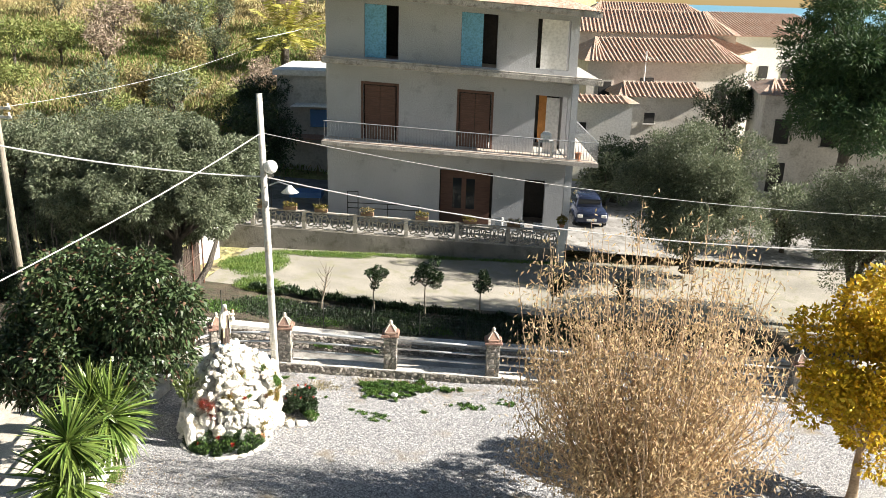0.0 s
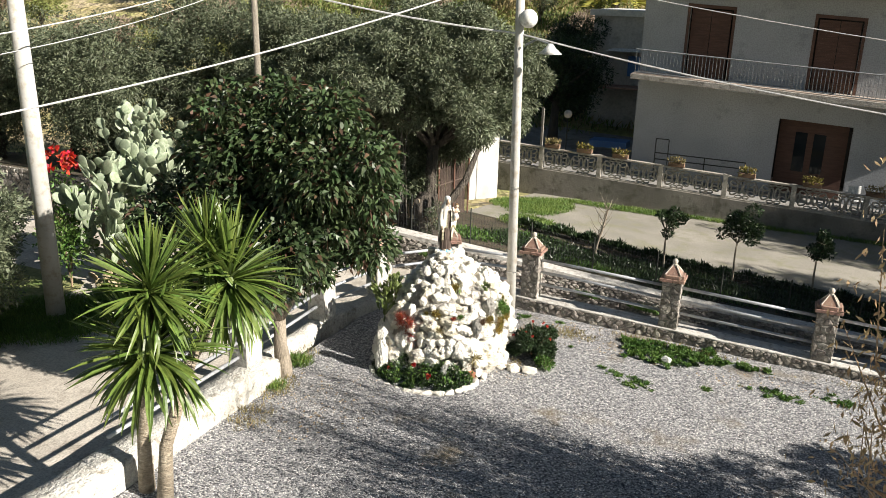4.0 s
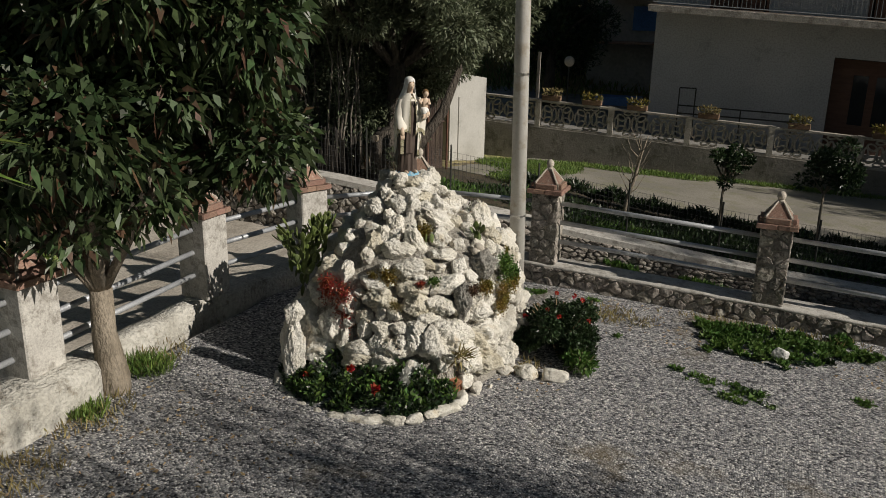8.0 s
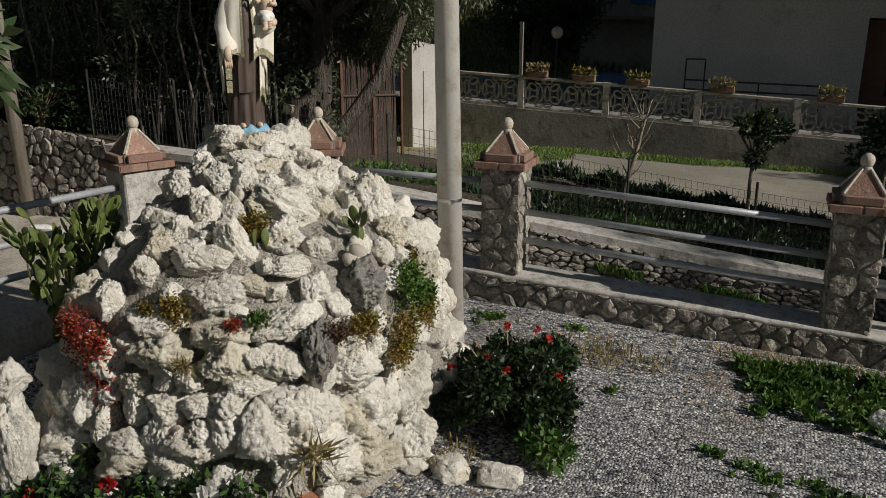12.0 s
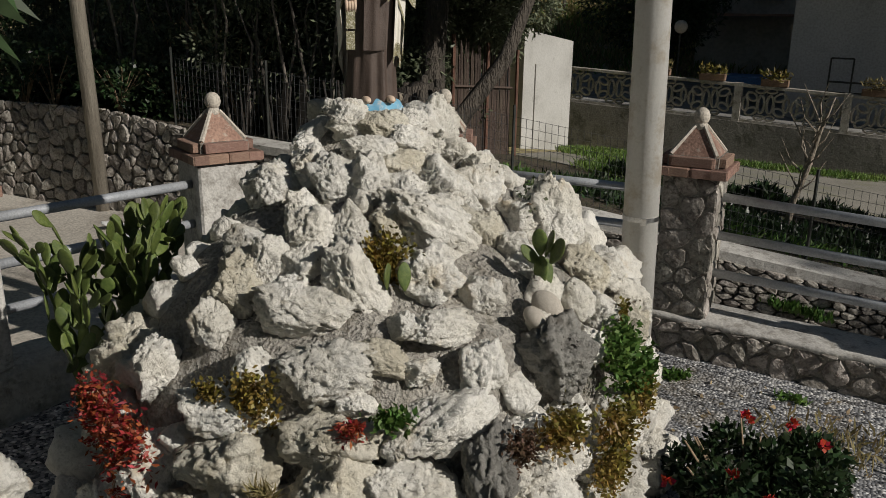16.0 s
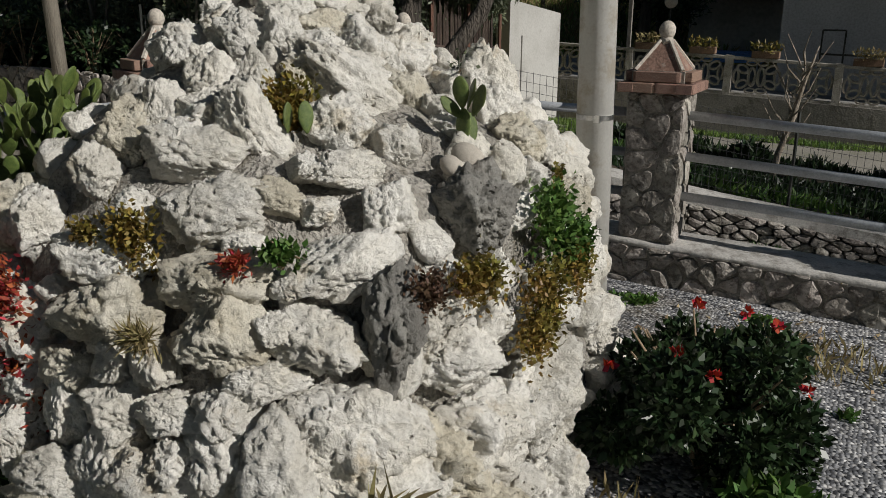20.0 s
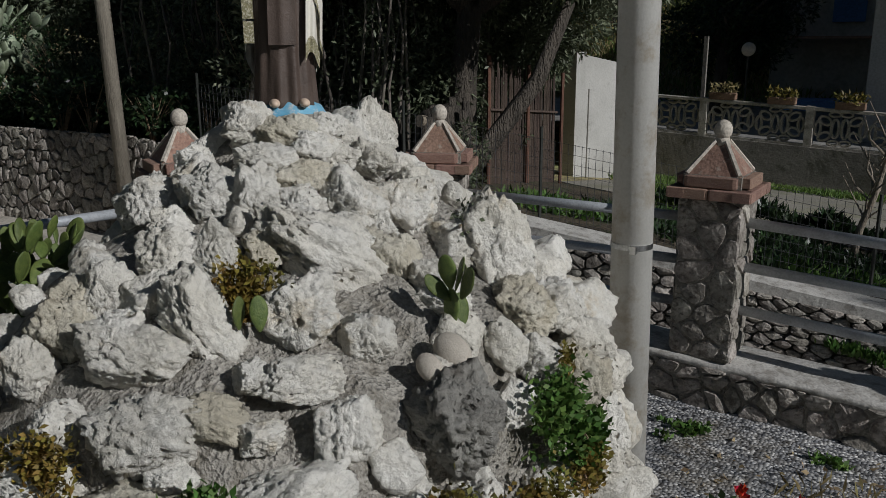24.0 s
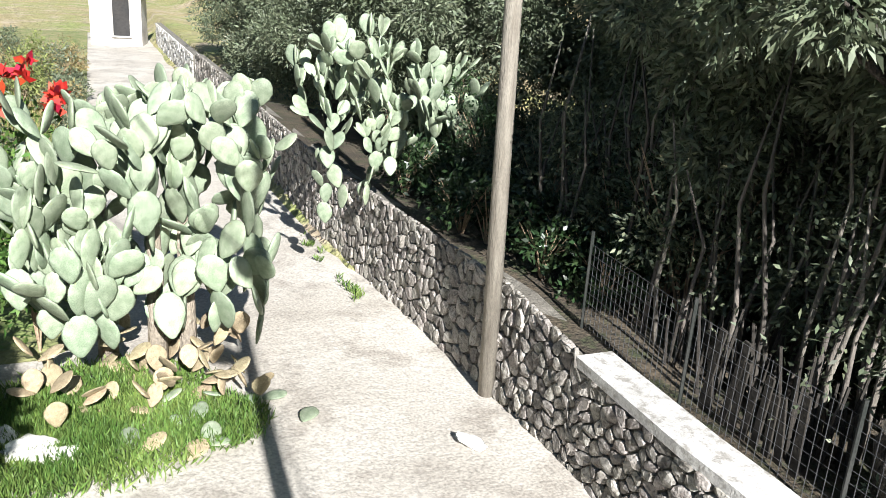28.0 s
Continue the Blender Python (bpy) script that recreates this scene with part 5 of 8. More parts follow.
def statue_mesh():
    """A robed standing figure with a smaller one on its arm, as one plain shape."""
    bm = B()

    def lerp_rows(rows, z):
        for a, b in zip(rows, rows[1:]):
            if z <= b[0]:
                t = min(1.0, max(0.0, (z - a[0]) / (b[0] - a[0])))
                return [p + (q - p) * t for p, q in zip(a[1:], b[1:])]
        return rows[-1][1:]

    def grid(rows, mat, loop=False):
        """Faces over rows of points; mat gives each face's paint."""
        vs = [[bm.verts.new(p) for p in r] for r in rows]
        n = len(rows[0])
        for i, (a, b) in enumerate(zip(vs, vs[1:])):
            for k in range(n if loop else n - 1):
                f = bm.faces.new((a[k], a[(k + 1) % n], b[(k + 1) % n], b[k]))
                f.material_index = mat(i, k)
        return vs

    def lathe(rows, mat, n=40, fold=0.0, count=9):
        pts = []
        for z, rx, ry, ox, oy in rows:
            pts.append([(ox + rx * math.cos(a) * q, oy + ry * math.sin(a) * q, z) for a, q in ((2 * math.pi * k / n, 1 + fold * (1 - z) * (math.cos(2 * math.pi * k / n * count + z * 2) + 0.6 * math.cos(2 * math.pi * k / n * (count + 4) - z * 3))) for k in range(n))])
        vs = grid(pts, lambda i, k: mat, True)
        for r in (vs[0][::-1], vs[-1]):
            bm.faces.new(r).material_index = mat

    def ball(c, s, mat, rot=(0, 0, 0)):
        old = set(bm.faces)
        bmesh.ops.create_uvsphere(bm, u_segments=18, v_segments=14, radius=1, matrix=Matrix.LocRotScale(c, Euler(rot), s))
        for f in bm.faces:
            if f not in old:
                f.material_index = mat

    def limb(pts, rad, mat, sides=12):
        old = set(bm.faces)
        add_tube(bm, pts, rad, sides)
        for f in bm.faces:
            if f not in old:
                f.material_index = mat

    # cloud base
    lathe([(-0.02, 0.15, 0.14, 0, 0), (0.02, 0.148, 0.138, 0, 0), (0.06, 0.125, 0.115, 0, 0), (0.085, 0.085, 0.085, 0, 0)], 3, 36, 0.04, 5)
    for k in range(7):
        a = k * 0.9
        ball((0.12 * math.cos(a), 0.115 * math.sin(a), 0.0), (0.05, 0.05, 0.03), 4 if k % 2 else 3)
    # brown habit with hanging folds
    robe = [(0.05, 0.112, 0.1), (0.12, 0.108, 0.096), (0.25, 0.1, 0.088), (0.45, 0.1, 0.084), (0.62, 0.106, 0.084), (0.74, 0.112, 0.084), (0.82, 0.098, 0.07), (0.87, 0.05, 0.05)]
    zs = [0.05 + 0.82 * i / 26 for i in range(27)]
    lathe([(z, *lerp_rows(robe, z), 0, 0) for z in zs], 1, 96, 0.075, 10)
    # scapular: a long flat band down the front
    rows = []
    for i in range(20):
        z = 0.28 + 0.56 * i / 19
        ry = lerp_rows(robe, z)[1]
        rows.append([(-0.012 + 0.012 * i / 19 + u * 0.05, -ry * math.sqrt(max(0.1, 1 - (u * 0.5) ** 2)) - 0.016 - 0.006 * math.cos(u * 6), z) for u in (-1, -0.95, -0.6, -0.25, 0, 0.25, 0.6, 0.95, 1)])
    grid(rows, lambda i, k: 1)
    # cream mantle: hem high in front, low behind
    cloak = [(0.1, 0.135, 0.105), (0.3, 0.14, 0.11), (0.5, 0.15, 0.113), (0.64, 0.15, 0.11), (0.74, 0.14, 0.102), (0.81, 0.122, 0.092), (0.86, 0.09, 0.078), (0.9, 0.05, 0.055)]
    hem = [(-75, 0.57), (-55, 0.52), (-35, 0.4), (-12, 0.26), (20, 0.18), (60, 0.12), (90, 0.1), (140, 0.12), (175, 0.28), (195, 0.42), (215, 0.5), (240, 0.51), (262, 0.49)]
    na, nv = 100, 24
    rows = []
    for j in range(nv + 1):
        r = []
        for i in range(na + 1):
            deg = -75 + 337 * i / na
            lo = lerp_rows(hem, deg)[0]
            z = lo + (0.9 - lo) * j / nv
            rx, ry = lerp_rows(cloak, z)
            a = math.radians(deg)
            q = 1 + 0.05 * (1 - j / nv) * (math.cos(deg * 0.19) + 0.6 * math.cos(deg * 0.11 + 2))
            r.append((rx * q * math.cos(a), 0.004 + (ry + 0.012) * q * math.sin(a), z))
        rows.append(r)
    grid(rows, lambda j, i: 6 if (i < 2 or i >= na - 2 or (j < 1 and (i < 26 or i > 76))) and j < nv - 3 else 0)
    # embroidered collar
    n = 40
    grid([[(rx * math.cos(2 * math.pi * k / n), -0.008 + ry * math.sin(2 * math.pi * k / n), z - 0.025 * max(0.0, -math.sin(2 * math.pi * k / n))) for k in range(n)] for z, rx, ry in ((0.848, 0.1, 0.09), (0.868, 0.083, 0.08), (0.888, 0.06, 0.063), (0.9, 0.045, 0.05))], lambda j, k: 6 if j == 1 else 0, True)
    # wide sleeve with soft folds, and the hand below it
    rows = []
    for t in range(13):
        u = t / 12
        c = Vector((-0.085, 0.0, 0.84)).lerp(Vector((-0.118, -0.025, 0.68)), min(1, u * 2)) if u < 0.5 else Vector((-0.118, -0.025, 0.68)).lerp(Vector((-0.115, -0.1, 0.545)), u * 2 - 1)
        w = 0.042 + 0.016 * math.sin(u * 2.2) + 0.0015 * math.sin(u * 25)
        rows.append([(c.x + w * math.cos(a) * (1 + 0.06 * math.cos(3 * a + u * 9)), c.y + w * 0.92 * math.sin(a), c.z - 0.028 * u * math.cos(a) * 0 - 0.03 * u * (1 - math.sin(a)) * 0.5) for a in (2 * math.pi * k / 22 for k in range(22))])
    grid(rows, lambda j, k: 6 if j == 11 else 0, True)
    limb([(-0.115, -0.09, 0.57), (-0.125, -0.125, 0.52), (-0.128, -0.14, 0.475)], [0.03, 0.029, 0.022], 2, 10)
    for k in range(4):
        limb([(-0.146 + k * 0.012, -0.142, 0.485), (-0.147 + k * 0.012, -0.152, 0.455), (-0.146 + k * 0.012, -0.146, 0.435)], [0.0075, 0.007, 0.005], 2, 6)
    for z, w in ((0.405, 0.038), (0.325, 0.036)):
        rows = [[(-0.13 - w / 2, -0.15, z - 0.036), (-0.13 + w / 2, -0.155, z - 0.036)], [(-0.13 - w / 2, -0.147, z + 0.036), (-0.13 + w / 2, -0.152, z + 0.036)]]
        grid(rows, lambda j, k: 6)
    # arm carrying the child, and the mantle's folds that hang from it
    limb([(0.085, 0, 0.83), (0.13, -0.03, 0.74), (0.15, -0.09, 0.665), (0.12, -0.14, 0.655)], [0.048, 0.05, 0.045, 0.03], 0)
    for x0, x1, top, lo, y0 in ((0.035, 0.185, 0.68, 0.47, -0.115), (0.07, 0.13, 0.5, 0.22, -0.085)):
        rows = []
        for j in range(10):
            v = j / 9
            rows.append([(x0 + (x1 - x0) * u + 0.012 * v, y0 + 0.075 * u * u - 0.012 * math.cos(u * 11) * (1 - v * 0.6), lo + (top - lo) * v + 0.035 * math.sin(u * 4) * (1 - v)) for u in (k / 12 for k in range(13))])
        grid(rows, lambda j, k: 6 if j < 2 else 0)
    limb([(0.175, -0.12, 0.7), (0.165, -0.155, 0.695), (0.14, -0.165, 0.685)], [0.024, 0.022, 0.014], 2, 8)
    for k in range(4):
        limb([(0.165, -0.155, 0.712 - k * 0.013), (0.14, -0.175, 0.708 - k * 0.013), (0.12, -0.172, 0.704 - k * 0.013)], [0.008, 0.0075, 0.005], 2, 6)
    # neck, head, hair and white veil
    limb([(0, -0.01, 0.86), (0, -0.018, 0.945)], [0.036, 0.032], 2)
    ball((0, -0.03, 0.975), (0.041, 0.048, 0.062), 2)
    ball((0, -0.03, 0.94), (0.028, 0.036, 0.03), 2)
    ball((0, -0.076, 0.966), (0.006, 0.011, 0.016), 2)
    ball((0, -0.016, 0.992), (0.046, 0.056, 0.054), 5)
    for e in (-1, 1):
        ball((e * 0.016, -0.0725, 0.978), (0.0085, 0.004, 0.0028), 5)
        ball((e * 0.016, -0.0715, 0.988), (0.009, 0.003, 0.0009), 5)
    ball((0, -0.0735, 0.941), (0.0095, 0.004, 0.003), 7)
    rows = []
    for z, rx, ry, oy in ((0.8, 0.118, 0.085, 0.035), (0.86, 0.094, 0.082, 0.028), (0.91, 0.074, 0.078, 0.018), (0.95, 0.062, 0.074, 0.008), (0.99, 0.058, 0.072, 0.0), (1.02, 0.055, 0.068, -0.004), (1.045, 0.043, 0.054, -0.004), (1.058, 0.02, 0.028, 0.0)):
        a0 = -48 + 40 * max(0.0, (z - 1.0) / 0.058) * -1
        a1 = 228 - (a0 + 48)
        rows.append([(rx * math.cos(math.radians(d)) * (1 + 0.03 * math.cos(d * 0.12) * (1.06 - z) * 4), oy + ry * math.sin(math.radians(d)), z) for d in (a0 + (a1 - a0) * k / 34 for k in range(35))])
    grid(rows, lambda j, k: 4)
    ball((0, 0.001, 1.024), (0.054, 0.067, 0.04), 4)
    # child
    lathe([(0.74, 0.03, 0.028, 0.135, -0.115), (0.77, 0.038, 0.032, 0.135, -0.118), (0.8, 0.036, 0.03, 0.136, -0.12), (0.83, 0.042, 0.03, 0.137, -0.122), (0.85, 0.03, 0.022, 0.138, -0.123), (0.87, 0.014, 0.014, 0.138, -0.125)], 2, 18)
    ball((0.13, -0.125, 0.735), (0.052, 0.05, 0.036), 4, (0, 0.2, 0))
    ball((0.118, -0.15, 0.715), (0.032, 0.03, 0.04), 4, (0.3, 0, 0))
    ball((0.137, -0.135, 0.9), (0.03, 0.033, 0.036), 2)
    ball((0.14, -0.122, 0.915), (0.036, 0.036, 0.034), 5)
    ball((0.134, -0.167, 0.896), (0.005, 0.006, 0.007), 2)
    limb([(0.1, -0.125, 0.845), (0.07, -0.155, 0.815), (0.045, -0.15, 0.845)], [0.015, 0.0145, 0.01], 2, 10)
    limb([(0.172, -0.12, 0.845), (0.18, -0.15, 0.8), (0.145, -0.168, 0.81)], [0.015, 0.0145, 0.01], 2, 10)
    limb([(0.112, -0.16, 0.695), (0.108, -0.172, 0.665), (0.085, -0.18, 0.655)], [0.02, 0.016, 0.01], 2, 10)
    # feet
    ball((-0.05, -0.1, 0.08), (0.02, 0.04, 0.016), 2)
    ball((0.06, -0.1, 0.08), (0.02, 0.04, 0.016), 2)
    return bm


statue = part("statue", statue_mesh(), STATUE_MATS[0], smooth=True)
for m in STATUE_MATS[1:]:
    statue.data.materials.append(m)
statue.matrix_basis = pose(SX + 0.035, SY - 0.025, SZ - 0.03, 0, 0, 48) @ Matrix.Rotation(0.055, 4, "X") @ Matrix.Diagonal((1, 1, 1.05, 1))
tagged(statue, "painted statue in cream mantle and brown robe on a blue base", "statue")


# ---- trees ----
def crown_points(rng, blobs, n, shell=0.45):
    """Leaf places and outward ways inside a set of (centre, radii) clumps."""
    P, D = [], []
    vol = np.array([r[0] * r[1] * r[2] for _, r in blobs])
    cnt = (n * vol / vol.sum()).astype(int)
    for (c, r), k in zip(blobs, cnt):
        u = unit(rng, k)
        rad = rng.uniform(shell, 1.0, k) ** 0.6
        P.append(np.array(c) + u * rad[:, None] * np.array(r))
        D.append(u + rng.normal(size=(k, 3)) * 0.7)
    return np.concatenate(P), np.concatenate(D)


def clumpy(rng, c, r, k, size):
    """k small clumps spread through a crown of centre c and radii r."""
    out = []
    u = unit(rng, k)
    for i in range(k):
        rad = rng.uniform(0.35, 0.95)
        s = size * rng.uniform(0.65, 1.3)
        out.append((np.array(c) + u[i] * rad * np.array(r), (s, s, s * 0.85)))
    return out


def limb_set(bm, base, top_pts, r0, rng, lean=0.3):
    for tp in top_pts:
        b, t = Vector(base), Vector(tp)
        m1 = b.lerp(t, 0.35) + Vector((rng.uniform(-lean, lean), rng.uniform(-lean, lean), 0.2))
        m2 = b.lerp(t, 0.7) + Vector((rng.uniform(-lean, lean), rng.uniform(-lean, lean), 0.1))
        add_tube(bm, [b, m1, m2, t], [r0, r0 * 0.7, r0 * 0.42, r0 * 0.12], 7)


def tree(name, label, category, at, trunk_h, trunk_r, crown_c, crown_r, n, leaf, width, mat, bark, seed, k=26, clump=0.9, droop=0.0, group="", mat2=None, frac2=0.0, tilt=0.0):
    rng = np.random.default_rng(seed)
    t = thing(name, label, category, at, group=group)
    cc = np.array(crown_c) - np.array(at)
    blobs = [(c + np.array([0, 0, tilt * (c[0] - cc[0])]), r) for c, r in clumpy(rng, cc, crown_r, k, clump)]
    bm = B()
    h = trunk_h
    add_tube(bm, [(0, 0, -0.3), (0.02, 0.02, h * 0.2), (cc[0] * 0.1, cc[1] * 0.1, h * 0.6), (cc[0] * 0.25, cc[1] * 0.25, h)], [trunk_r * 1.5, trunk_r * 1.1, trunk_r * 0.9, trunk_r * 0.8], 12)
    limb_set(bm, (cc[0] * 0.25, cc[1] * 0.25, h * 0.95), [b[0] for b in blobs[:12]], trunk_r * 0.42, rng)
    for v in bm.verts:
        v.co += Vector(noise.noise_vector(v.co * 3)) * trunk_r * 0.25
    part("trunk", bm, bark, t, smooth=True)
    P, D = crown_points(rng, blobs, n, 0.3)
    if mat2:
        pick = rng.random(len(P)) < frac2
        leaf_mesh("withered_foliage", P[pick], D[pick], leaf, width, mat2, t, "", rng, droop)
        P, D = P[~pick], D[~pick]
    leaf_mesh("crown", P, D, leaf, width, mat, t, "", rng, droop)
    return t


tree("loquat_tree", "round dark green tree with long glossy leaves", "tree", (-2.85, -5.4, 0.2), 1.1, 0.13, (-2.98, -5.35, 3.46), (2.38, 1.6, 1.85), 86000, 0.145, 0.062, M_LOQUAT, M_BARK2, 3, k=170, clump=0.48, droop=0.3, mat2=M_BROWNLEAF, frac2=0.1, tilt=0.24)
OL = "grey-green olive tree with a gnarled trunk"
G = "olive trees on the terrace"
# foot, crown centre, crown radii, leaves
for i, (x, y, z, c, r, n) in enumerate((
    (-4.25, 3.7, 0.5, (-4.15, 4.8, 4.6), (2.85, 3.6, 2.1), 138000),
    (-5.9, 7.0, 0.4, (-6.0, 7.0, 3.9), (2.7, 2.5, 2.7), 80000),
    (-7.3, 4.6, 0.7, (-7.1, 4.6, 4.15), (2.1, 2.2, 2.15), 74000),
    (-10.2, 6.0, 0.9, (-10.3, 6.2, 4.1), (2.5, 2.3, 2.5), 75000),
    (-8.6, 9.6, 0.7, (-8.6, 9.6, 3.6), (2.5, 2.2, 2.8), 50000),
    (-14.2, 6.4, 1.0, (-14.2, 6.2, 4.2), (2.7, 2.4, 2.6), 50000),
    (-16.4, 3.6, 1.1, (-16.4, 3.6, 3.6), (2.2, 1.7, 2.4), 40000),
    (-20.6, 3.2, 1.2, (-20.6, 3.2, 3.4), (2.2, 1.8, 2.3), 26000),
    (-18.5, 4.8, 1.2, (-18.5, 4.6, 3.8), (2.4, 2.1, 2.2), 26000),
)):
    tree("olive_tree", OL, "tree", (x, y, z), 2.3 if i == 0 else 1.6, 0.2, c, r, n, 0.125, 0.038, M_OLIVE, M_BARK, 5 + i, k=140, clump=0.46, droop=0.15, group=G)
for i, (x, y, c, r, n) in enumerate(((-5.4, 4.3, (-5.4, 4.2, 2.1), (1.0, 0.9, 1.2), 16000), (-6.6, 4.9, (-6.6, 4.8, 2.1), (0.9, 0.9, 1.3), 14000))):
    tree("olive_tree", "young low-branching olive tree behind the stick fence", "tree", (x, y, 0.5), 0.5, 0.07, c, r, n, 0.12, 0.036, M_OLIVE, M_BARK, 90 + i, k=26, clump=0.45, droop=0.2, group=G)
tree("olive_tree", "broad grey-green olive tree beside the street", "tree", (15.2, 13.0, -0.6), 1.4, 0.22, (15.1, 12.6, 3.0), (3.4, 2.7, 2.9), 95000, 0.13, 0.04, M_OLIVE, M_BARK, 19, k=110, clump=0.72, group=G)
tree("olive_tree", "grey-green olive tree by the cement pole", "tree", (-9.6, -6.7, -0.1), 1.2, 0.14, (-9.6, -6.6, 2.2), (1.8, 1.6, 1.7), 36000, 0.12, 0.035, M_OLIVE, M_BARK, 20, k=50, clump=0.5, group=G)
tree("pine_tree", "tall dark green pine with layered crown", "tree", (27.5, 26, -2.5), 6, 0.35, (27.8, 25, 6.4), (6.3, 4.6, 5.9), 80000, 0.34, 0.07, M_PINE, M_BARK, 13, k=80, clump=1.35)
tree("olive_tree", "grey-green olive tree at the street's far side", "tree", (19.8, 7.8, -1.0), 1.4, 0.2, (19.8, 7.8, 3.0), (2.4, 2.1, 2.6), 30000, 0.13, 0.04, M_OLIVE, M_BARK, 21, k=60, clump=0.65, group=G)
# added trees outside the view, only to throw shade on the garden strip
for i, (x, y) in enumerate(((22.0, 2.6), (23.5, 5.2))):
    tree("cypress_tree", "unseen tall evergreen added to shade the garden strip", "tree", (x, y, -1.3), 3.0, 0.3, (x, y, 6.6), (2.3, 2.2, 6.0), 26000, 0.3, 0.09, M_PINE, M_BARK, 22 + i, k=70, clump=1.1)
for i, (x, y, z, c, r) in enumerate(((-22.0, 4.4, 1.3, (-22, 4.2, 3.6), (2.4, 2.0, 2.3)), (-26.5, 5.0, 1.6, (-26.5, 5, 4.0), (2.6, 2.3, 2.5)), (-31.0, 6.0, 2.0, (-31, 6, 4.4), (2.6, 2.3, 2.5)), (-35.5, 3.6, 0.8, (-35.5, 3.4, 3.2), (2.6, 2.0, 2.7)), (-28.5, 3.4, 0.9, (-28.5, 3.2, 3.3), (2.4, 1.7, 2.6)), (-24.5, 3.2, 0.9, (-24.5, 3.0, 3.2), (2.0, 1.5, 2.4)))):
    tree("olive_tree", OL, "tree", (x, y, z), 1.5, 0.2, c, r, 20000, 0.15, 0.048, M_OLIVE, M_BARK, 30 + i, k=60, clump=0.65, group=G)


def dry_tree(at, label):
    """Many upright stems fanning from one foot, hung with dry leaves."""
    rng = np.random.default_rng(31)
    t = thing("dry_tree", label, "tree", at)
    bm = B()
    add_tube(bm, [(0, 0, -0.2), (0.03, 0, 0.5), (0, 0.02, 1.0)], [0.12, 0.1, 0.09], 10)
    P, D = [], []
    for i in range(300):
        a = rng.uniform(0, 2 * math.pi)
        out = rng.uniform(0.2, 1.0) ** 0.7
        rx, ry = 2.9 * out * math.cos(a), 2.0 * out * math.sin(a)
        top = (rng.uniform(2.5, 5.4) if i % 3 else rng.uniform(4.8, 7.2)) * (1.06 - 0.16 * out)
        z0 = rng.uniform(0.5, 1.0)
        w = [rng.normal() * 0.16 for _ in range(4)]
        pts = [Vector((0, 0, z0)), Vector((rx * 0.45 + w[0], ry * 0.45 + w[1], z0 + (top - z0) * 0.25)), Vector((rx * 0.85 + w[2], ry * 0.85 + w[3], z0 + (top - z0) * 0.6)), Vector((rx + w[1], ry + w[0], top))]
        add_tube(bm, pts, [0.028, 0.02, 0.012, 0.004], 5, cap=False)
        for k in range(100 if i % 3 else 120):
            u = rng.uniform(0.25, 1.0)
            j = min(2, int(u * 3))
            p = pts[j].lerp(pts[j + 1], u * 3 - j)
            P.append(np.array(p) + rng.normal(size=3) * 0.2)
            D.append(np.array([rng.normal() * 0.6, rng.normal() * 0.6, -0.8 + rng.normal() * 0.5]))
    part("stalk", bm, M_TWIG, t)
    P, D = np.array(P), np.array(D)
    top = P[:, 2] > 4.4
    keep = ~top | (rng.random(len(P)) < 0.9)
    leaf_mesh("dry_foliage", P[keep], D[keep], 0.12, 0.034, M_DRYLEAF, t, "dry brown hanging leaves", rng)
    return t


dry_tree((8.5, -6.9, -0.1), "multi-stemmed tree full of dry brown leaves")
tree("yellow_tree", "tree with bright yellow autumn leaves", "tree", (14.0, -5.0, -0.25), 1.4, 0.1, (14.0, -4.9, 2.9), (1.75, 1.6, 2.9), 15000, 0.13, 0.09, M_YELLOW, M_TWIG, 12, k=40, clump=0.55)


# ---- yuccas ----
def blade_mesh(bend, length=0.72, width=0.045):
    bm = B()
    prev = None
    for i in range(6):
        t = i / 5
        x = length * t * (1 - 0.15 * bend * t)
        z = length * (0.12 * t - bend * 0.55 * t * t)
        w = width * 0.5 * (0.55 + 1.2 * t) * (1 - t) ** 0.55 + 0.0015
        row = [bm.verts.new((x, -w, z + w * 0.25)), bm.verts.new((x, 0, z - w * 0.15)), bm.verts.new((x, w, z + w * 0.25))]
        if prev:
            for k in range(2):
                bm.faces.new((prev[k], row[k], row[k + 1], prev[k + 1]))
        prev = row
    me = bpy.data.meshes.new("leaf")
    bm.to_mesh(me)
    bm.free()
    me.materials.append(M_YUCCA_O)
    return me


M_YUCCA_O = surf("sword_leaf", (0.075, 0.13, 0.025), (0.15, 0.21, 0.045), scale=2, fine=30, rough=0.4, bump=0.1, vary=0.35, trans=0.15)
BLADES = [blade_mesh(b, 0.78, 0.055) for b in (0.05, 0.2, 0.45, 0.8)]


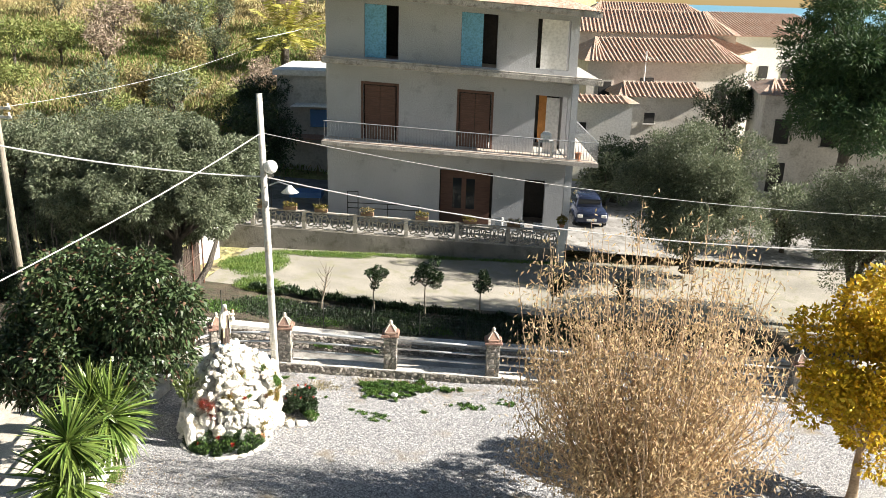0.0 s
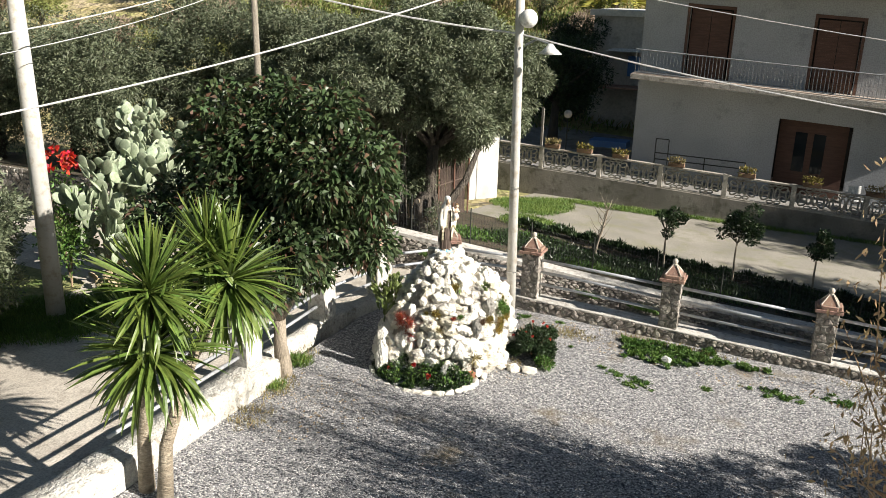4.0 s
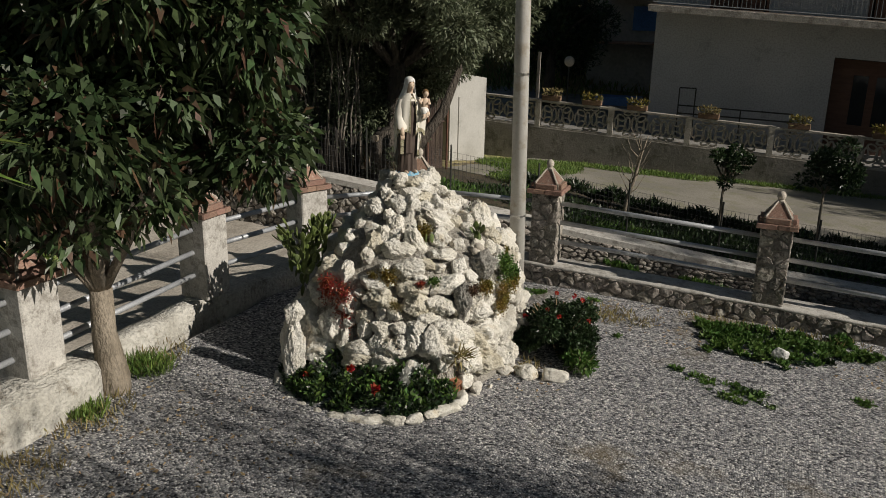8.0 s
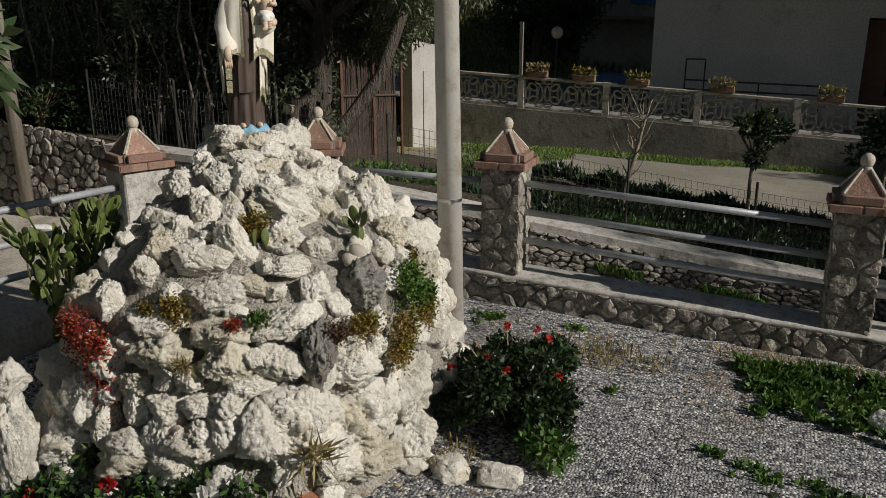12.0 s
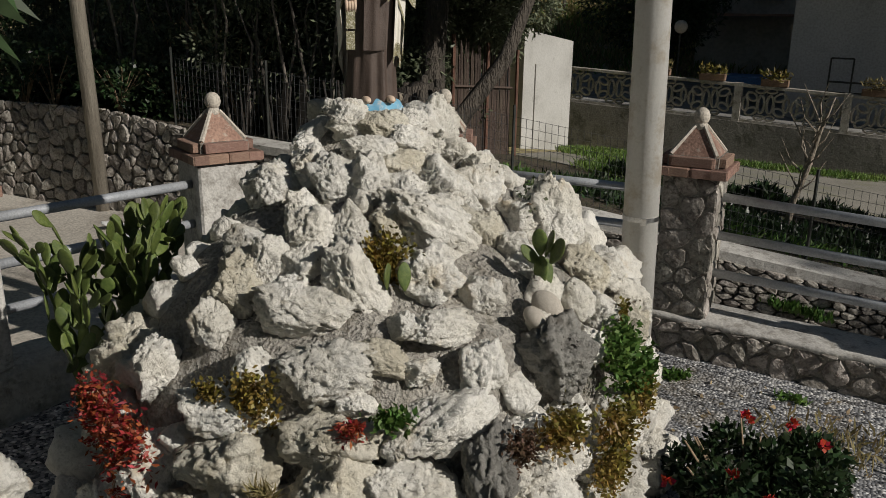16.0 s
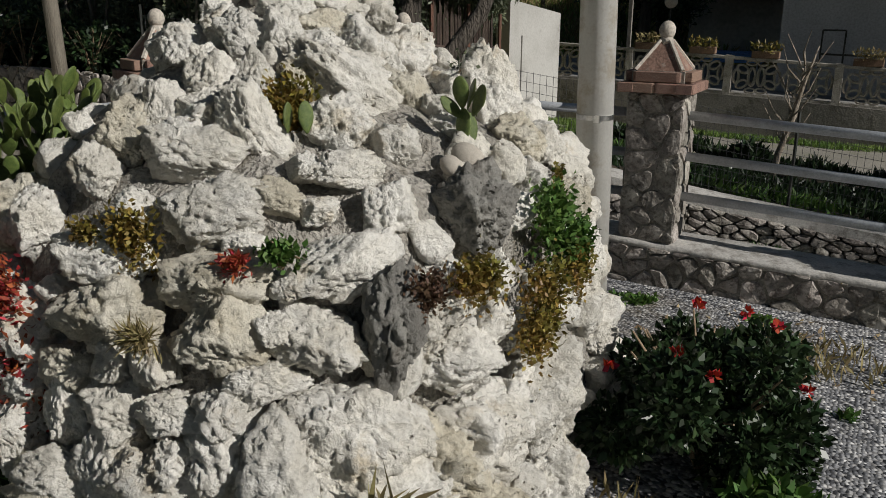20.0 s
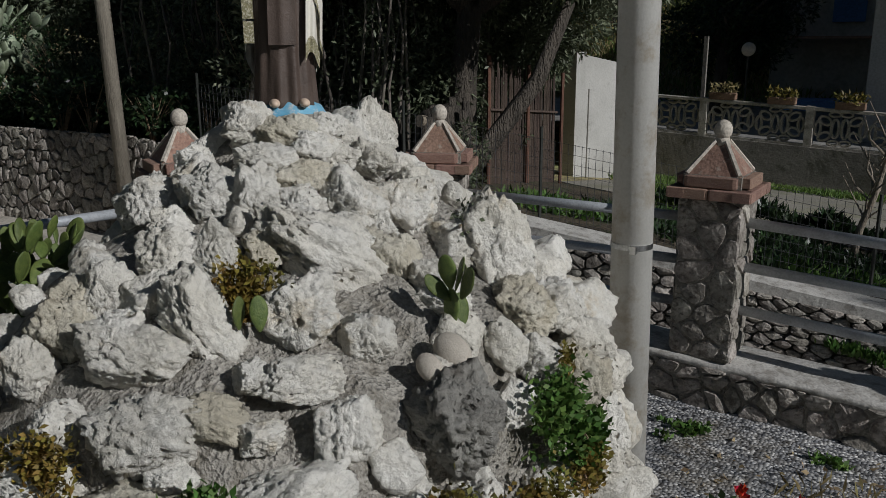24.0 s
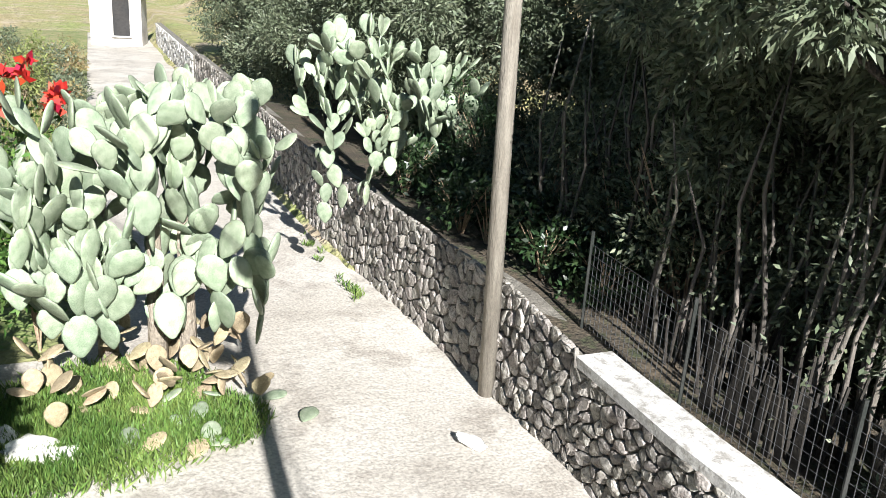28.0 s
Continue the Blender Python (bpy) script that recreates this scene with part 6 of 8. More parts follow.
def yucca(at, pts, heads, label, seed):
    rng = random.Random(seed)
    t = thing("yucca", label, "yucca", at)
    o = Vector(at)
    bm = B()
    add_tube(bm, [Vector(p) - o for p in pts], [0.12, 0.085, 0.075, 0.07], 12)
    for v in bm.verts:
        v.co += Vector(noise.noise_vector(v.co * 9)) * 0.012
    part("trunk", bm, M_YTRUNK, t, smooth=True)
    for c, n, size in heads:
        for i in range(n):
            el = math.asin(rng.uniform(-0.75, 0.98))
            az = rng.uniform(0, 2 * math.pi)
            bend = 0 if el > 0.8 else 1 if el > 0.3 else 2 if el > -0.2 else 3
            ob = link("leaf", BLADES[bend], t)
            m = Matrix.Translation(Vector(c) - o + Vector((0, 0, 0.12 * math.sin(el)))) @ Matrix.Rotation(az, 4, "Z") @ Matrix.Rotation(-el, 4, "Y") @ Matrix.Rotation(rng.uniform(-0.5, 0.5), 4, "X")
            ob.matrix_basis = m @ Matrix.Diagonal((size * rng.uniform(0.8, 1.1), size, size * 1, 1))
    return t


yucca((-2.5, -9.1, 0.1), [(-2.5, -9.1, 0.0), (-2.42, -9.15, 1.1), (-2.1, -9.35, 2.0), (-1.68, -9.6, 3.1)], [((-1.6, -9.65, 3.4), 190, 1.12), ((-1.72, -9.6, 2.62), 220, 1.3)], "tall yucca with two rosettes of sword leaves", 5)
yucca((-2.12, -9.2, 0.1), [(-2.12, -9.2, 0.0), (-2.0, -9.2, 1.1), (-1.8, -8.85, 2.2), (-1.52, -8.42, 3.05)], [((-1.47, -8.4, 3.18), 220, 1.24), ((-1.72, -8.5, 3.55), 120, 0.95)], "slender yucca with close rosettes of sword leaves", 6)


# ---- prickly pears ----
def pad_mesh(seed):
    bm = B()
    bmesh.ops.create_uvsphere(bm, u_segments=12, v_segments=8, radius=0.5)
    for v in bm.verts:
        z = v.co.z + 0.5
        k = 0.55 + 0.62 * math.sin(min(1, z) * 2.2)
        v.co = Vector((v.co.x * k * 0.82, v.co.y * 0.16 + 0.03 * noise.noise(v.co * 2 + Vector((seed, 0, 0))), z))
    me = bpy.data.meshes.new("pad")
    bm.to_mesh(me)
    bm.free()
    me.shade_smooth()
    me.materials.append(M_PAD)
    return me


M_PAD = surf("prickly_pear_pad", (0.22, 0.275, 0.175), (0.34, 0.39, 0.275), scale=4, fine=50, rough=0.6, bump=0.25, dist=0.01, vary=0.3, c3=(0.34, 0.36, 0.14), spots=0.62)
PADS = [pad_mesh(i) for i in range(4)]
for me in PADS:
    me.transform(Matrix.Diagonal((0.86, 1, 1, 1)))
M_PAD2 = surf("bright_cactus_pad", (0.085, 0.125, 0.03), (0.14, 0.18, 0.045), scale=6, fine=70, rough=0.5, bump=0.3, dist=0.01, vary=0.2)
SMALLPADS = []
for i in range(2):
    me = pad_mesh(i + 7)
    me.transform(Matrix.Diagonal((0.62, 0.8, 1, 1)))
    me.materials[0] = M_PAD2
    SMALLPADS.append(me)


def cactus(name, label, at, stems, depth, size, seed, pads=None, spread_=0.75, limit=240):
    rng = random.Random(seed)
    t = thing(name, label, "cactus", at)
    count = [0]

    def grow(m, d, s):
        if count[0] >= limit:
            return
        ob = link("pad", (pads or PADS)[rng.randrange(len(pads or PADS))], t)
        ob.matrix_basis = m @ Matrix.Diagonal((s, s, s * 1.15, 1))
        count[0] += 1
        if d <= 0:
            return
        for _ in range(rng.choice((1, 2, 2, 3))):
            a = rng.uniform(-1.0, 1.0)
            side = Vector((math.sin(a) * 0.38 * s, 0, (0.62 + 0.38 * math.cos(a)) * s * 1.1))
            n = m @ Matrix.Translation(side) @ Matrix.Rotation(a * 0.6, 4, "Y") @ Matrix.Rotation(rng.uniform(-1.2, 1.2), 4, "Z") @ Matrix.Rotation(rng.uniform(-0.45, 0.45), 4, "X")
            grow(n, d - 1, s * rng.uniform(0.82, 1.02))

    for x, y, z, tilt in stems:
        m = Matrix.Translation((x, y, z)) @ Matrix.Rotation(rng.uniform(0, 6.28), 4, "Z") @ Matrix.Rotation(rng.uniform(-tilt, tilt), 4, "X")
        grow(m, depth, size * rng.uniform(0.9, 1.1))
    return t


rngc = random.Random(77)
big = cactus("prickly_pear", "large sunlit prickly pear with pale green pads", (-9.35, -1.85, -0.15), [(rngc.uniform(-0.7, 0.7), -1.25 + 2.4 * ((i * 0.618) % 1.0), 0.55 + 1.75 * rngc.random(), 0.35) for i in range(58)], 2, 0.4, 3, limit=420)
for k in range(3):
    x, y = rngc.uniform(-0.7, 0.1), rngc.uniform(-0.6, 0.6)
    part("woody_stem", tube([(x, y, -0.1), (x * 1.05, y, 0.8), (x * 1.1, y, 2.1)], [0.12, 0.1, 0.06], 9), M_BARK2, big, "brown corky cactus stem", smooth=True)
cactus("prickly_pear", "prickly pear hanging over the dry stone wall", (-12.0, 1.1, 0.9), [(rngc.uniform(-0.6, 0.6), rngc.uniform(-0.6, 0.6), rngc.uniform(0.0, 2.1), 0.6) for _ in range(30)], 2, 0.29, 8, limit=200)
cactus("prickly_pear", "prickly pear among the olive trees", (-13.5, 3.2, 1.1), [(rngc.uniform(-1, 1), rngc.uniform(-0.7, 0.7), rngc.uniform(0, 1.2), 0.5) for _ in range(12)], 2, 0.36, 9, limit=110)
cactus("small_cactus", "young bright green prickly pear beside the mound", (-1.72, -3.5, 0.8), [(rngc.uniform(-0.26, 0.2), rngc.uniform(-0.3, 0.24), rngc.uniform(0.05, 0.55), 0.25) for _ in range(34)], 3, 0.12, 10, SMALLPADS, limit=230)
p = mound_at(-0.24, 1.52, 0.0)
cactus("small_cactus", "small three-padded cactus growing on the mound", p[:], [(0, 0, 0, 0.1), (0.03, 0.02, 0, 0.3), (-0.03, 0, 0, 0.2)], 1, 0.112, 12, SMALLPADS, limit=7)
p = mound_at(-0.82, 1.6, -0.02)
cactus("small_cactus", "slim cactus pads sprouting between rocks", p[:], [(0, 0, 0, 0.1), (0.06, 0.02, 0, 0.3)], 0, 0.085, 13, SMALLPADS, limit=4)
M_PADDRY = surf("dead_cactus_pad", (0.34, 0.27, 0.16), (0.46, 0.38, 0.24), scale=5, fine=40, rough=0.8, bump=0.5, vary=0.25)
DRYPADS = []
for i in range(2):
    me = pad_mesh(i + 17)
    me.materials[0] = M_PADDRY
    DRYPADS.append(me)
cactus("dead_cactus_pads", "withered tan pads heaped under the prickly pear", (-9.1, -1.9, -0.15), [(rngc.uniform(-0.8, 0.8), rngc.uniform(-1.2, 1.1), rngc.uniform(0, 0.5), 1.5) for _ in range(70)], 0, 0.24, 14, DRYPADS, limit=60)
fallen = thing("fallen_pads", "dry fallen cactus pads lying on the roadside", "cactus pads", (0, 0, 0))
for i in range(20):
    ob = link("pad", (PADS + DRYPADS)[i % 6], fallen)
    x, y = rngc.uniform(-8.8, -7.5), rngc.uniform(-2.6, -0.4)
    ob.matrix_basis = Matrix.Translation((x, y, -0.1)) @ Matrix.Rotation(rngc.uniform(0, 6.28), 4, "Z") @ Matrix.Rotation(1.35 + rngc.uniform(-0.3, 0.3), 4, "X") @ Matrix.Diagonal((0.26, 0.26, 0.3, 1))


# ---- grass, weeds ----
def turf(name, label, category, patches, mat, length, width, density, seed, fz, kind="stuff", lean=0.5):
    """Blades or leaves standing over (x, y, rx, ry) patches."""
    rng = np.random.default_rng(seed)
    P = []
    for x, y, rx, ry in patches:
        n = int(density * rx * ry * 3.14)
        u = rng.uniform(-1, 1, (n * 2, 2))
        u = u[(u ** 2).sum(1) < rng.uniform(0.4, 1.0, n * 2)][:n]
        for a, b in u:
            px, py = x + a * rx, y + b * ry
            P.append((px, py, fz(px, py)))
    P = np.array(P)
    D = np.stack([rng.normal(size=len(P)) * lean, rng.normal(size=len(P)) * lean, np.ones(len(P))], 1)
    P[:, 2] += rng.uniform(-0.02, 0.35 * length, len(P))
    ob = leaf_mesh(name, P, D, length, width, mat, rng=rng)
    return tagged(ob, label, category, kind=kind)


GZ = lambda x, y: ground_z(x, y)
TZ = lambda x, y: terrace_z(x, y)
rngw = random.Random(61)


def sprawl(blots, step, grow):
    """Small overlapping clumps scattered over larger blots (x, y, rx, ry), thinning out at their rims."""
    out = []
    for x, y, rx, ry in blots:
        for _ in range(max(3, int(rx * ry * 3.14 / (step * step)))):
            a, r = rngw.uniform(0, 6.283), math.sqrt(rngw.random()) * rngw.uniform(0.8, 1.12)
            k = grow * rngw.uniform(0.4, 1.2) * (1.15 - 0.6 * min(1.0, r))
            out.append((x + rx * r * math.cos(a), y + ry * r * math.sin(a), k, k * rngw.uniform(0.6, 1.0)))
    return out


def clumped(x, y):
    return ground_z(x, y) + 0.1 * max(0.0, noise.noise(Vector((x * 5.5, y * 5.5, 2))) + 0.15)


turf("weeds", "bright green weeds spreading over the gravel", "weeds", sprawl([(2.95, -1.05, 0.72, 0.6), (3.75, -0.72, 0.6, 0.42), (2.4, -0.75, 0.3, 0.25), (4.7, -0.7, 0.4, 0.16)], 0.16, 0.15), M_WEED, 0.07, 0.036, 3600, 1, clumped, lean=1.2)
turf("weeds", "patchy low weeds in the gravel", "weeds", sprawl([(2.8, -2.5, 0.42, 0.24), (2.45, -2.35, 0.2, 0.14), (1.45, -1.55, 0.14, 0.1), (4.0, -2.1, 0.14, 0.1), (5.2, -1.65, 0.6, 0.2), (6.2, -1.3, 0.4, 0.2), (0.02, -0.6, 0.2, 0.14), (0.9, -0.45, 0.25, 0.1), (2.1, -2.2, 0.14, 0.1)], 0.14, 0.1), M_WEED, 0.055, 0.028, 2600, 2, GZ, lean=1.3)
turf("dark_weeds", "darker green weeds among the bright ones", "weeds", sprawl([(3.2, -0.95, 0.9, 0.55), (2.8, -2.5, 0.3, 0.18), (5.2, -1.6, 0.5, 0.16)], 0.3, 0.13), M_DKLEAF, 0.06, 0.032, 1800, 22, GZ, lean=1.2)
turf("dry_grass_tufts", "thin dry and green grass at the wall foot", "grass", [(-2.6, -5.9, 0.35, 0.5), (-2.9, -4.7, 0.25, 0.5), (-2.4, -6.9, 0.35, 0.5), (0.5, -3.0, 0.4, 0.25), (3.2, -0.5, 1.6, 0.12), (1.2, -1.0, 0.6, 0.3), (7.5, -0.6, 1.5, 0.2)], M_DRYGRASS, 0.1, 0.014, 420, 3, GZ)
turf("green_grass", "green grass by the tree foot", "grass", [(-2.85, -4.9, 0.3, 0.28), (-2.65, -5.9, 0.2, 0.2)], M_GRASS, 0.13, 0.016, 1800, 4, GZ)
turf("roadside_grass", "bright green grass below the prickly pear", "grass", [(-8.3, -3.2, 1.2, 1.1), (-8.6, -2.4, 1.4, 1.3), (-9.2, -4.8, 1.6, 1.4), (-8.2, -1.4, 0.6, 0.6), (-10.5, -6.5, 1.8, 1.6)], M_GRASS, 0.13, 0.018, 1900, 5, lambda x, y: -0.13)
turf("field_tufts", "tawny and green tufts in the roadside field", "grass", [(-16, -6.5, 6, 3.4), (-26, -8, 8, 5)], M_DRYGRASS, 0.35, 0.03, 70, 26, lambda x, y: -0.12, lean=0.6)
turf("field_green", "green tufts in the roadside field", "grass", [(-14, -5.5, 4, 2.6), (-24, -7, 8, 4)], M_GRASS, 0.25, 0.03, 90, 27, lambda x, y: -0.12, lean=0.6)
turf("road_edge_grass", "green tufts at the foot of the rubble wall", "grass", sprawl([(-11.5, 1.0, 0.8, 0.14), (-13.5, 0.95, 0.9, 0.16), (-5.2, 1.55, 0.25, 0.06)], 0.2, 0.1), M_GRASS, 0.1, 0.018, 1500, 6, lambda x, y: -0.13)
turf("terrace_grass", "fresh green grass along the street wall", "grass", [(-4.1, 10.7, 0.75, 1.5), (-3.2, 11.0, 1.2, 2.6), (-1.0, 13.6, 2.5, 0.6), (3.0, 14.05, 4.0, 0.3), (8.0, 14.1, 2, 0.25), (-2.5, 7.5, 1.0, 1.2)], M_GRASS, 0.12, 0.02, 800, 7, TZ)
turf("garden_plants", "low green plants in the garden strip", "plants", [(-2.9, 4.0, 0.9, 0.8), (0.2, 3.9, 1.0, 0.4), (4.0, 4.4, 0.9, 0.4), (8, 4.6, 1.2, 0.5), (-1.6, 5.4, 0.8, 0.5)], M_WEED, 0.13, 0.04, 420, 8, TZ, lean=0.8)
turf("garden_weeds", "dark low weeds over the garden soil", "weeds", [(-1.0, 4.6, 2.0, 1.3), (2.5, 4.9, 2.5, 1.4), (6.5, 5.2, 2.6, 1.4), (10.5, 5.4, 2.5, 1.4)], M_DKLEAF, 0.15, 0.045, 420, 18, TZ, lean=0.8)
turf("hedge_row", "row of dark low bushes along the street edge", "hedge", [(x, 6.5 - 0.06 * x + 0.12 * math.sin(x * 5), 0.27, 0.24) for x in spread(-2.4, 11, 0.36)], M_DKLEAF, 0.17, 0.05, 1700, 9, lambda x, y: terrace_z(x, y) + 0.06 + 0.3 * max(0.0, noise.noise(Vector((x * 2.2, y * 2, 5))) + 0.2) * random.Random(x * 91 + y * 37).random(), lean=0.7)
turf("wall_plants", "small green plants rooted in the rubble wall", "plants", [(-4.6, 1.62, 0.2, 0.05), (-3.4, 1.9, 0.25, 0.05), (0.6, 2.75, 0.4, 0.06), (2.0, 2.95, 0.5, 0.06), (-2.4, 2.1, 0.2, 0.05)], M_WEED, 0.12, 0.04, 2500, 10, lambda x, y: rub_top(x) - 0.45)
turf("dry_leaf_litter", "scattered dry leaves on the gravel", "leaves", [(1.5, -1.0, 1.6, 0.8), (0.6, -3.2, 0.7, 0.5), (4.5, -1.2, 2, 0.7), (-1.8, -6, 1.4, 1.5)], M_DRYLEAF, 0.05, 0.025, 45, 11, GZ, lean=3.0)

# ---- flower bed and bushes ----
rngf = np.random.default_rng(15)


def bush(name, label, c, r, n, leaf, width, mat, seed, flowers=(), z0=0.0, crest=0.2):
    rng = np.random.default_rng(seed)
    t = thing(name, label, "bush", (c[0], c[1], z0))
    bm = B()
    for i in range(14):
        a = rng.uniform(0, 6.28)
        add_tube(bm, [(0, 0, -0.05), (0.3 * r[0] * math.cos(a), 0.3 * r[1] * math.sin(a), r[2] * 0.8), (0.75 * r[0] * math.cos(a), 0.75 * r[1] * math.sin(a), r[2] * rng.uniform(1.0, 1.7))], [0.012, 0.008, 0.004], 5)
    part("stalk", bm, M_TWIG, t)
    blobs = clumpy(rng, (0, 0, r[2]), r, 22, max(r) * 0.32)
    P, D = crown_points(rng, blobs, n, 0.2)
    P[:, 2] = np.maximum(P[:, 2], 0.02)
    leaf_mesh("foliage", P, D, leaf, width, mat, t, "", rng)
    for mat_f, lab, k, s in flowers:
        for i in range(k):
            u = unit(rng, 1)[0]
            u[2] = abs(u[2]) * 0.7 * (1.2 - crest) + crest
            p = np.array([0, 0, r[2]]) + u * np.array(r) * 1.02
            d = unit(rng, 14)
            leaf_mesh("flower", p + d * s * 0.15, d + np.array([0, 0, 0.5]), s, s * 0.8, mat_f, t, lab, rng)
    return t


bush("rose_bush", "dark green rose bush with small red flowers", (0.86, -2.42), (0.47, 0.42, 0.36), 14000, 0.045, 0.028, M_DKLEAF, 2, [(M_RED, "small red rose", 8, 0.03)], 0.14)
bush("weed_clump", "pale green weed clump beside the rose bush", (1.2, -2.75), (0.17, 0.14, 0.13), 500, 0.07, 0.035, M_WEED, 3, (), 0.12)
bed = thing("flower_bed", "flower bed with red and white blooms edged by stones", "flower bed", (0, 0, 0))
P = []
for i in range(15000):
    a, r = rngf.uniform(0, 2 * math.pi), math.sqrt(rngf.random())
    x, y = -0.7 + 0.98 * r * math.cos(a), -4.02 + 0.8 * r * math.sin(a)
    if y > -3.98 - 0.12 * abs(x + 0.7) or noise.noise(Vector((x * 5, y * 5, 0))) < -0.2:
        continue
    top = 0.16 + 0.2 * (0.5 + noise.noise(Vector((x * 6, y * 6, 3)))) + 0.25 * max(0.0, y + 4.6)
    P.append((x, y, 0.19 + rngf.uniform(0, 1) * max(0.05, top * (1.15 - r * 0.7))))
P = np.array(P)
leaf_mesh("bed_foliage", P, unit(rngf, len(P)) + np.array([0, 0, 0.6]), 0.055, 0.028, M_DKLEAF, bed, "", rngf)
leaf_mesh("bed_foliage", P[::3] + 0.03, unit(rngf, len(P[::3])) + np.array([0, 0, 0.8]), 0.06, 0.03, M_WEED, bed, "brighter young leaves", rngf)
for x, y, z, m, s, lab in ((-0.76, -4.39, 0.47, M_RED, 0.05, "red rose"), (-0.34, -4.66, 0.45, M_RED, 0.055, "red rose"), (-0.56, -4.06, 0.5, M_RED, 0.045, "red rose"), (-0.5, -4.1, 0.53, M_RED, 0.04, "red rose"), (-0.18, -4.29, 0.47, M_WHITEP, 0.085, "white bloom"), (-0.14, -4.12, 0.47, M_WHITEP, 0.07, "white bloom"), (-1.2, -4.5, 0.36, M_RED, 0.035, "red rose")):
    d = unit(rngf, 22)
    leaf_mesh("flower", np.array([x, y, z]) + d * s * 0.15, d + np.array([0, -0.3, 0.4]), s, s * 0.85, m, bed, lab, rngf)
for i in range(15):
    a = -2.75 + i * 0.2 + rngm.uniform(-0.04, 0.04)
    ob = link("edging_stone", ROCKS[i % 12], bed)
    s = rngm.uniform(0.07, 0.13)
    ob.matrix_basis = Matrix.LocRotScale((-0.7 + 1.0 * math.cos(a), -4.02 + 0.84 * math.sin(a), 0.2), Euler((0, 0, a + 1.57 + rngm.uniform(-0.4, 0.4))), (s * rngm.uniform(1.3, 2.2), s, s * 0.7))
for x, y, s in ((0.68, -3.1, 0.22), (0.97, -3.06, 0.2), (1.2, -2.75, 0.12)):
    ob = new("loose_rock", ROCKS[int(x * 10) % 12])
    ob.matrix_basis = Matrix.LocRotScale((x, y, 0.16), Euler((0.2, 0.1, x * 3)), (s * 1.3, s, s * 0.8))
    tagged(ob, "pale limestone rock lying on the gravel", "rock", "loose rocks by the mound")
ob = new("standing_stone", BOULDERS[3])
ob.matrix_basis = Matrix.LocRotScale((-1.42, -4.38, 0.52), Euler((0.1, 0.05, 1.0)), (0.22, 0.2, 0.74))
tagged(ob, "upright pale stone beside the mound", "rock", "loose rocks by the mound")
ob = new("standing_stone", BOULDERS[5])
ob.matrix_basis = Matrix.LocRotScale((-1.4, -4.36, 0.95), Euler((0.4, 0.3, 2.0)), (0.18, 0.16, 0.2))
tagged(ob, "pale rock balanced on an upright stone", "rock", "loose rocks by the mound")


def rock_plant(name, label, th, z, r, n, leaf, width, mat, seed, drop=0.0, proud=0.05):
    """A small plant rooted between rocks of the mound."""
    rng = np.random.default_rng(seed)
    c = mound_at(th, z, proud)
    t = thing(name, label, "plant", c[:])
    n = int(n * 2.2)
    leaf, width = leaf * 0.58, width * 0.72
    P = rng.normal(size=(n, 3)) * np.array([r, r, r * 0.7]) * 0.75
    P[:, 2] -= np.abs(rng.normal(size=n)) * drop
    out = np.array([math.cos(th), math.sin(th), 0])
    P -= out * (P @ out)[:, None] * 0.55
    P += out * 0.03
    leaf_mesh("foliage", P, unit(rng, n) + out * 0.6 + np.array([0, 0, 0.5]), leaf, width, mat, t, "", rng)
    bm = B()
    for i in range(5):
        q = P[i * 7 % n]
        add_tube(bm, [(0, 0, -0.05), Vector(q) * 0.5, q], [0.008, 0.006, 0.003], 4)
    part("stalk", bm, M_TWIG, t)
    return t


rock_plant("orange_succulent", "yellow and orange succulent between the rocks", -0.83, 1.73, 0.058, 850, 0.045, 0.02, M_YELSUCC, 1, 0.15, 0.11)
rock_plant("yellow_succulent", "yellow-green succulent cushion on the mound", -0.46, 1.22, 0.06, 420, 0.04, 0.02, M_YELSUCC, 2, 0.03)
rock_plant("yellow_succulent", "yellow-green succulent trailing over rocks", -0.2, 1.12, 0.075, 480, 0.04, 0.02, M_YELSUCC, 3, 0.08)
rock_plant("yellow_succulent", "yellow-green succulent trailing over rocks", -0.26, 1.0, 0.06, 420, 0.04, 0.02, M_YELSUCC, 4, 0.06)
rock_plant("yellow_succulent", "yellow-green succulent under the leafy plant", 0.02, 1.12, 0.06, 320, 0.04, 0.02, M_YELSUCC, 14, 0.06)
rock_plant("red_succulent", "reddish succulent cushion beside the slotted stone", -0.6, 1.22, 0.045, 220, 0.035, 0.018, M_BROWNLEAF, 15, 0.03)
rock_plant("green_plant", "fresh green leafy plant on the mound", -0.05, 1.33, 0.07, 480, 0.05, 0.026, M_WEED, 5, 0.08)
rock_plant("green_plant", "fresh green leafy plant on the mound", 0.03, 1.2, 0.065, 360, 0.05, 0.026, M_WEED, 6, 0.05)
rock_plant("yellow_succulent", "yellow-green succulent beside white rocks", -1.24, 1.4, 0.05, 320, 0.04, 0.018, M_YELSUCC, 7, 0.06)
rock_plant("yellow_succulent", "small yellow-green succulent on a rock", -1.37, 1.37, 0.03, 120, 0.035, 0.018, M_YELSUCC, 16, 0.02)
rock_plant("red_succulent", "trailing bright red succulent on the mound", -1.62, 1.22, 0.07, 520, 0.05, 0.018, M_REDSUCC, 8, 0.26)
rock_plant("red_succulent", "sprawling rust-red succulent over rocks", -1.85, 1.24, 0.07, 420, 0.045, 0.016, M_REDSUCC, 18, 0.1)
rock_plant("green_rosette", "small green rosette between the rocks", -0.9, 1.33, 0.035, 120, 0.05, 0.025, M_WEED, 9)
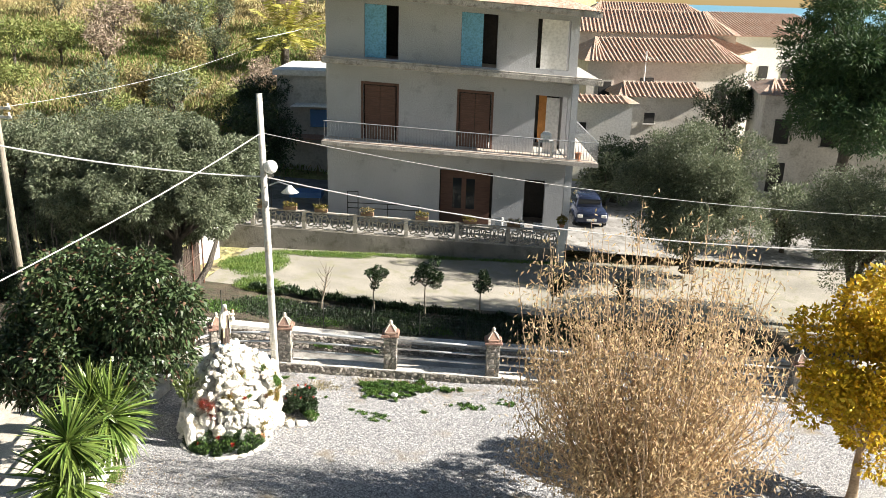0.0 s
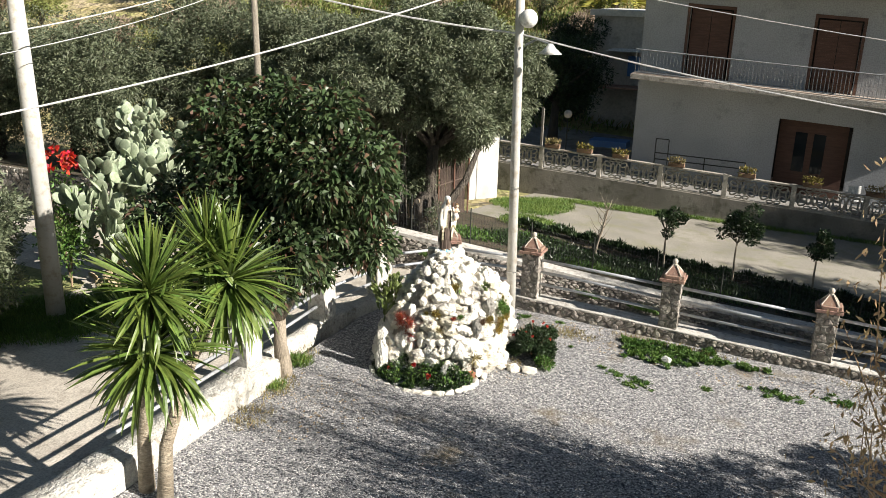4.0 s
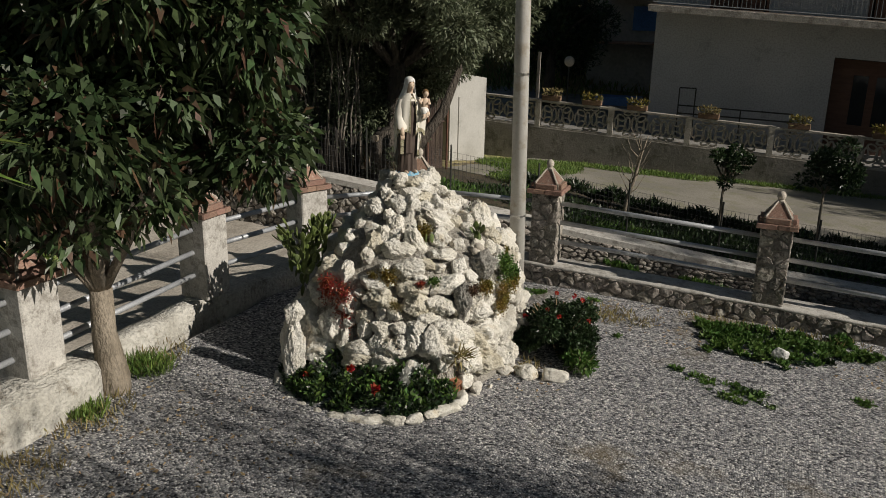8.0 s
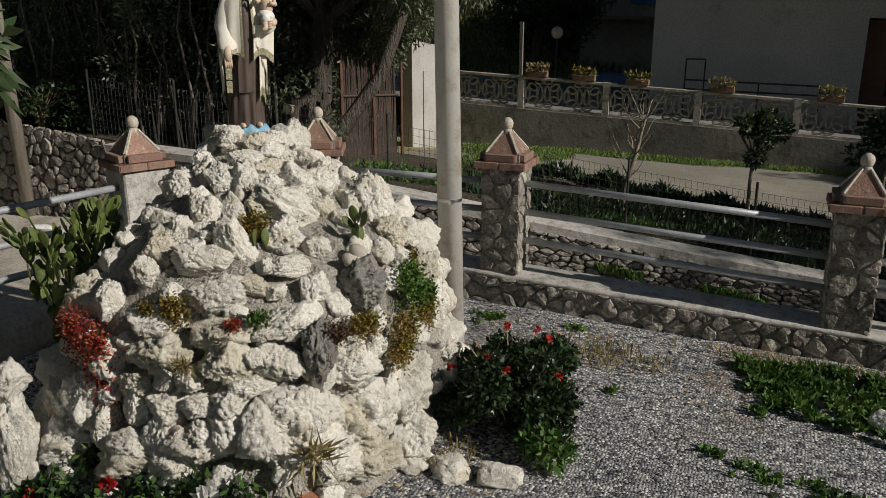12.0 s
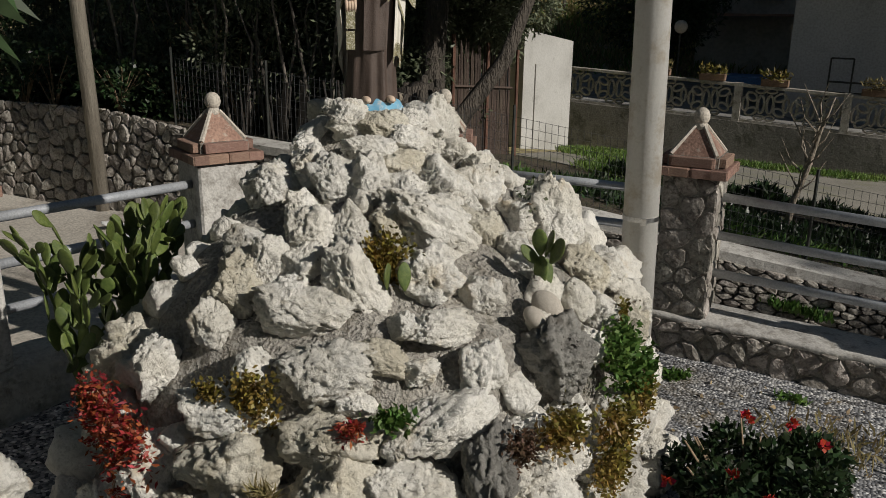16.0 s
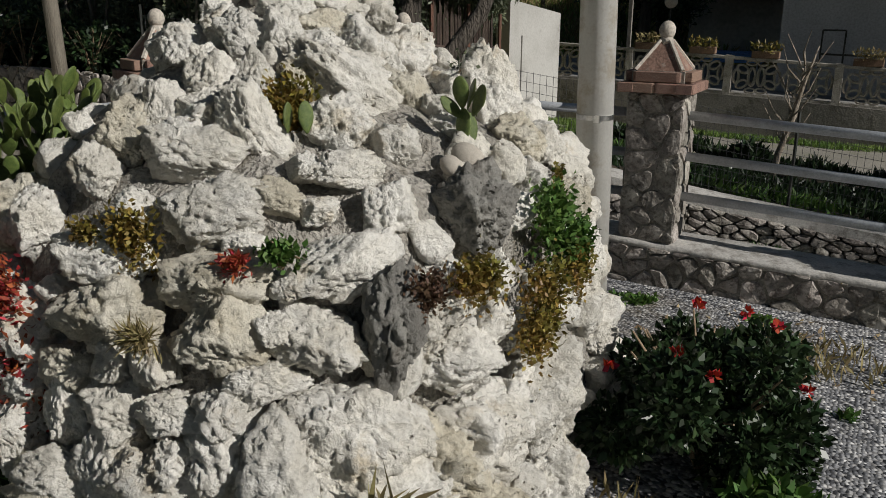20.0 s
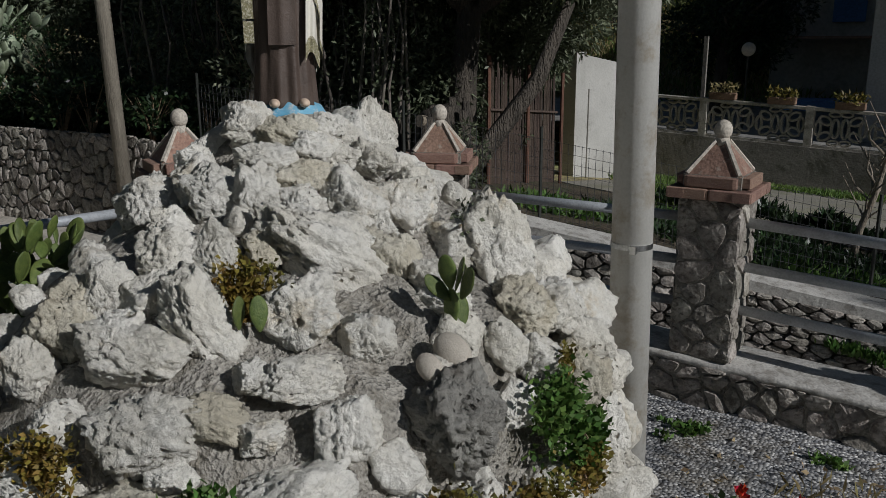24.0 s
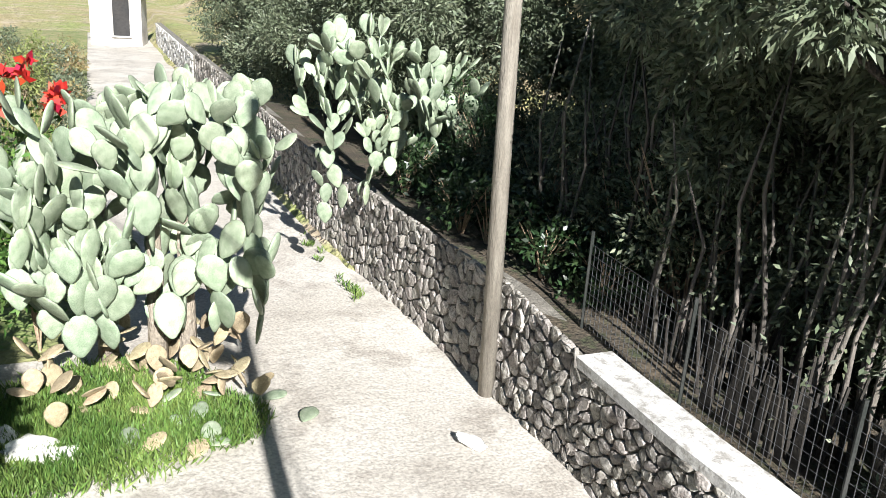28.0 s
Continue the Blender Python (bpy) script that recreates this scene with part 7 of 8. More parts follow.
rock_plant("red_rosette", "small red rosette between the rocks", -0.99, 1.31, 0.025, 90, 0.05, 0.014, M_REDSUCC, 10)
rock_plant("pale_tuft", "pale grassy tuft between the rocks", -1.18, 1.11, 0.025, 90, 0.1, 0.01, M_DRYGRASS, 11)
rock_plant("dry_aloe", "dried thin-leaved plant at the mound foot", -0.74, 0.6, 0.05, 22, 0.3, 0.024, M_DRYGRASS, 12)
rock_plant("grey_moss", "grey-green tufts near the top of the mound", 0.25, 1.72, 0.07, 160, 0.04, 0.02, M_OLIVE, 13)
rock_plant("yellow_succulent", "yellow-green sprigs beside the rounded rock", 0.05, 1.4, 0.03, 120, 0.04, 0.018, M_YELSUCC, 17, 0.05)

# ---- garden strip: citrus trees, posts, mesh ----
for i, (x, y, h, r) in enumerate(((2.0, 5.6, 1.15, 0.36), (3.8, 6.0, 1.2, 0.52), (5.8, 6.4, 1.05, 0.38), (8.5, 6.9, 0.9, 0.5), (11.2, 7.2, 0.9, 0.4))):
    z = terrace_z(x, y)
    tree("citrus_tree", "young citrus tree with dark leaves tied to a stake", "tree", (x, y, z), h, 0.028, (x + 0.05, y, z + h + r * 0.8), (r, r, r * 1.15), 1500 if r < 0.5 else 2600, 0.085, 0.045, M_DKLEAF, M_BARK2, 60 + i, k=12, clump=r * 0.4, group="young citrus trees")
bare = thing("bare_sapling", "pale pruned sapling without leaves", "tree", (0.2, 5.1, terrace_z(0.2, 5.1)))
bm = B()
add_tube(bm, [(0, 0, -0.1), (0.05, 0.02, 0.4), (0.16, 0, 0.8), (0.24, 0.05, 1.25), (0.36, 0.02, 1.7)], [0.045, 0.04, 0.034, 0.022, 0.008], 8)
part("trunk", bm, M_BARK2, bare, smooth=True)
for k in range(16):
    a, z = k * 2.4, 0.5 + 0.065 * k
    x = 0.05 + 0.17 * (z - 0.4)
    part("branch", tube([(x, 0.01, z), (x + 0.16 * math.cos(a), 0.16 * math.sin(a), z + 0.16), (x + 0.3 * math.cos(a + 0.3), 0.3 * math.sin(a + 0.3), z + 0.42)], [0.014, 0.009, 0.004], 5), M_BARK2, bare)
M_POST = surf("dark_iron_post", (0.03, 0.035, 0.03), (0.06, 0.06, 0.055), scale=5, fine=50, rough=0.7, metal=0.3, bump=0.1)
M_MESH = surf("galvanised_wire", (0.1, 0.1, 0.105), (0.15, 0.15, 0.155), scale=5, fine=50, rough=0.5, metal=0.5, bump=0)
mesh_f = thing("mesh_fence", "dark wire mesh fence on the terrace wall", "fence", (0, 0, 0))
xs = spread(-7.2, 11.5, 1.55)
for x in xs:
    y = rubble_y(x) + 0.47
    part("post", tube([(x, y, rub_top(x) - 0.2), (x, y, rub_top(x) + 0.95)], 0.018, 6), M_POST, mesh_f)
for a, b in zip(xs, xs[1:]):
    bm = B()
    n = 22
    for k in range(n):
        x = a + (b - a) * k / n
        y, z = rubble_y(x) + 0.47, rub_top(x)
        add_box(bm, (x, y, z + 0.4), (0.004, 0.004, 0.85))
    for k in range(9):
        add_tube(bm, [(a, rubble_y(a) + 0.47, rub_top(a) + 0.02 + k * 0.1), (b, rubble_y(b) + 0.47, rub_top(b) + 0.02 + k * 0.1)], 0.0025, 3, cap=False)
    part("mesh_panel", bm, M_MESH, mesh_f)

# ---- cane gate, stick fence and white wall ----
M_RUST = surf("rusty_iron", (0.12, 0.06, 0.042), (0.18, 0.09, 0.06), scale=6, fine=40, rough=0.85, bump=0.4)
gate = thing("cane_gate", "reddish-brown cane gate in a rusty frame", "gate", (0, 0, 0))
gz = terrace_z(-4.4, 6) - 0.05
cane = bpy.data.meshes.new("cane")
b_ = tube([(0, 0, 0), (0, 0, 0.85), (0, 0, 1.7)], [0.019, 0.017, 0.014], 6)
b_.to_mesh(cane)
b_.free()
cane.materials.append(M_WOOD)
for i in range(62):
    t = i / 61
    ob = link("cane", cane, gate)
    ob.matrix_basis = Matrix.Translation((-4.4 - 0.1 * t, 4.7 + 2.3 * t, terrace_z(-4.4, 4.7 + 2.3 * t) - 0.05)) @ Matrix.Rotation(rngm.uniform(-0.03, 0.03), 4, "X") @ Matrix.Diagonal((1, 1, rngm.uniform(0.9, 1.06), 1))
for y in (4.7, 5.85, 7.0):
    part("frame_post", tube([(-4.38, y, terrace_z(-4.4, y) - 0.2), (-4.38, y, terrace_z(-4.4, y) + 1.75)], 0.03, 6), M_RUST, gate, "rust-red iron post")
part("frame_rail", tube([(-4.36, 4.7, gz + 1.25), (-4.46, 7.0, gz + 1.05)], 0.022, 5), M_WOOD, gate)
M_STICK = surf("dark_weathered_sticks", (0.025, 0.021, 0.017), (0.045, 0.038, 0.03), scale=5, fine=40, bump=0.4)
stick_me = cane.copy()
stick_me.materials[0] = M_STICK
sticks = thing("stick_fence", "irregular fence of dark sticks and slats under the olives", "fence", (0, 0, 0))
for i in range(34):
    x = rngm.uniform(-6.6, -4.5)
    y = rubble_y(x) + rngm.uniform(0.9, 1.5)
    ob = link("stick", stick_me, sticks)
    s = rngm.uniform(0.3, 0.62)
    ob.matrix_basis = Matrix.Translation((x, y, terrace_z(x, y) - 0.05)) @ Matrix.Rotation(rngm.uniform(-0.16, 0.16), 4, "X") @ Matrix.Rotation(rngm.uniform(-0.16, 0.16), 4, "Y") @ Matrix.Diagonal((1.0, 1.0, s, 1))
slat = bpy.data.meshes.new("slat")
b_ = box((0, 0, 0.5), (0.08, 0.02, 1.0), bevel=0.004)
b_.to_mesh(slat)
b_.free()
slat.materials.append(M_STICK)
for i in range(9):
    x = -5.7 + i * 0.13
    ob = link("slat", slat, sticks)
    ob.matrix_basis = Matrix.Translation((x, rubble_y(x) + 0.75, terrace_z(x, 2.6) - 0.1)) @ Matrix.Rotation(rngm.uniform(-0.2, 0.2), 4, "Y") @ Matrix.Diagonal((1, 1, rngm.uniform(0.6, 1.0), 1))
ww = thing("white_garden_wall", "white plastered garden wall with a raised panel", "wall", kind="structure")
a, b = Vector((-5.7, 10.3, 0)), Vector((-5.3, 12.0, 0))
L = (b - a).length
ang = math.atan2(b.y - a.y, b.x - a.x)
mid = (a + b) / 2
d = (b - a).normalized()
n_ = Vector((d.y, -d.x, 0))


def sloped(bm, za, zb):
    """Let a wall's top fall from za at its post to zb at its far end."""
    for v in bm.verts:
        if v.co.z > 0:
            v.co.z = za + (zb - za) * max(0.0, min(1.0, (Vector((v.co.x, v.co.y, 0)) - a).dot(d) / L))
    return bm


part("wall_body", sloped(box((mid.x, mid.y, 0.2), (L, 0.24, 2.2), ang), 2.16, 1.9), M_PLASTER, ww)
part("end_post", box((a.x, a.y, 0.68), (0.3, 0.34, 3.02), ang), M_PLASTER, ww)
q = mid + n_ * 0.135 + d * 0.05
part("wall_panel", sloped(box((q.x, q.y, 0.05), (L - 0.55, 0.03, 1.3), ang), 1.5, 1.28), M_PLASTER, ww, "raised plaster panel")

# old hollow olive stump in front
stump = thing("olive_stump", "grey hollow stump of an old olive", "stump", (-3.95, 2.95, terrace_z(-3.95, 2.95)))
def gnarled(pts, radii, sides, name):
    bm = tube(pts, radii, sides)
    for v in bm.verts:
        v.co += Vector(noise.noise_vector(v.co * 5)) * 0.06
    part(name, bm, M_BARK, stump, smooth=True)


gnarled([(0, 0, -0.2), (0, 0, 0.2), (-0.05, 0.02, 0.7), (-0.08, 0, 1.0)], [0.42, 0.3, 0.26, 0.22], 16, "trunk")
for k in range(7):
    a_ = k * 0.9
    gnarled([(0.15 * math.cos(a_), 0.15 * math.sin(a_), 0.1), (0.3 * math.cos(a_), 0.3 * math.sin(a_), 0.6), (0.26 * math.cos(a_), 0.26 * math.sin(a_), 1.0 + 0.1 * math.sin(k))], [0.12, 0.09, 0.04], 7, "rib")
gnarled([(0.1, 0.2, 0.1), (0.35, 0.5, 0.6), (0.75, 0.9, 1.3), (1.0, 1.2, 2.2)], [0.12, 0.1, 0.085, 0.06], 8, "limb")
cut = part("sawn_end", tube([(-0.1, -0.2, 0.85), (-0.12, -0.33, 0.88)], [0.075, 0.07], 12), M_BARK2, stump, "pale sawn branch end")

bush("olive_suckers", "leafy grey-green shoots round the old stump", (-3.75, 2.85), (0.4, 0.35, 0.45), 2600, 0.07, 0.022, M_OLIVE, 77, (), terrace_z(-3.75, 2.85))
# understory of the grove
rngu = random.Random(41)
for i in range(40):
    x = -5.0 - i * 0.34 + rngu.uniform(-0.2, 0.2)
    y = rubble_y(x) + rngu.uniform(1.7, 5.0)
    r = rngu.uniform(0.6, 1.05)
    bush("undergrowth_bush", "tangled undergrowth beneath the olives", (x, y), (r, r, r * 1.2), 2600, 0.09, 0.035, M_OLIVE if i % 3 else M_DKLEAF, 100 + i, (), terrace_z(x, y))
for x, y, r in ((-9.3, -7.2, 0.8), (-10.6, -5.8, 0.9), (-8.9, -8.8, 0.8)):
    bush("roadside_bush", "grey-green shrub beside the cement pole", (x, y), (r, r, r), 1600, 0.09, 0.03, M_OLIVE, int(-x * 7), (), -0.12)
bush("red_flower_bush", "shrub with clusters of vivid red flowers", (-10.44, -3.08), (0.42, 0.42, 1.6), 2400, 0.12, 0.05, M_WEED, 71, [(M_RED, "vivid red flower head", 11, 0.13)], -0.12, 0.75)

for i in range(22):
    x = -13.2 + i * 0.26 + rngu.uniform(-0.15, 0.15)
    y = rubble_y(x) + rngu.uniform(0.6, 1.7)
    r = rngu.uniform(0.32, 0.6)
    bush("undergrowth_bush", "dark evergreen undergrowth behind the dry stone wall", (x, y), (r, r, r * 0.9), 900, 0.1, 0.045, M_DKLEAF, 400 + i, (), terrace_z(x, y))

M_SAPLING = surf("pale_sapling_bark", (0.11, 0.095, 0.08), (0.19, 0.165, 0.14), scale=4, fine=30, stretch=(3, 3, 0.8), bump=0.5, vary=0.35)
STEMS = []
for k in range(5):
    b_ = tube([(0, 0, 0), (0.06 * math.sin(k * 2), 0.05, 0.9), (0.1 * math.cos(k * 3), -0.04, 1.9), (0.16 * math.sin(k * 5), 0.1, 3.0)], [0.03, 0.025, 0.018, 0.007], 6)
    me = bpy.data.meshes.new("stem")
    b_.to_mesh(me)
    b_.free()
    me.shade_smooth()
    me.materials.append(M_SAPLING)
    STEMS.append(me)
thicket = thing("sapling_thicket", "thicket of thin upright saplings behind the mesh fence", "saplings", (0, 0, 0))
P, D = [], []
rgt = np.random.default_rng(52)
for i in range(110):
    x = rngu.uniform(-9.6, -4.6)
    y = rubble_y(x) + rngu.uniform(1.1, 3.6)
    ob = link("stem", STEMS[i % 5], thicket)
    h = rngu.uniform(0.6, 1.15)
    ob.matrix_basis = Matrix.Translation((x, y, terrace_z(x, y) - 0.05)) @ Matrix.Rotation(rngu.uniform(0, 6.28), 4, "Z") @ Matrix.Rotation(rngu.uniform(-0.1, 0.1), 4, "X") @ Matrix.Diagonal((1, 1, h, 1))
    for k in range(70):
        t = rngu.uniform(0.2, 1.0)
        P.append((x + rngu.gauss(0, 0.2), y + rngu.gauss(0, 0.2), terrace_z(x, y) + 3.0 * h * t))
leaf_mesh("sapling_leaves", np.array(P), unit(rgt, len(P)) + np.array([0, 0, 0.3]), 0.09, 0.035, M_OLIVE, thicket, "sparse small grey-green leaves", rgt)

# ---- street furniture, yard things ----
M_TROUGH = surf("weathered_planter", (0.16, 0.1, 0.065), (0.24, 0.15, 0.1), scale=5, fine=40, bump=0.3)
for i, x in enumerate((-3.9, -2.6, -1.2, 0.9, 3.4, 5.6, 7.6)):
    zb = 0.875 - 0.05 * x
    fb = thing("flower_box", "terracotta flower box with trailing green plants", "flower box", (x, 14.6, zb), group="flower boxes on the balustrade")
    part("trough", box((0, 0, 0.08), (0.6, 0.19, 0.16), bevel=0.015), M_TROUGH, fb)
    rg = np.random.default_rng(i)
    P = rg.uniform(-1, 1, (160, 3)) * np.array([0.3, 0.12, 0.12]) + np.array([0, 0, 0.22])
    leaf_mesh("foliage", P, unit(rg, 160) + np.array([0, 0, 0.5]), 0.12, 0.04, M_YELSUCC if i % 3 else M_DRYGRASS, fb, "", rg)
pot = thing("pot_plant", "round yellow-green plant on the end pillar", "plant", (9.8, 14.6, 0.56))
rg = np.random.default_rng(3)
part("pot", tube([(0, 0, 0), (0, 0, 0.18)], [0.1, 0.14], 12), M_TERRA, pot)
leaf_mesh("foliage", unit(rg, 400) * 0.2 + np.array([0, 0, 0.32]), unit(rg, 400), 0.1, 0.05, M_YELSUCC, pot, "", rg)
gl = thing("globe_lamp", "garden lamp with a clear round globe on a thin post", "lamp", (-3.85, 16.4, 0.17))
part("post", tube([(0, 0, 0), (0, 0, 1.85)], 0.025, 8), M_POST, gl)
bm = B()
bmesh.ops.create_uvsphere(bm, u_segments=16, v_segments=12, radius=0.17, matrix=Matrix.Translation((0, 0, 2.02)))
part("globe", bm, M_BALL, gl, "pale round glass globe", smooth=True)
gp = thing("gate_post", "slim pale post beside the yard gate", "post", (-4.6, 15.4, 0.2))
part("shaft", box((0, 0, 1.15), (0.09, 0.09, 2.3)), M_PLINTH, gp)


def chair(at, rz, label):
    c = thing("garden_chair", label, "chair", at, rz, "garden chairs by the house")
    part("seat", box((0, 0, 0.42), (0.45, 0.45, 0.03), bevel=0.01), M_PLASTIC, c)
    part("backrest", box((0, 0.21, 0.68), (0.45, 0.03, 0.42), bevel=0.01), M_PLASTIC, c)
    for sx in (-1, 1):
        for sy in (-1, 1):
            part("leg", tube([(sx * 0.2, sy * 0.2, 0), (sx * 0.19, sy * 0.19, 0.42)], 0.016, 6), M_PLASTIC, c)
    return c


chair((7.1, 15.9, -0.375), 20, "white plastic garden chair by the door")
chair((7.9, 15.8, -0.415), -30, "white plastic garden chair beside the column")
chair((8.9, 15.9, -0.465), 160, "white plastic garden chair in the porch")
tb = thing("blue_table", "blue covered table in the shaded yard", "table", (-2.6, 19.0, 0.11))
part("tabletop", box((0, 0, 0.74), (1.6, 0.9, 0.05), bevel=0.01), M_BLUEP, tb)
part("cloth", box((0, 0, 0.6), (1.62, 0.92, 0.24), taper=0.98), M_BLUEP, tb)
for sx in (-1, 1):
    for sy in (-1, 1):
        part("leg", box((sx * 0.7, sy * 0.35, 0.24), (0.05, 0.05, 0.48)), M_IRON, tb)
br = thing("iron_bench", "dark iron bench frame against the house wall", "bench", (0.0, 16.3, -0.06))
part("seat_rail", tube([(-0.2, 0, 1.05), (3.2, 0, 0.98)], 0.025, 6), M_POST, br)
part("seat_rail", tube([(-0.2, 0, 0.8), (3.2, 0, 0.74)], 0.025, 6), M_POST, br)
for x in (-0.2, 0.3, 1.7, 3.2):
    part("leg", tube([(x, 0, 0), (x, 0, 1.6 if x < 0.5 else 1.0)], 0.022, 6), M_POST, br)
part("seat_rail", tube([(-0.2, 0, 1.6), (0.3, 0, 1.6)], 0.022, 6), M_POST, br)


def car(at, rz):
    c = thing("car", "dark blue small car parked beside the house", "car", at, rz)
    bm = B()
    add_box(bm, (0, 0, 0.58), (1.65, 3.7, 0.62), bevel=0.12)
    part("body", bm, M_CAR, c, smooth=True)
    bm = B()
    add_box(bm, (0, 0.15, 1.12), (1.45, 2.1, 0.56), taper=0.75, bevel=0.06)
    cab = part("cabin", bm, M_CAR, c, smooth=True)
    part("windscreen", box((0, -0.8, 1.1), (1.15, 0.03, 0.38)), M_GLASS, cab)
    part("rear_window", box((0, 1.1, 1.1), (1.15, 0.03, 0.38)), M_GLASS, cab)
    for s in (-1, 1):
        part("headlight", box((s * 0.6, -1.84, 0.66), (0.28, 0.06, 0.16), bevel=0.02), M_PLASTIC, c)
        part("side_window", box((s * 0.66, 0.15, 1.12), (0.03, 1.5, 0.34)), M_GLASS, cab)
        for y in (-1.15, 1.15):
            w = part("wheel", tube([(s * 0.68, y, 0.3), (s * 0.84, y, 0.3)], 0.3, 16), M_RUBBER, c)
            part("rim", tube([(s * 0.8, y, 0.3), (s * 0.85, y, 0.3)], 0.18, 12), M_STEEL, w)
    part("number_plate", box((0, -1.86, 0.45), (0.5, 0.02, 0.11)), M_PLASTIC, c)
    return c


car((11.9, 20.5, -0.62), 0)
bag = new("plastic_bag", ROCKS[2].copy())
bag.data.materials[0] = M_PAPER
bag.matrix_basis = Matrix.LocRotScale((3.2, -1.38, 0.15), Euler((0.3, 0.4, 0.2)), (0.16, 0.1, 0.14))
for x, y, s in ((-8.05, -3.05, 0.42), (-7.85, -3.6, 0.3), (-8.35, -3.3, 0.26), (-7.9, -2.75, 0.22)):
    ob = new("loose_rock", ROCKS[int(-y * 10) % 12])
    ob.matrix_basis = Matrix.LocRotScale((x, y, -0.08), Euler((0.2, 0.1, x * 3)), (s * 1.2, s, s * 0.6))
    tagged(ob, "pale rock half sunk in the roadside grass", "rock", "rocks in the roadside grass")
tagged(bag, "crumpled white plastic bag on the weeds", "litter")
pap = new("paper_scrap", ROCKS[4].copy())
pap.data.materials[0] = M_PAPER
pap.matrix_basis = Matrix.LocRotScale((-7.15, 0.95, -0.1), Euler((0, 0.1, 0.5)), (0.34, 0.18, 0.07))
tagged(pap, "crumpled white scrap lying on the road", "litter")
potb = thing("clay_pot", "small clay pot at the mound foot", "pot", (0.17, -3.86, 0.17))
part("pot", tube([(0, 0, 0), (0, 0, 0.12), (0, 0, 0.15)], [0.05, 0.075, 0.08], 12), M_TERRA, potb)
# balcony plants and things
bt = thing("balcony_table", "white covered table on the balcony", "table", (9.0, 16.1, Z1 + 0.095 + house_drop(9.0)))
part("tabletop", box((0, 0, 0.72), (0.7, 0.5, 0.05)), M_PLASTIC, bt)
part("cover", box((0, 0, 0.95), (0.5, 0.4, 0.4), bevel=0.12), M_PLASTIC, bt)
for s in (-1, 1):
    part("leg", box((s * 0.3, 0, 0.35), (0.05, 0.4, 0.7)), M_PLASTIC, bt)
bp_ = thing("balcony_pot", "terracotta pot on the balcony floor", "pot", (10.5, 15.9, Z1 + 0.095 + house_drop(10.5)))
part("pot", tube([(0, 0, 0), (0, 0, 0.35)], [0.12, 0.17], 12), M_TERRA, bp_)
ann = thing("annex", "low annex with awnings beside the house", "building", (-3.6, 27, -0.1))
part("wall", box((0, 2, 3.0), (3.6, 6, 6.0)), M_VILLAGE, ann)
part("roof", box((0, 2, 6.15), (4.0, 6.4, 0.3)), M_VILLAGEW, ann)
part("awning", box((0.3, -1.4, 4.4), (2.4, 1.2, 0.1), taper=0.8), M_PLASTIC, ann, "white fabric awning")
part("awning", box((0.3, -1.6, 2.6), (2.8, 1.6, 0.08)), M_BRICK, ann, "brown porch roof")
part("blue_cloth", box((0.6, -1.1, 3.6), (1.0, 0.05, 1.0)), M_BLUEP, ann, "blue cloth hanging from a balcony")


# ---- village ----
def village_house(at, size, roof_h, wall_mat, label, windows, rz=0, hip=0.15):
    w, d, h = size
    t = thing("village_house", label, "house", at, rz, "houses of the village")
    part("wall", box((0, 0, h / 2 - 1), (w, d, h + 2)), wall_mat, t)
    bm = B()
    vs = [bm.verts.new(v) for v in ((-w / 2 - 0.4, -d / 2 - 0.4, h), (w / 2 + 0.4, -d / 2 - 0.4, h), (w / 2 + 0.4, d / 2 + 0.4, h), (-w / 2 - 0.4, d / 2 + 0.4, h), (-w / 2 - 0.4 + hip * w, 0, h + roof_h), (w / 2 + 0.4 - hip * w, 0, h + roof_h))]
    for f in ((0, 1, 5, 4), (2, 3, 4, 5), (3, 0, 4), (1, 2, 5), (0, 3, 2, 1)):
        bm.faces.new([vs[i] for i in f])
    roof = part("roof", bm, M_ROOF, t)
    for k in range(int(w / 0.36)):
        x = -w / 2 + 0.2 + k * 0.36
        x2 = max(-w / 2 - 0.4 + hip * w, min(w / 2 + 0.4 - hip * w, x))
        part("roof_tile", tube([(x, -d / 2 - 0.42, h + 0.03), (x2, -0.1, h + roof_h + 0.03)], 0.075, 5), M_ROOF, roof)
    for x, z, ww_, hh in windows:
        win = part("window", box((x, -d / 2 - 0.01, z), (ww_, 0.1, hh)), M_DARK, t)
        part("sill", box((x, -d / 2 - 0.08, z - hh / 2 - 0.05), (ww_ + 0.2, 0.2, 0.08)), M_COPING, win)
    return t


village_house((21.4, 49, -2.0), (13.0, 8, 7.9), 1.6, M_VILLAGE, "grey village house with a tiled roof", [(-1.6, 5.9, 1.1, 1.5), (1.9, 5.6, 1.1, 1.5), (4.6, 5.4, 1.0, 1.4), (-5, 5.6, 1, 1.4)], 6)
village_house((22.5, 60, -2.5), (16, 10, 10.2), 1.9, M_VILLAGE, "old stone village house with a broad tiled roof", [(-3, 8.6, 0.9, 0.9), (3, 7, 1, 1.2)], -4)
village_house((33, 66, -3), (12, 9, 10.4), 1.3, M_VILLAGEW, "white village house near the sea", [(-3, 7, 1, 1.2), (2, 7, 1, 1.2), (4.5, 7, 1, 1.2)], 10)
village_house((40, 80, -4), (14, 9, 12.2), 1.2, M_VILLAGEW, "white village house with low roof", [(-3, 7.5, 1, 1.2), (2, 7.5, 1, 1.2)], 4)
village_house((29, 88, -4), (14, 9, 13.0), 1.2, M_VILLAGEW, "pale village house in the distance", [(-3, 9.5, 1, 1.2), (2, 9.5, 1, 1.2)], -6)
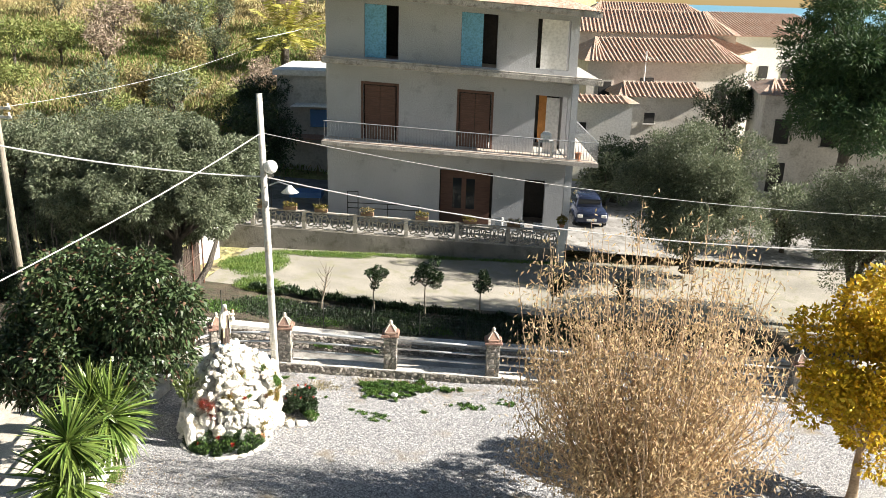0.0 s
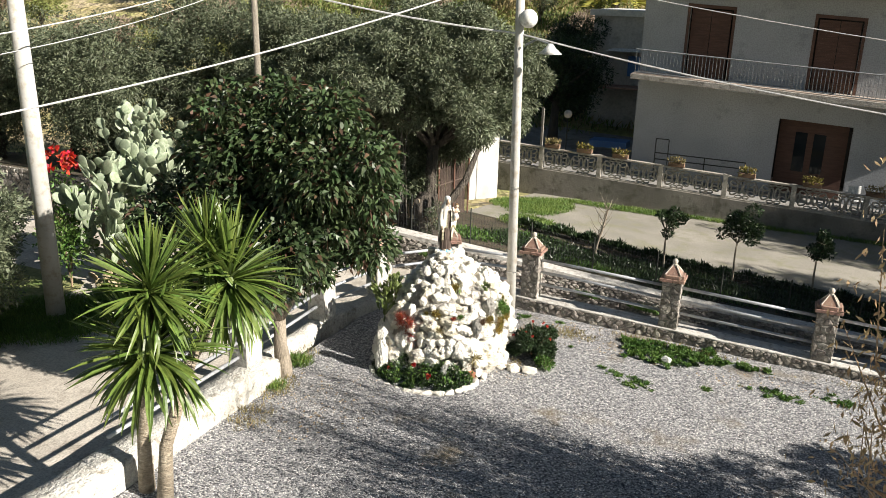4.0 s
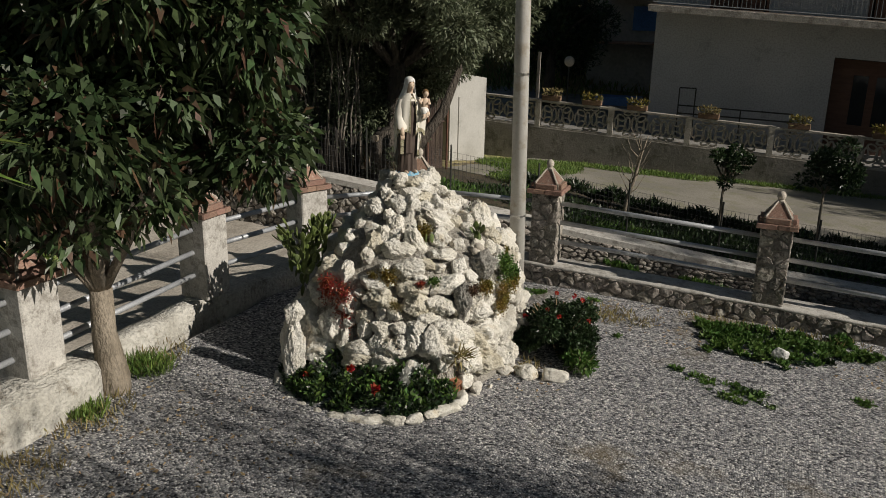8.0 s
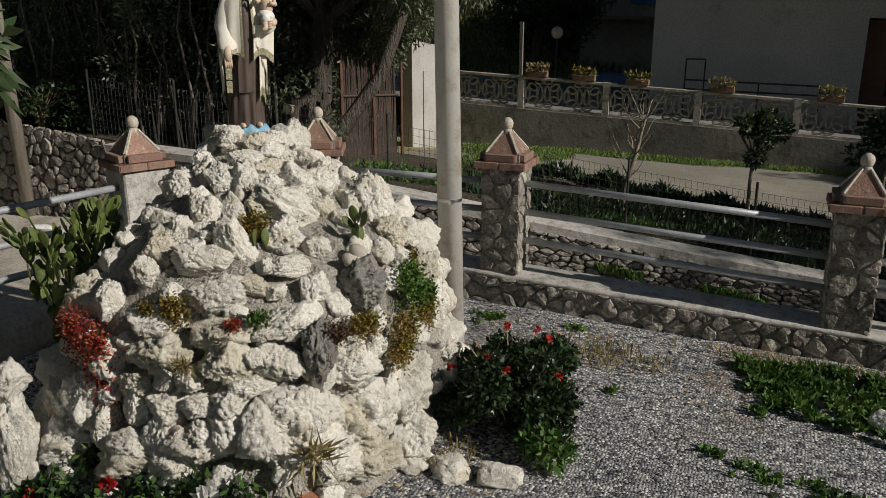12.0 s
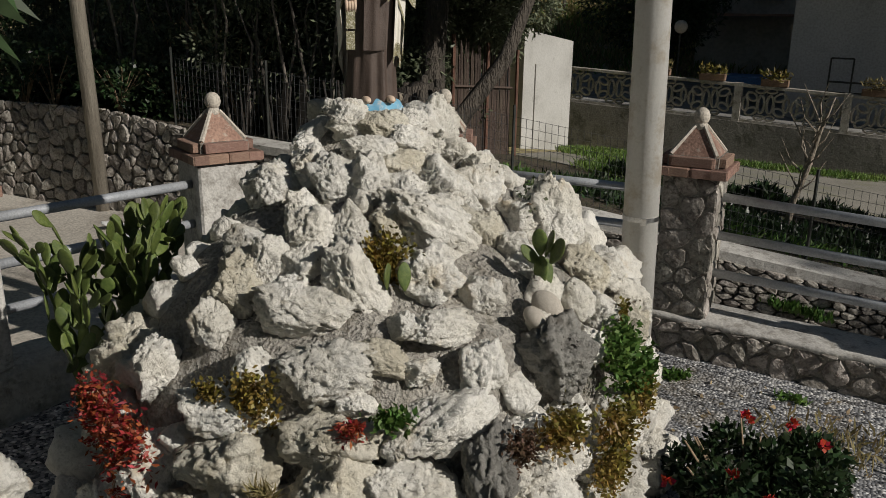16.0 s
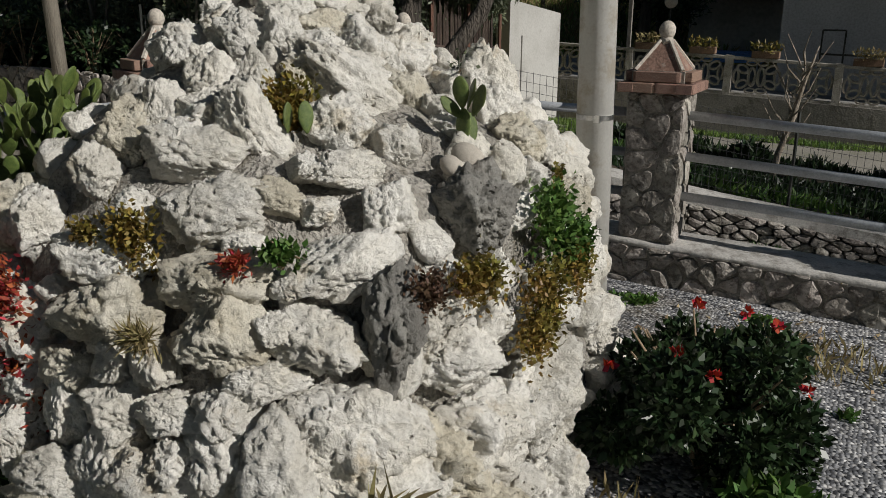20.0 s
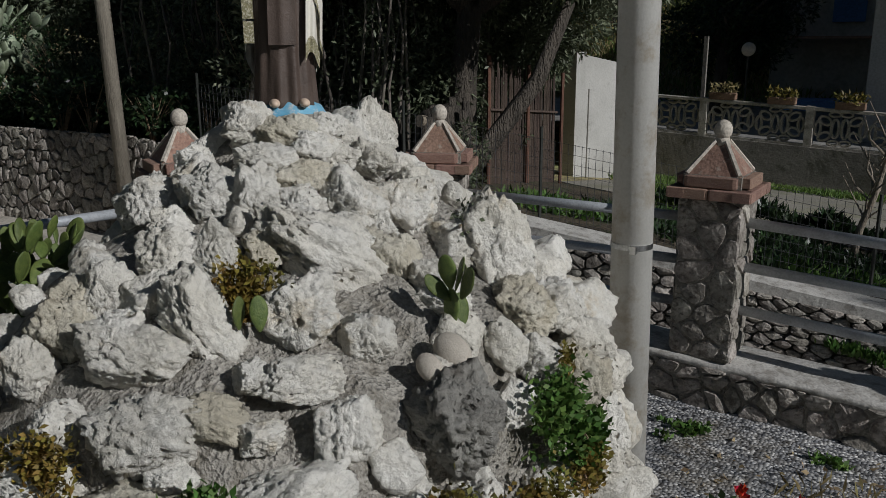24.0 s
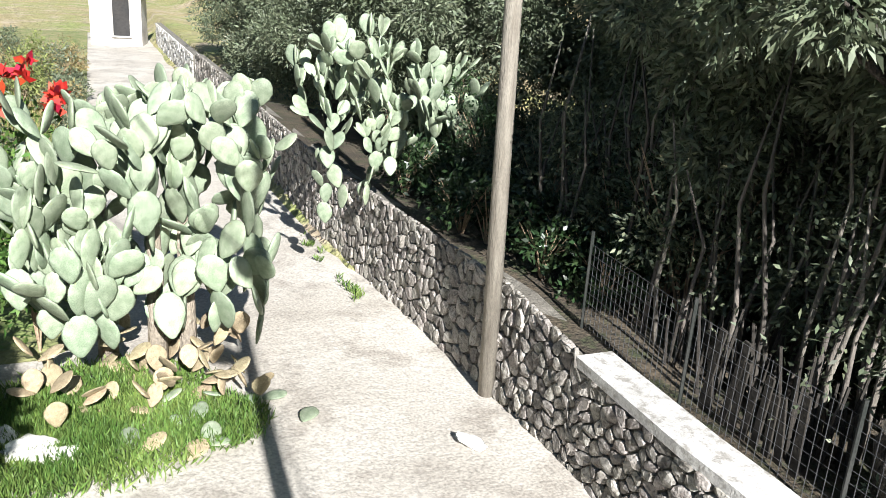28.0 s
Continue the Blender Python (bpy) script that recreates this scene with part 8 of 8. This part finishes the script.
village_house((29.5, 33, -2.2), (9, 9, 7.4), 0.6, M_VILLAGE, "white villa with blue shutters behind the pine", [(-3.3, 5.2, 0.9, 1.5), (-0.5, 5.2, 0.9, 1.5), (-3.3, 2.3, 1.0, 1.9)], -14)
village_house((14.6, 37, -1.6), (5, 4, 5.4), 0.25, M_VILLAGEW, "low outbuilding with a pale roof behind the house", [(-1, 3.6, 0.8, 0.8)], 0)
village_house((20.6, 43.0, -2), (6.5, 4, 5.6), 0.9, M_VILLAGE, "lean-to with an old tiled roof", [(-1, 4.0, 0.8, 0.8)], 4)
village_house((27, 54, -2.2), (9, 7, 8.6), 1.3, M_VILLAGE, "rough stone house with a gable", [(1, 7.0, 0.7, 0.7)], 60)
village_house((-54, -0.8, 0.3), (2.8, 2.6, 2.4), 0.3, M_VILLAGE, "small pale hut at the end of the road", [(0.3, 1.1, 0.9, 2.0)], 80)
rwall = thing("roadside_wall", "pale dry stone wall along the far road", "wall", (-44, 1.3, 0.0), kind="structure")
part("wall_core", box((0, 0.1, 0.4), (20, 0.34, 1.5), 0.0, 0.04), M_GAP, rwall)
stone_face(rwall, stone_cells(19.8, 1.4, 0.34, rngr), lambda u, v, o: Vector((u - 9.9, -0.06 - o, v - 0.25)), rngr, 0.012, 0.06, M_COPING, "far_stones")
for i in range(26):
    x, r = rngu.uniform(-46, -24), rngu.uniform(0.5, 1.0)
    y = -2.3 - r - (rngu.random() ** 1.5) * 0.22 * -x
    bush("roadside_shrub", "tawny and grey-green shrub in the roadside field", (x, y), (r, r, r * 0.8), 900, 0.16, 0.05, (M_OLIVE, M_BUSHG, M_DRYGRASS)[i % 3], 500 + i, (), road_z(x, y))
for i in range(16):
    x, y, r = rngu.uniform(-26, -12.5), rngu.uniform(-7.5, -2.6), rngu.uniform(0.6, 1.1)
    bush("roadside_shrub", "pale grey-green shrub along the road", (x, y), (r, r, r * 0.9), 1800, 0.1, 0.032, M_OLIVE, 300 + i, (), road_z(x, y))
tree("dark_tree", "dark garden tree before the village house", "tree", (24.3, 37, -2), 3.4, 0.2, (24.3, 37, 3.6), (2.3, 2.3, 2.3), 9000, 0.2, 0.07, M_DKLEAF, M_BARK, 93, k=36, clump=0.75)
tree("dark_tree", "dark hedge tree beside the parked car", "tree", (14.2, 25, -1.0), 1.2, 0.2, (14.6, 25, 1.6), (2.4, 1.6, 1.6), 12000, 0.18, 0.06, M_DKLEAF, M_BARK, 94, k=36, clump=0.7)
ant = thing("aerial_mast", "thin white aerial mast between the roofs", "mast", (19.9, 44.5, -2))
part("mast", tube([(0, 0, 0), (0, 0, 8.7)], 0.06, 6), M_PLASTIC, ant)
part("crossbar", tube([(-0.3, 0, 8.2), (0.6, 0, 8.2)], 0.03, 5), M_PLASTIC, ant)

# ---- hillside trees ----
M_PINKTWIG = leafmat("bare_pinkish_twigs", (0.28, 0.22, 0.165), (0.37, 0.295, 0.225), rough=0.8)
M_PALM = leafmat("yellowing_palm_fronds", (0.3, 0.28, 0.05), (0.4, 0.36, 0.08), rough=0.6)


def orchard_tree(mat, label, seed, r):
    return tree("orchard_tree", label, "tree", (0, 300, -60), 0.9, 0.1, (0, 300, -60 + 1.0 + r), (r, r, r * 0.8), 1500, 0.3, 0.08, mat, M_BARK, seed, k=16, clump=r * 0.42, group="orchard trees on the hillside")


protos = [orchard_tree(M_PINKTWIG, "small leafless pinkish orchard tree", 81, 1.5), orchard_tree(M_BUSHG, "small green orchard tree", 82, 1.4), orchard_tree(M_OLIVE, "small grey-green olive on the hillside", 83, 1.7), orchard_tree(M_DRYGRASS, "dry tawny shrub on the hillside", 84, 1.2)]
rngo = random.Random(88)
spots = []
while len(spots) < 150:
    y = rngo.uniform(20, 85)
    x = rngo.uniform(-62, 2 + 0.05 * (y - 20)) if y > 24 else rngo.uniform(-50, -9)
    if x > -6.5 and y < 34 or any((x - a) ** 2 + (y - b) ** 2 < 5 for a, b in spots):
        continue
    spots.append((x, y))
for i, (x, y) in enumerate(spots):
    src = protos[rngo.choice((0, 0, 1, 1, 2, 3))]
    m = pose(x, y, far_z(x, y) - 0.1, 0, 0, rngo.uniform(0, 360)) @ Matrix.Scale(rngo.uniform(0.75, 1.3), 4)
    if i < 4:
        protos[i].matrix_basis = m
    else:
        c = copy_thing(src, m)
        c.scale = m.to_scale()
tree("round_tree", "dense dark round evergreen tree behind the house", "tree", (-6.4, 26, far_z(-6.4, 26)), 1.6, 0.2, (-6.3, 26, far_z(-6.4, 26) + 3.3), (2.1, 2.1, 1.9), 16000, 0.16, 0.06, M_DKLEAF, M_BARK, 91, k=40, clump=0.7)
tree("dark_tree", "dark evergreen tree shading the yard", "tree", (-5.5, 20, 0.4), 1.8, 0.2, (-5.3, 20.5, 3.4), (2.2, 2.2, 1.9), 12000, 0.18, 0.06, M_DKLEAF, M_BARK, 92, k=30, clump=0.7)
for i, (x, y, r) in enumerate(((13.5, 24, 1.6), (16.5, 26, 1.9), (21, 17, 1.8), (24, 16, 2.0), (20.5, 30, 2.2), (24.5, 40, 2.4))):
    tree("garden_tree", "dark green garden tree in the village", "tree", (x, y, far_z(x, y)), 0.8, 0.12, (x, y, far_z(x, y) + r + 0.3), (r, r, r), 6000, 0.2, 0.07, M_DKLEAF if i % 2 else M_OLIVE, M_BARK, 120 + i, k=24, clump=r * 0.4, group="garden trees in the village")
palm = thing("palm_tree", "palm with yellowing arched fronds", "palm", (-8.6, 45, far_z(-8.6, 45)))
part("trunk", tube([(0, 0, -0.3), (0, 0, 2.6)], [0.35, 0.28], 12), M_BARK, palm)
rg = np.random.default_rng(5)
for i in range(34):
    az, el = rg.uniform(0, 6.28), rg.uniform(-0.1, 1.35)
    L = 4.2
    P, D = [], []
    for k in range(44):
        t = (k // 2 + 1) / 22
        r_ = L * t * math.cos(el) * (1 - 0.1 * t)
        z = 2.6 + L * t * math.sin(el) - 1.3 * t * t
        s = 1 if k % 2 else -1
        P.append((r_ * math.cos(az), r_ * math.sin(az), z))
        D.append((math.cos(az) * 0.7 - s * math.sin(az), math.sin(az) * 0.7 + s * math.cos(az), -0.2))
    leaf_mesh("frond", np.array(P), np.array(D), 0.75, 0.1, M_PALM, palm, "", rg)
turf("hill_grass", "tawny and green tufts on the hillside", "grass", [(-18, 34, 24, 13), (-20, 58, 30, 12)], M_DRYGRASS, 0.5, 0.07, 22, 14, lambda x, y: far_z(x, y))
turf("hill_green", "green tufts between the orchard trees", "grass", [(-14, 30, 16, 8), (-30, 44, 20, 10), (-12, 50, 12, 10)], M_GRASS, 0.4, 0.07, 24, 15, lambda x, y: far_z(x, y))
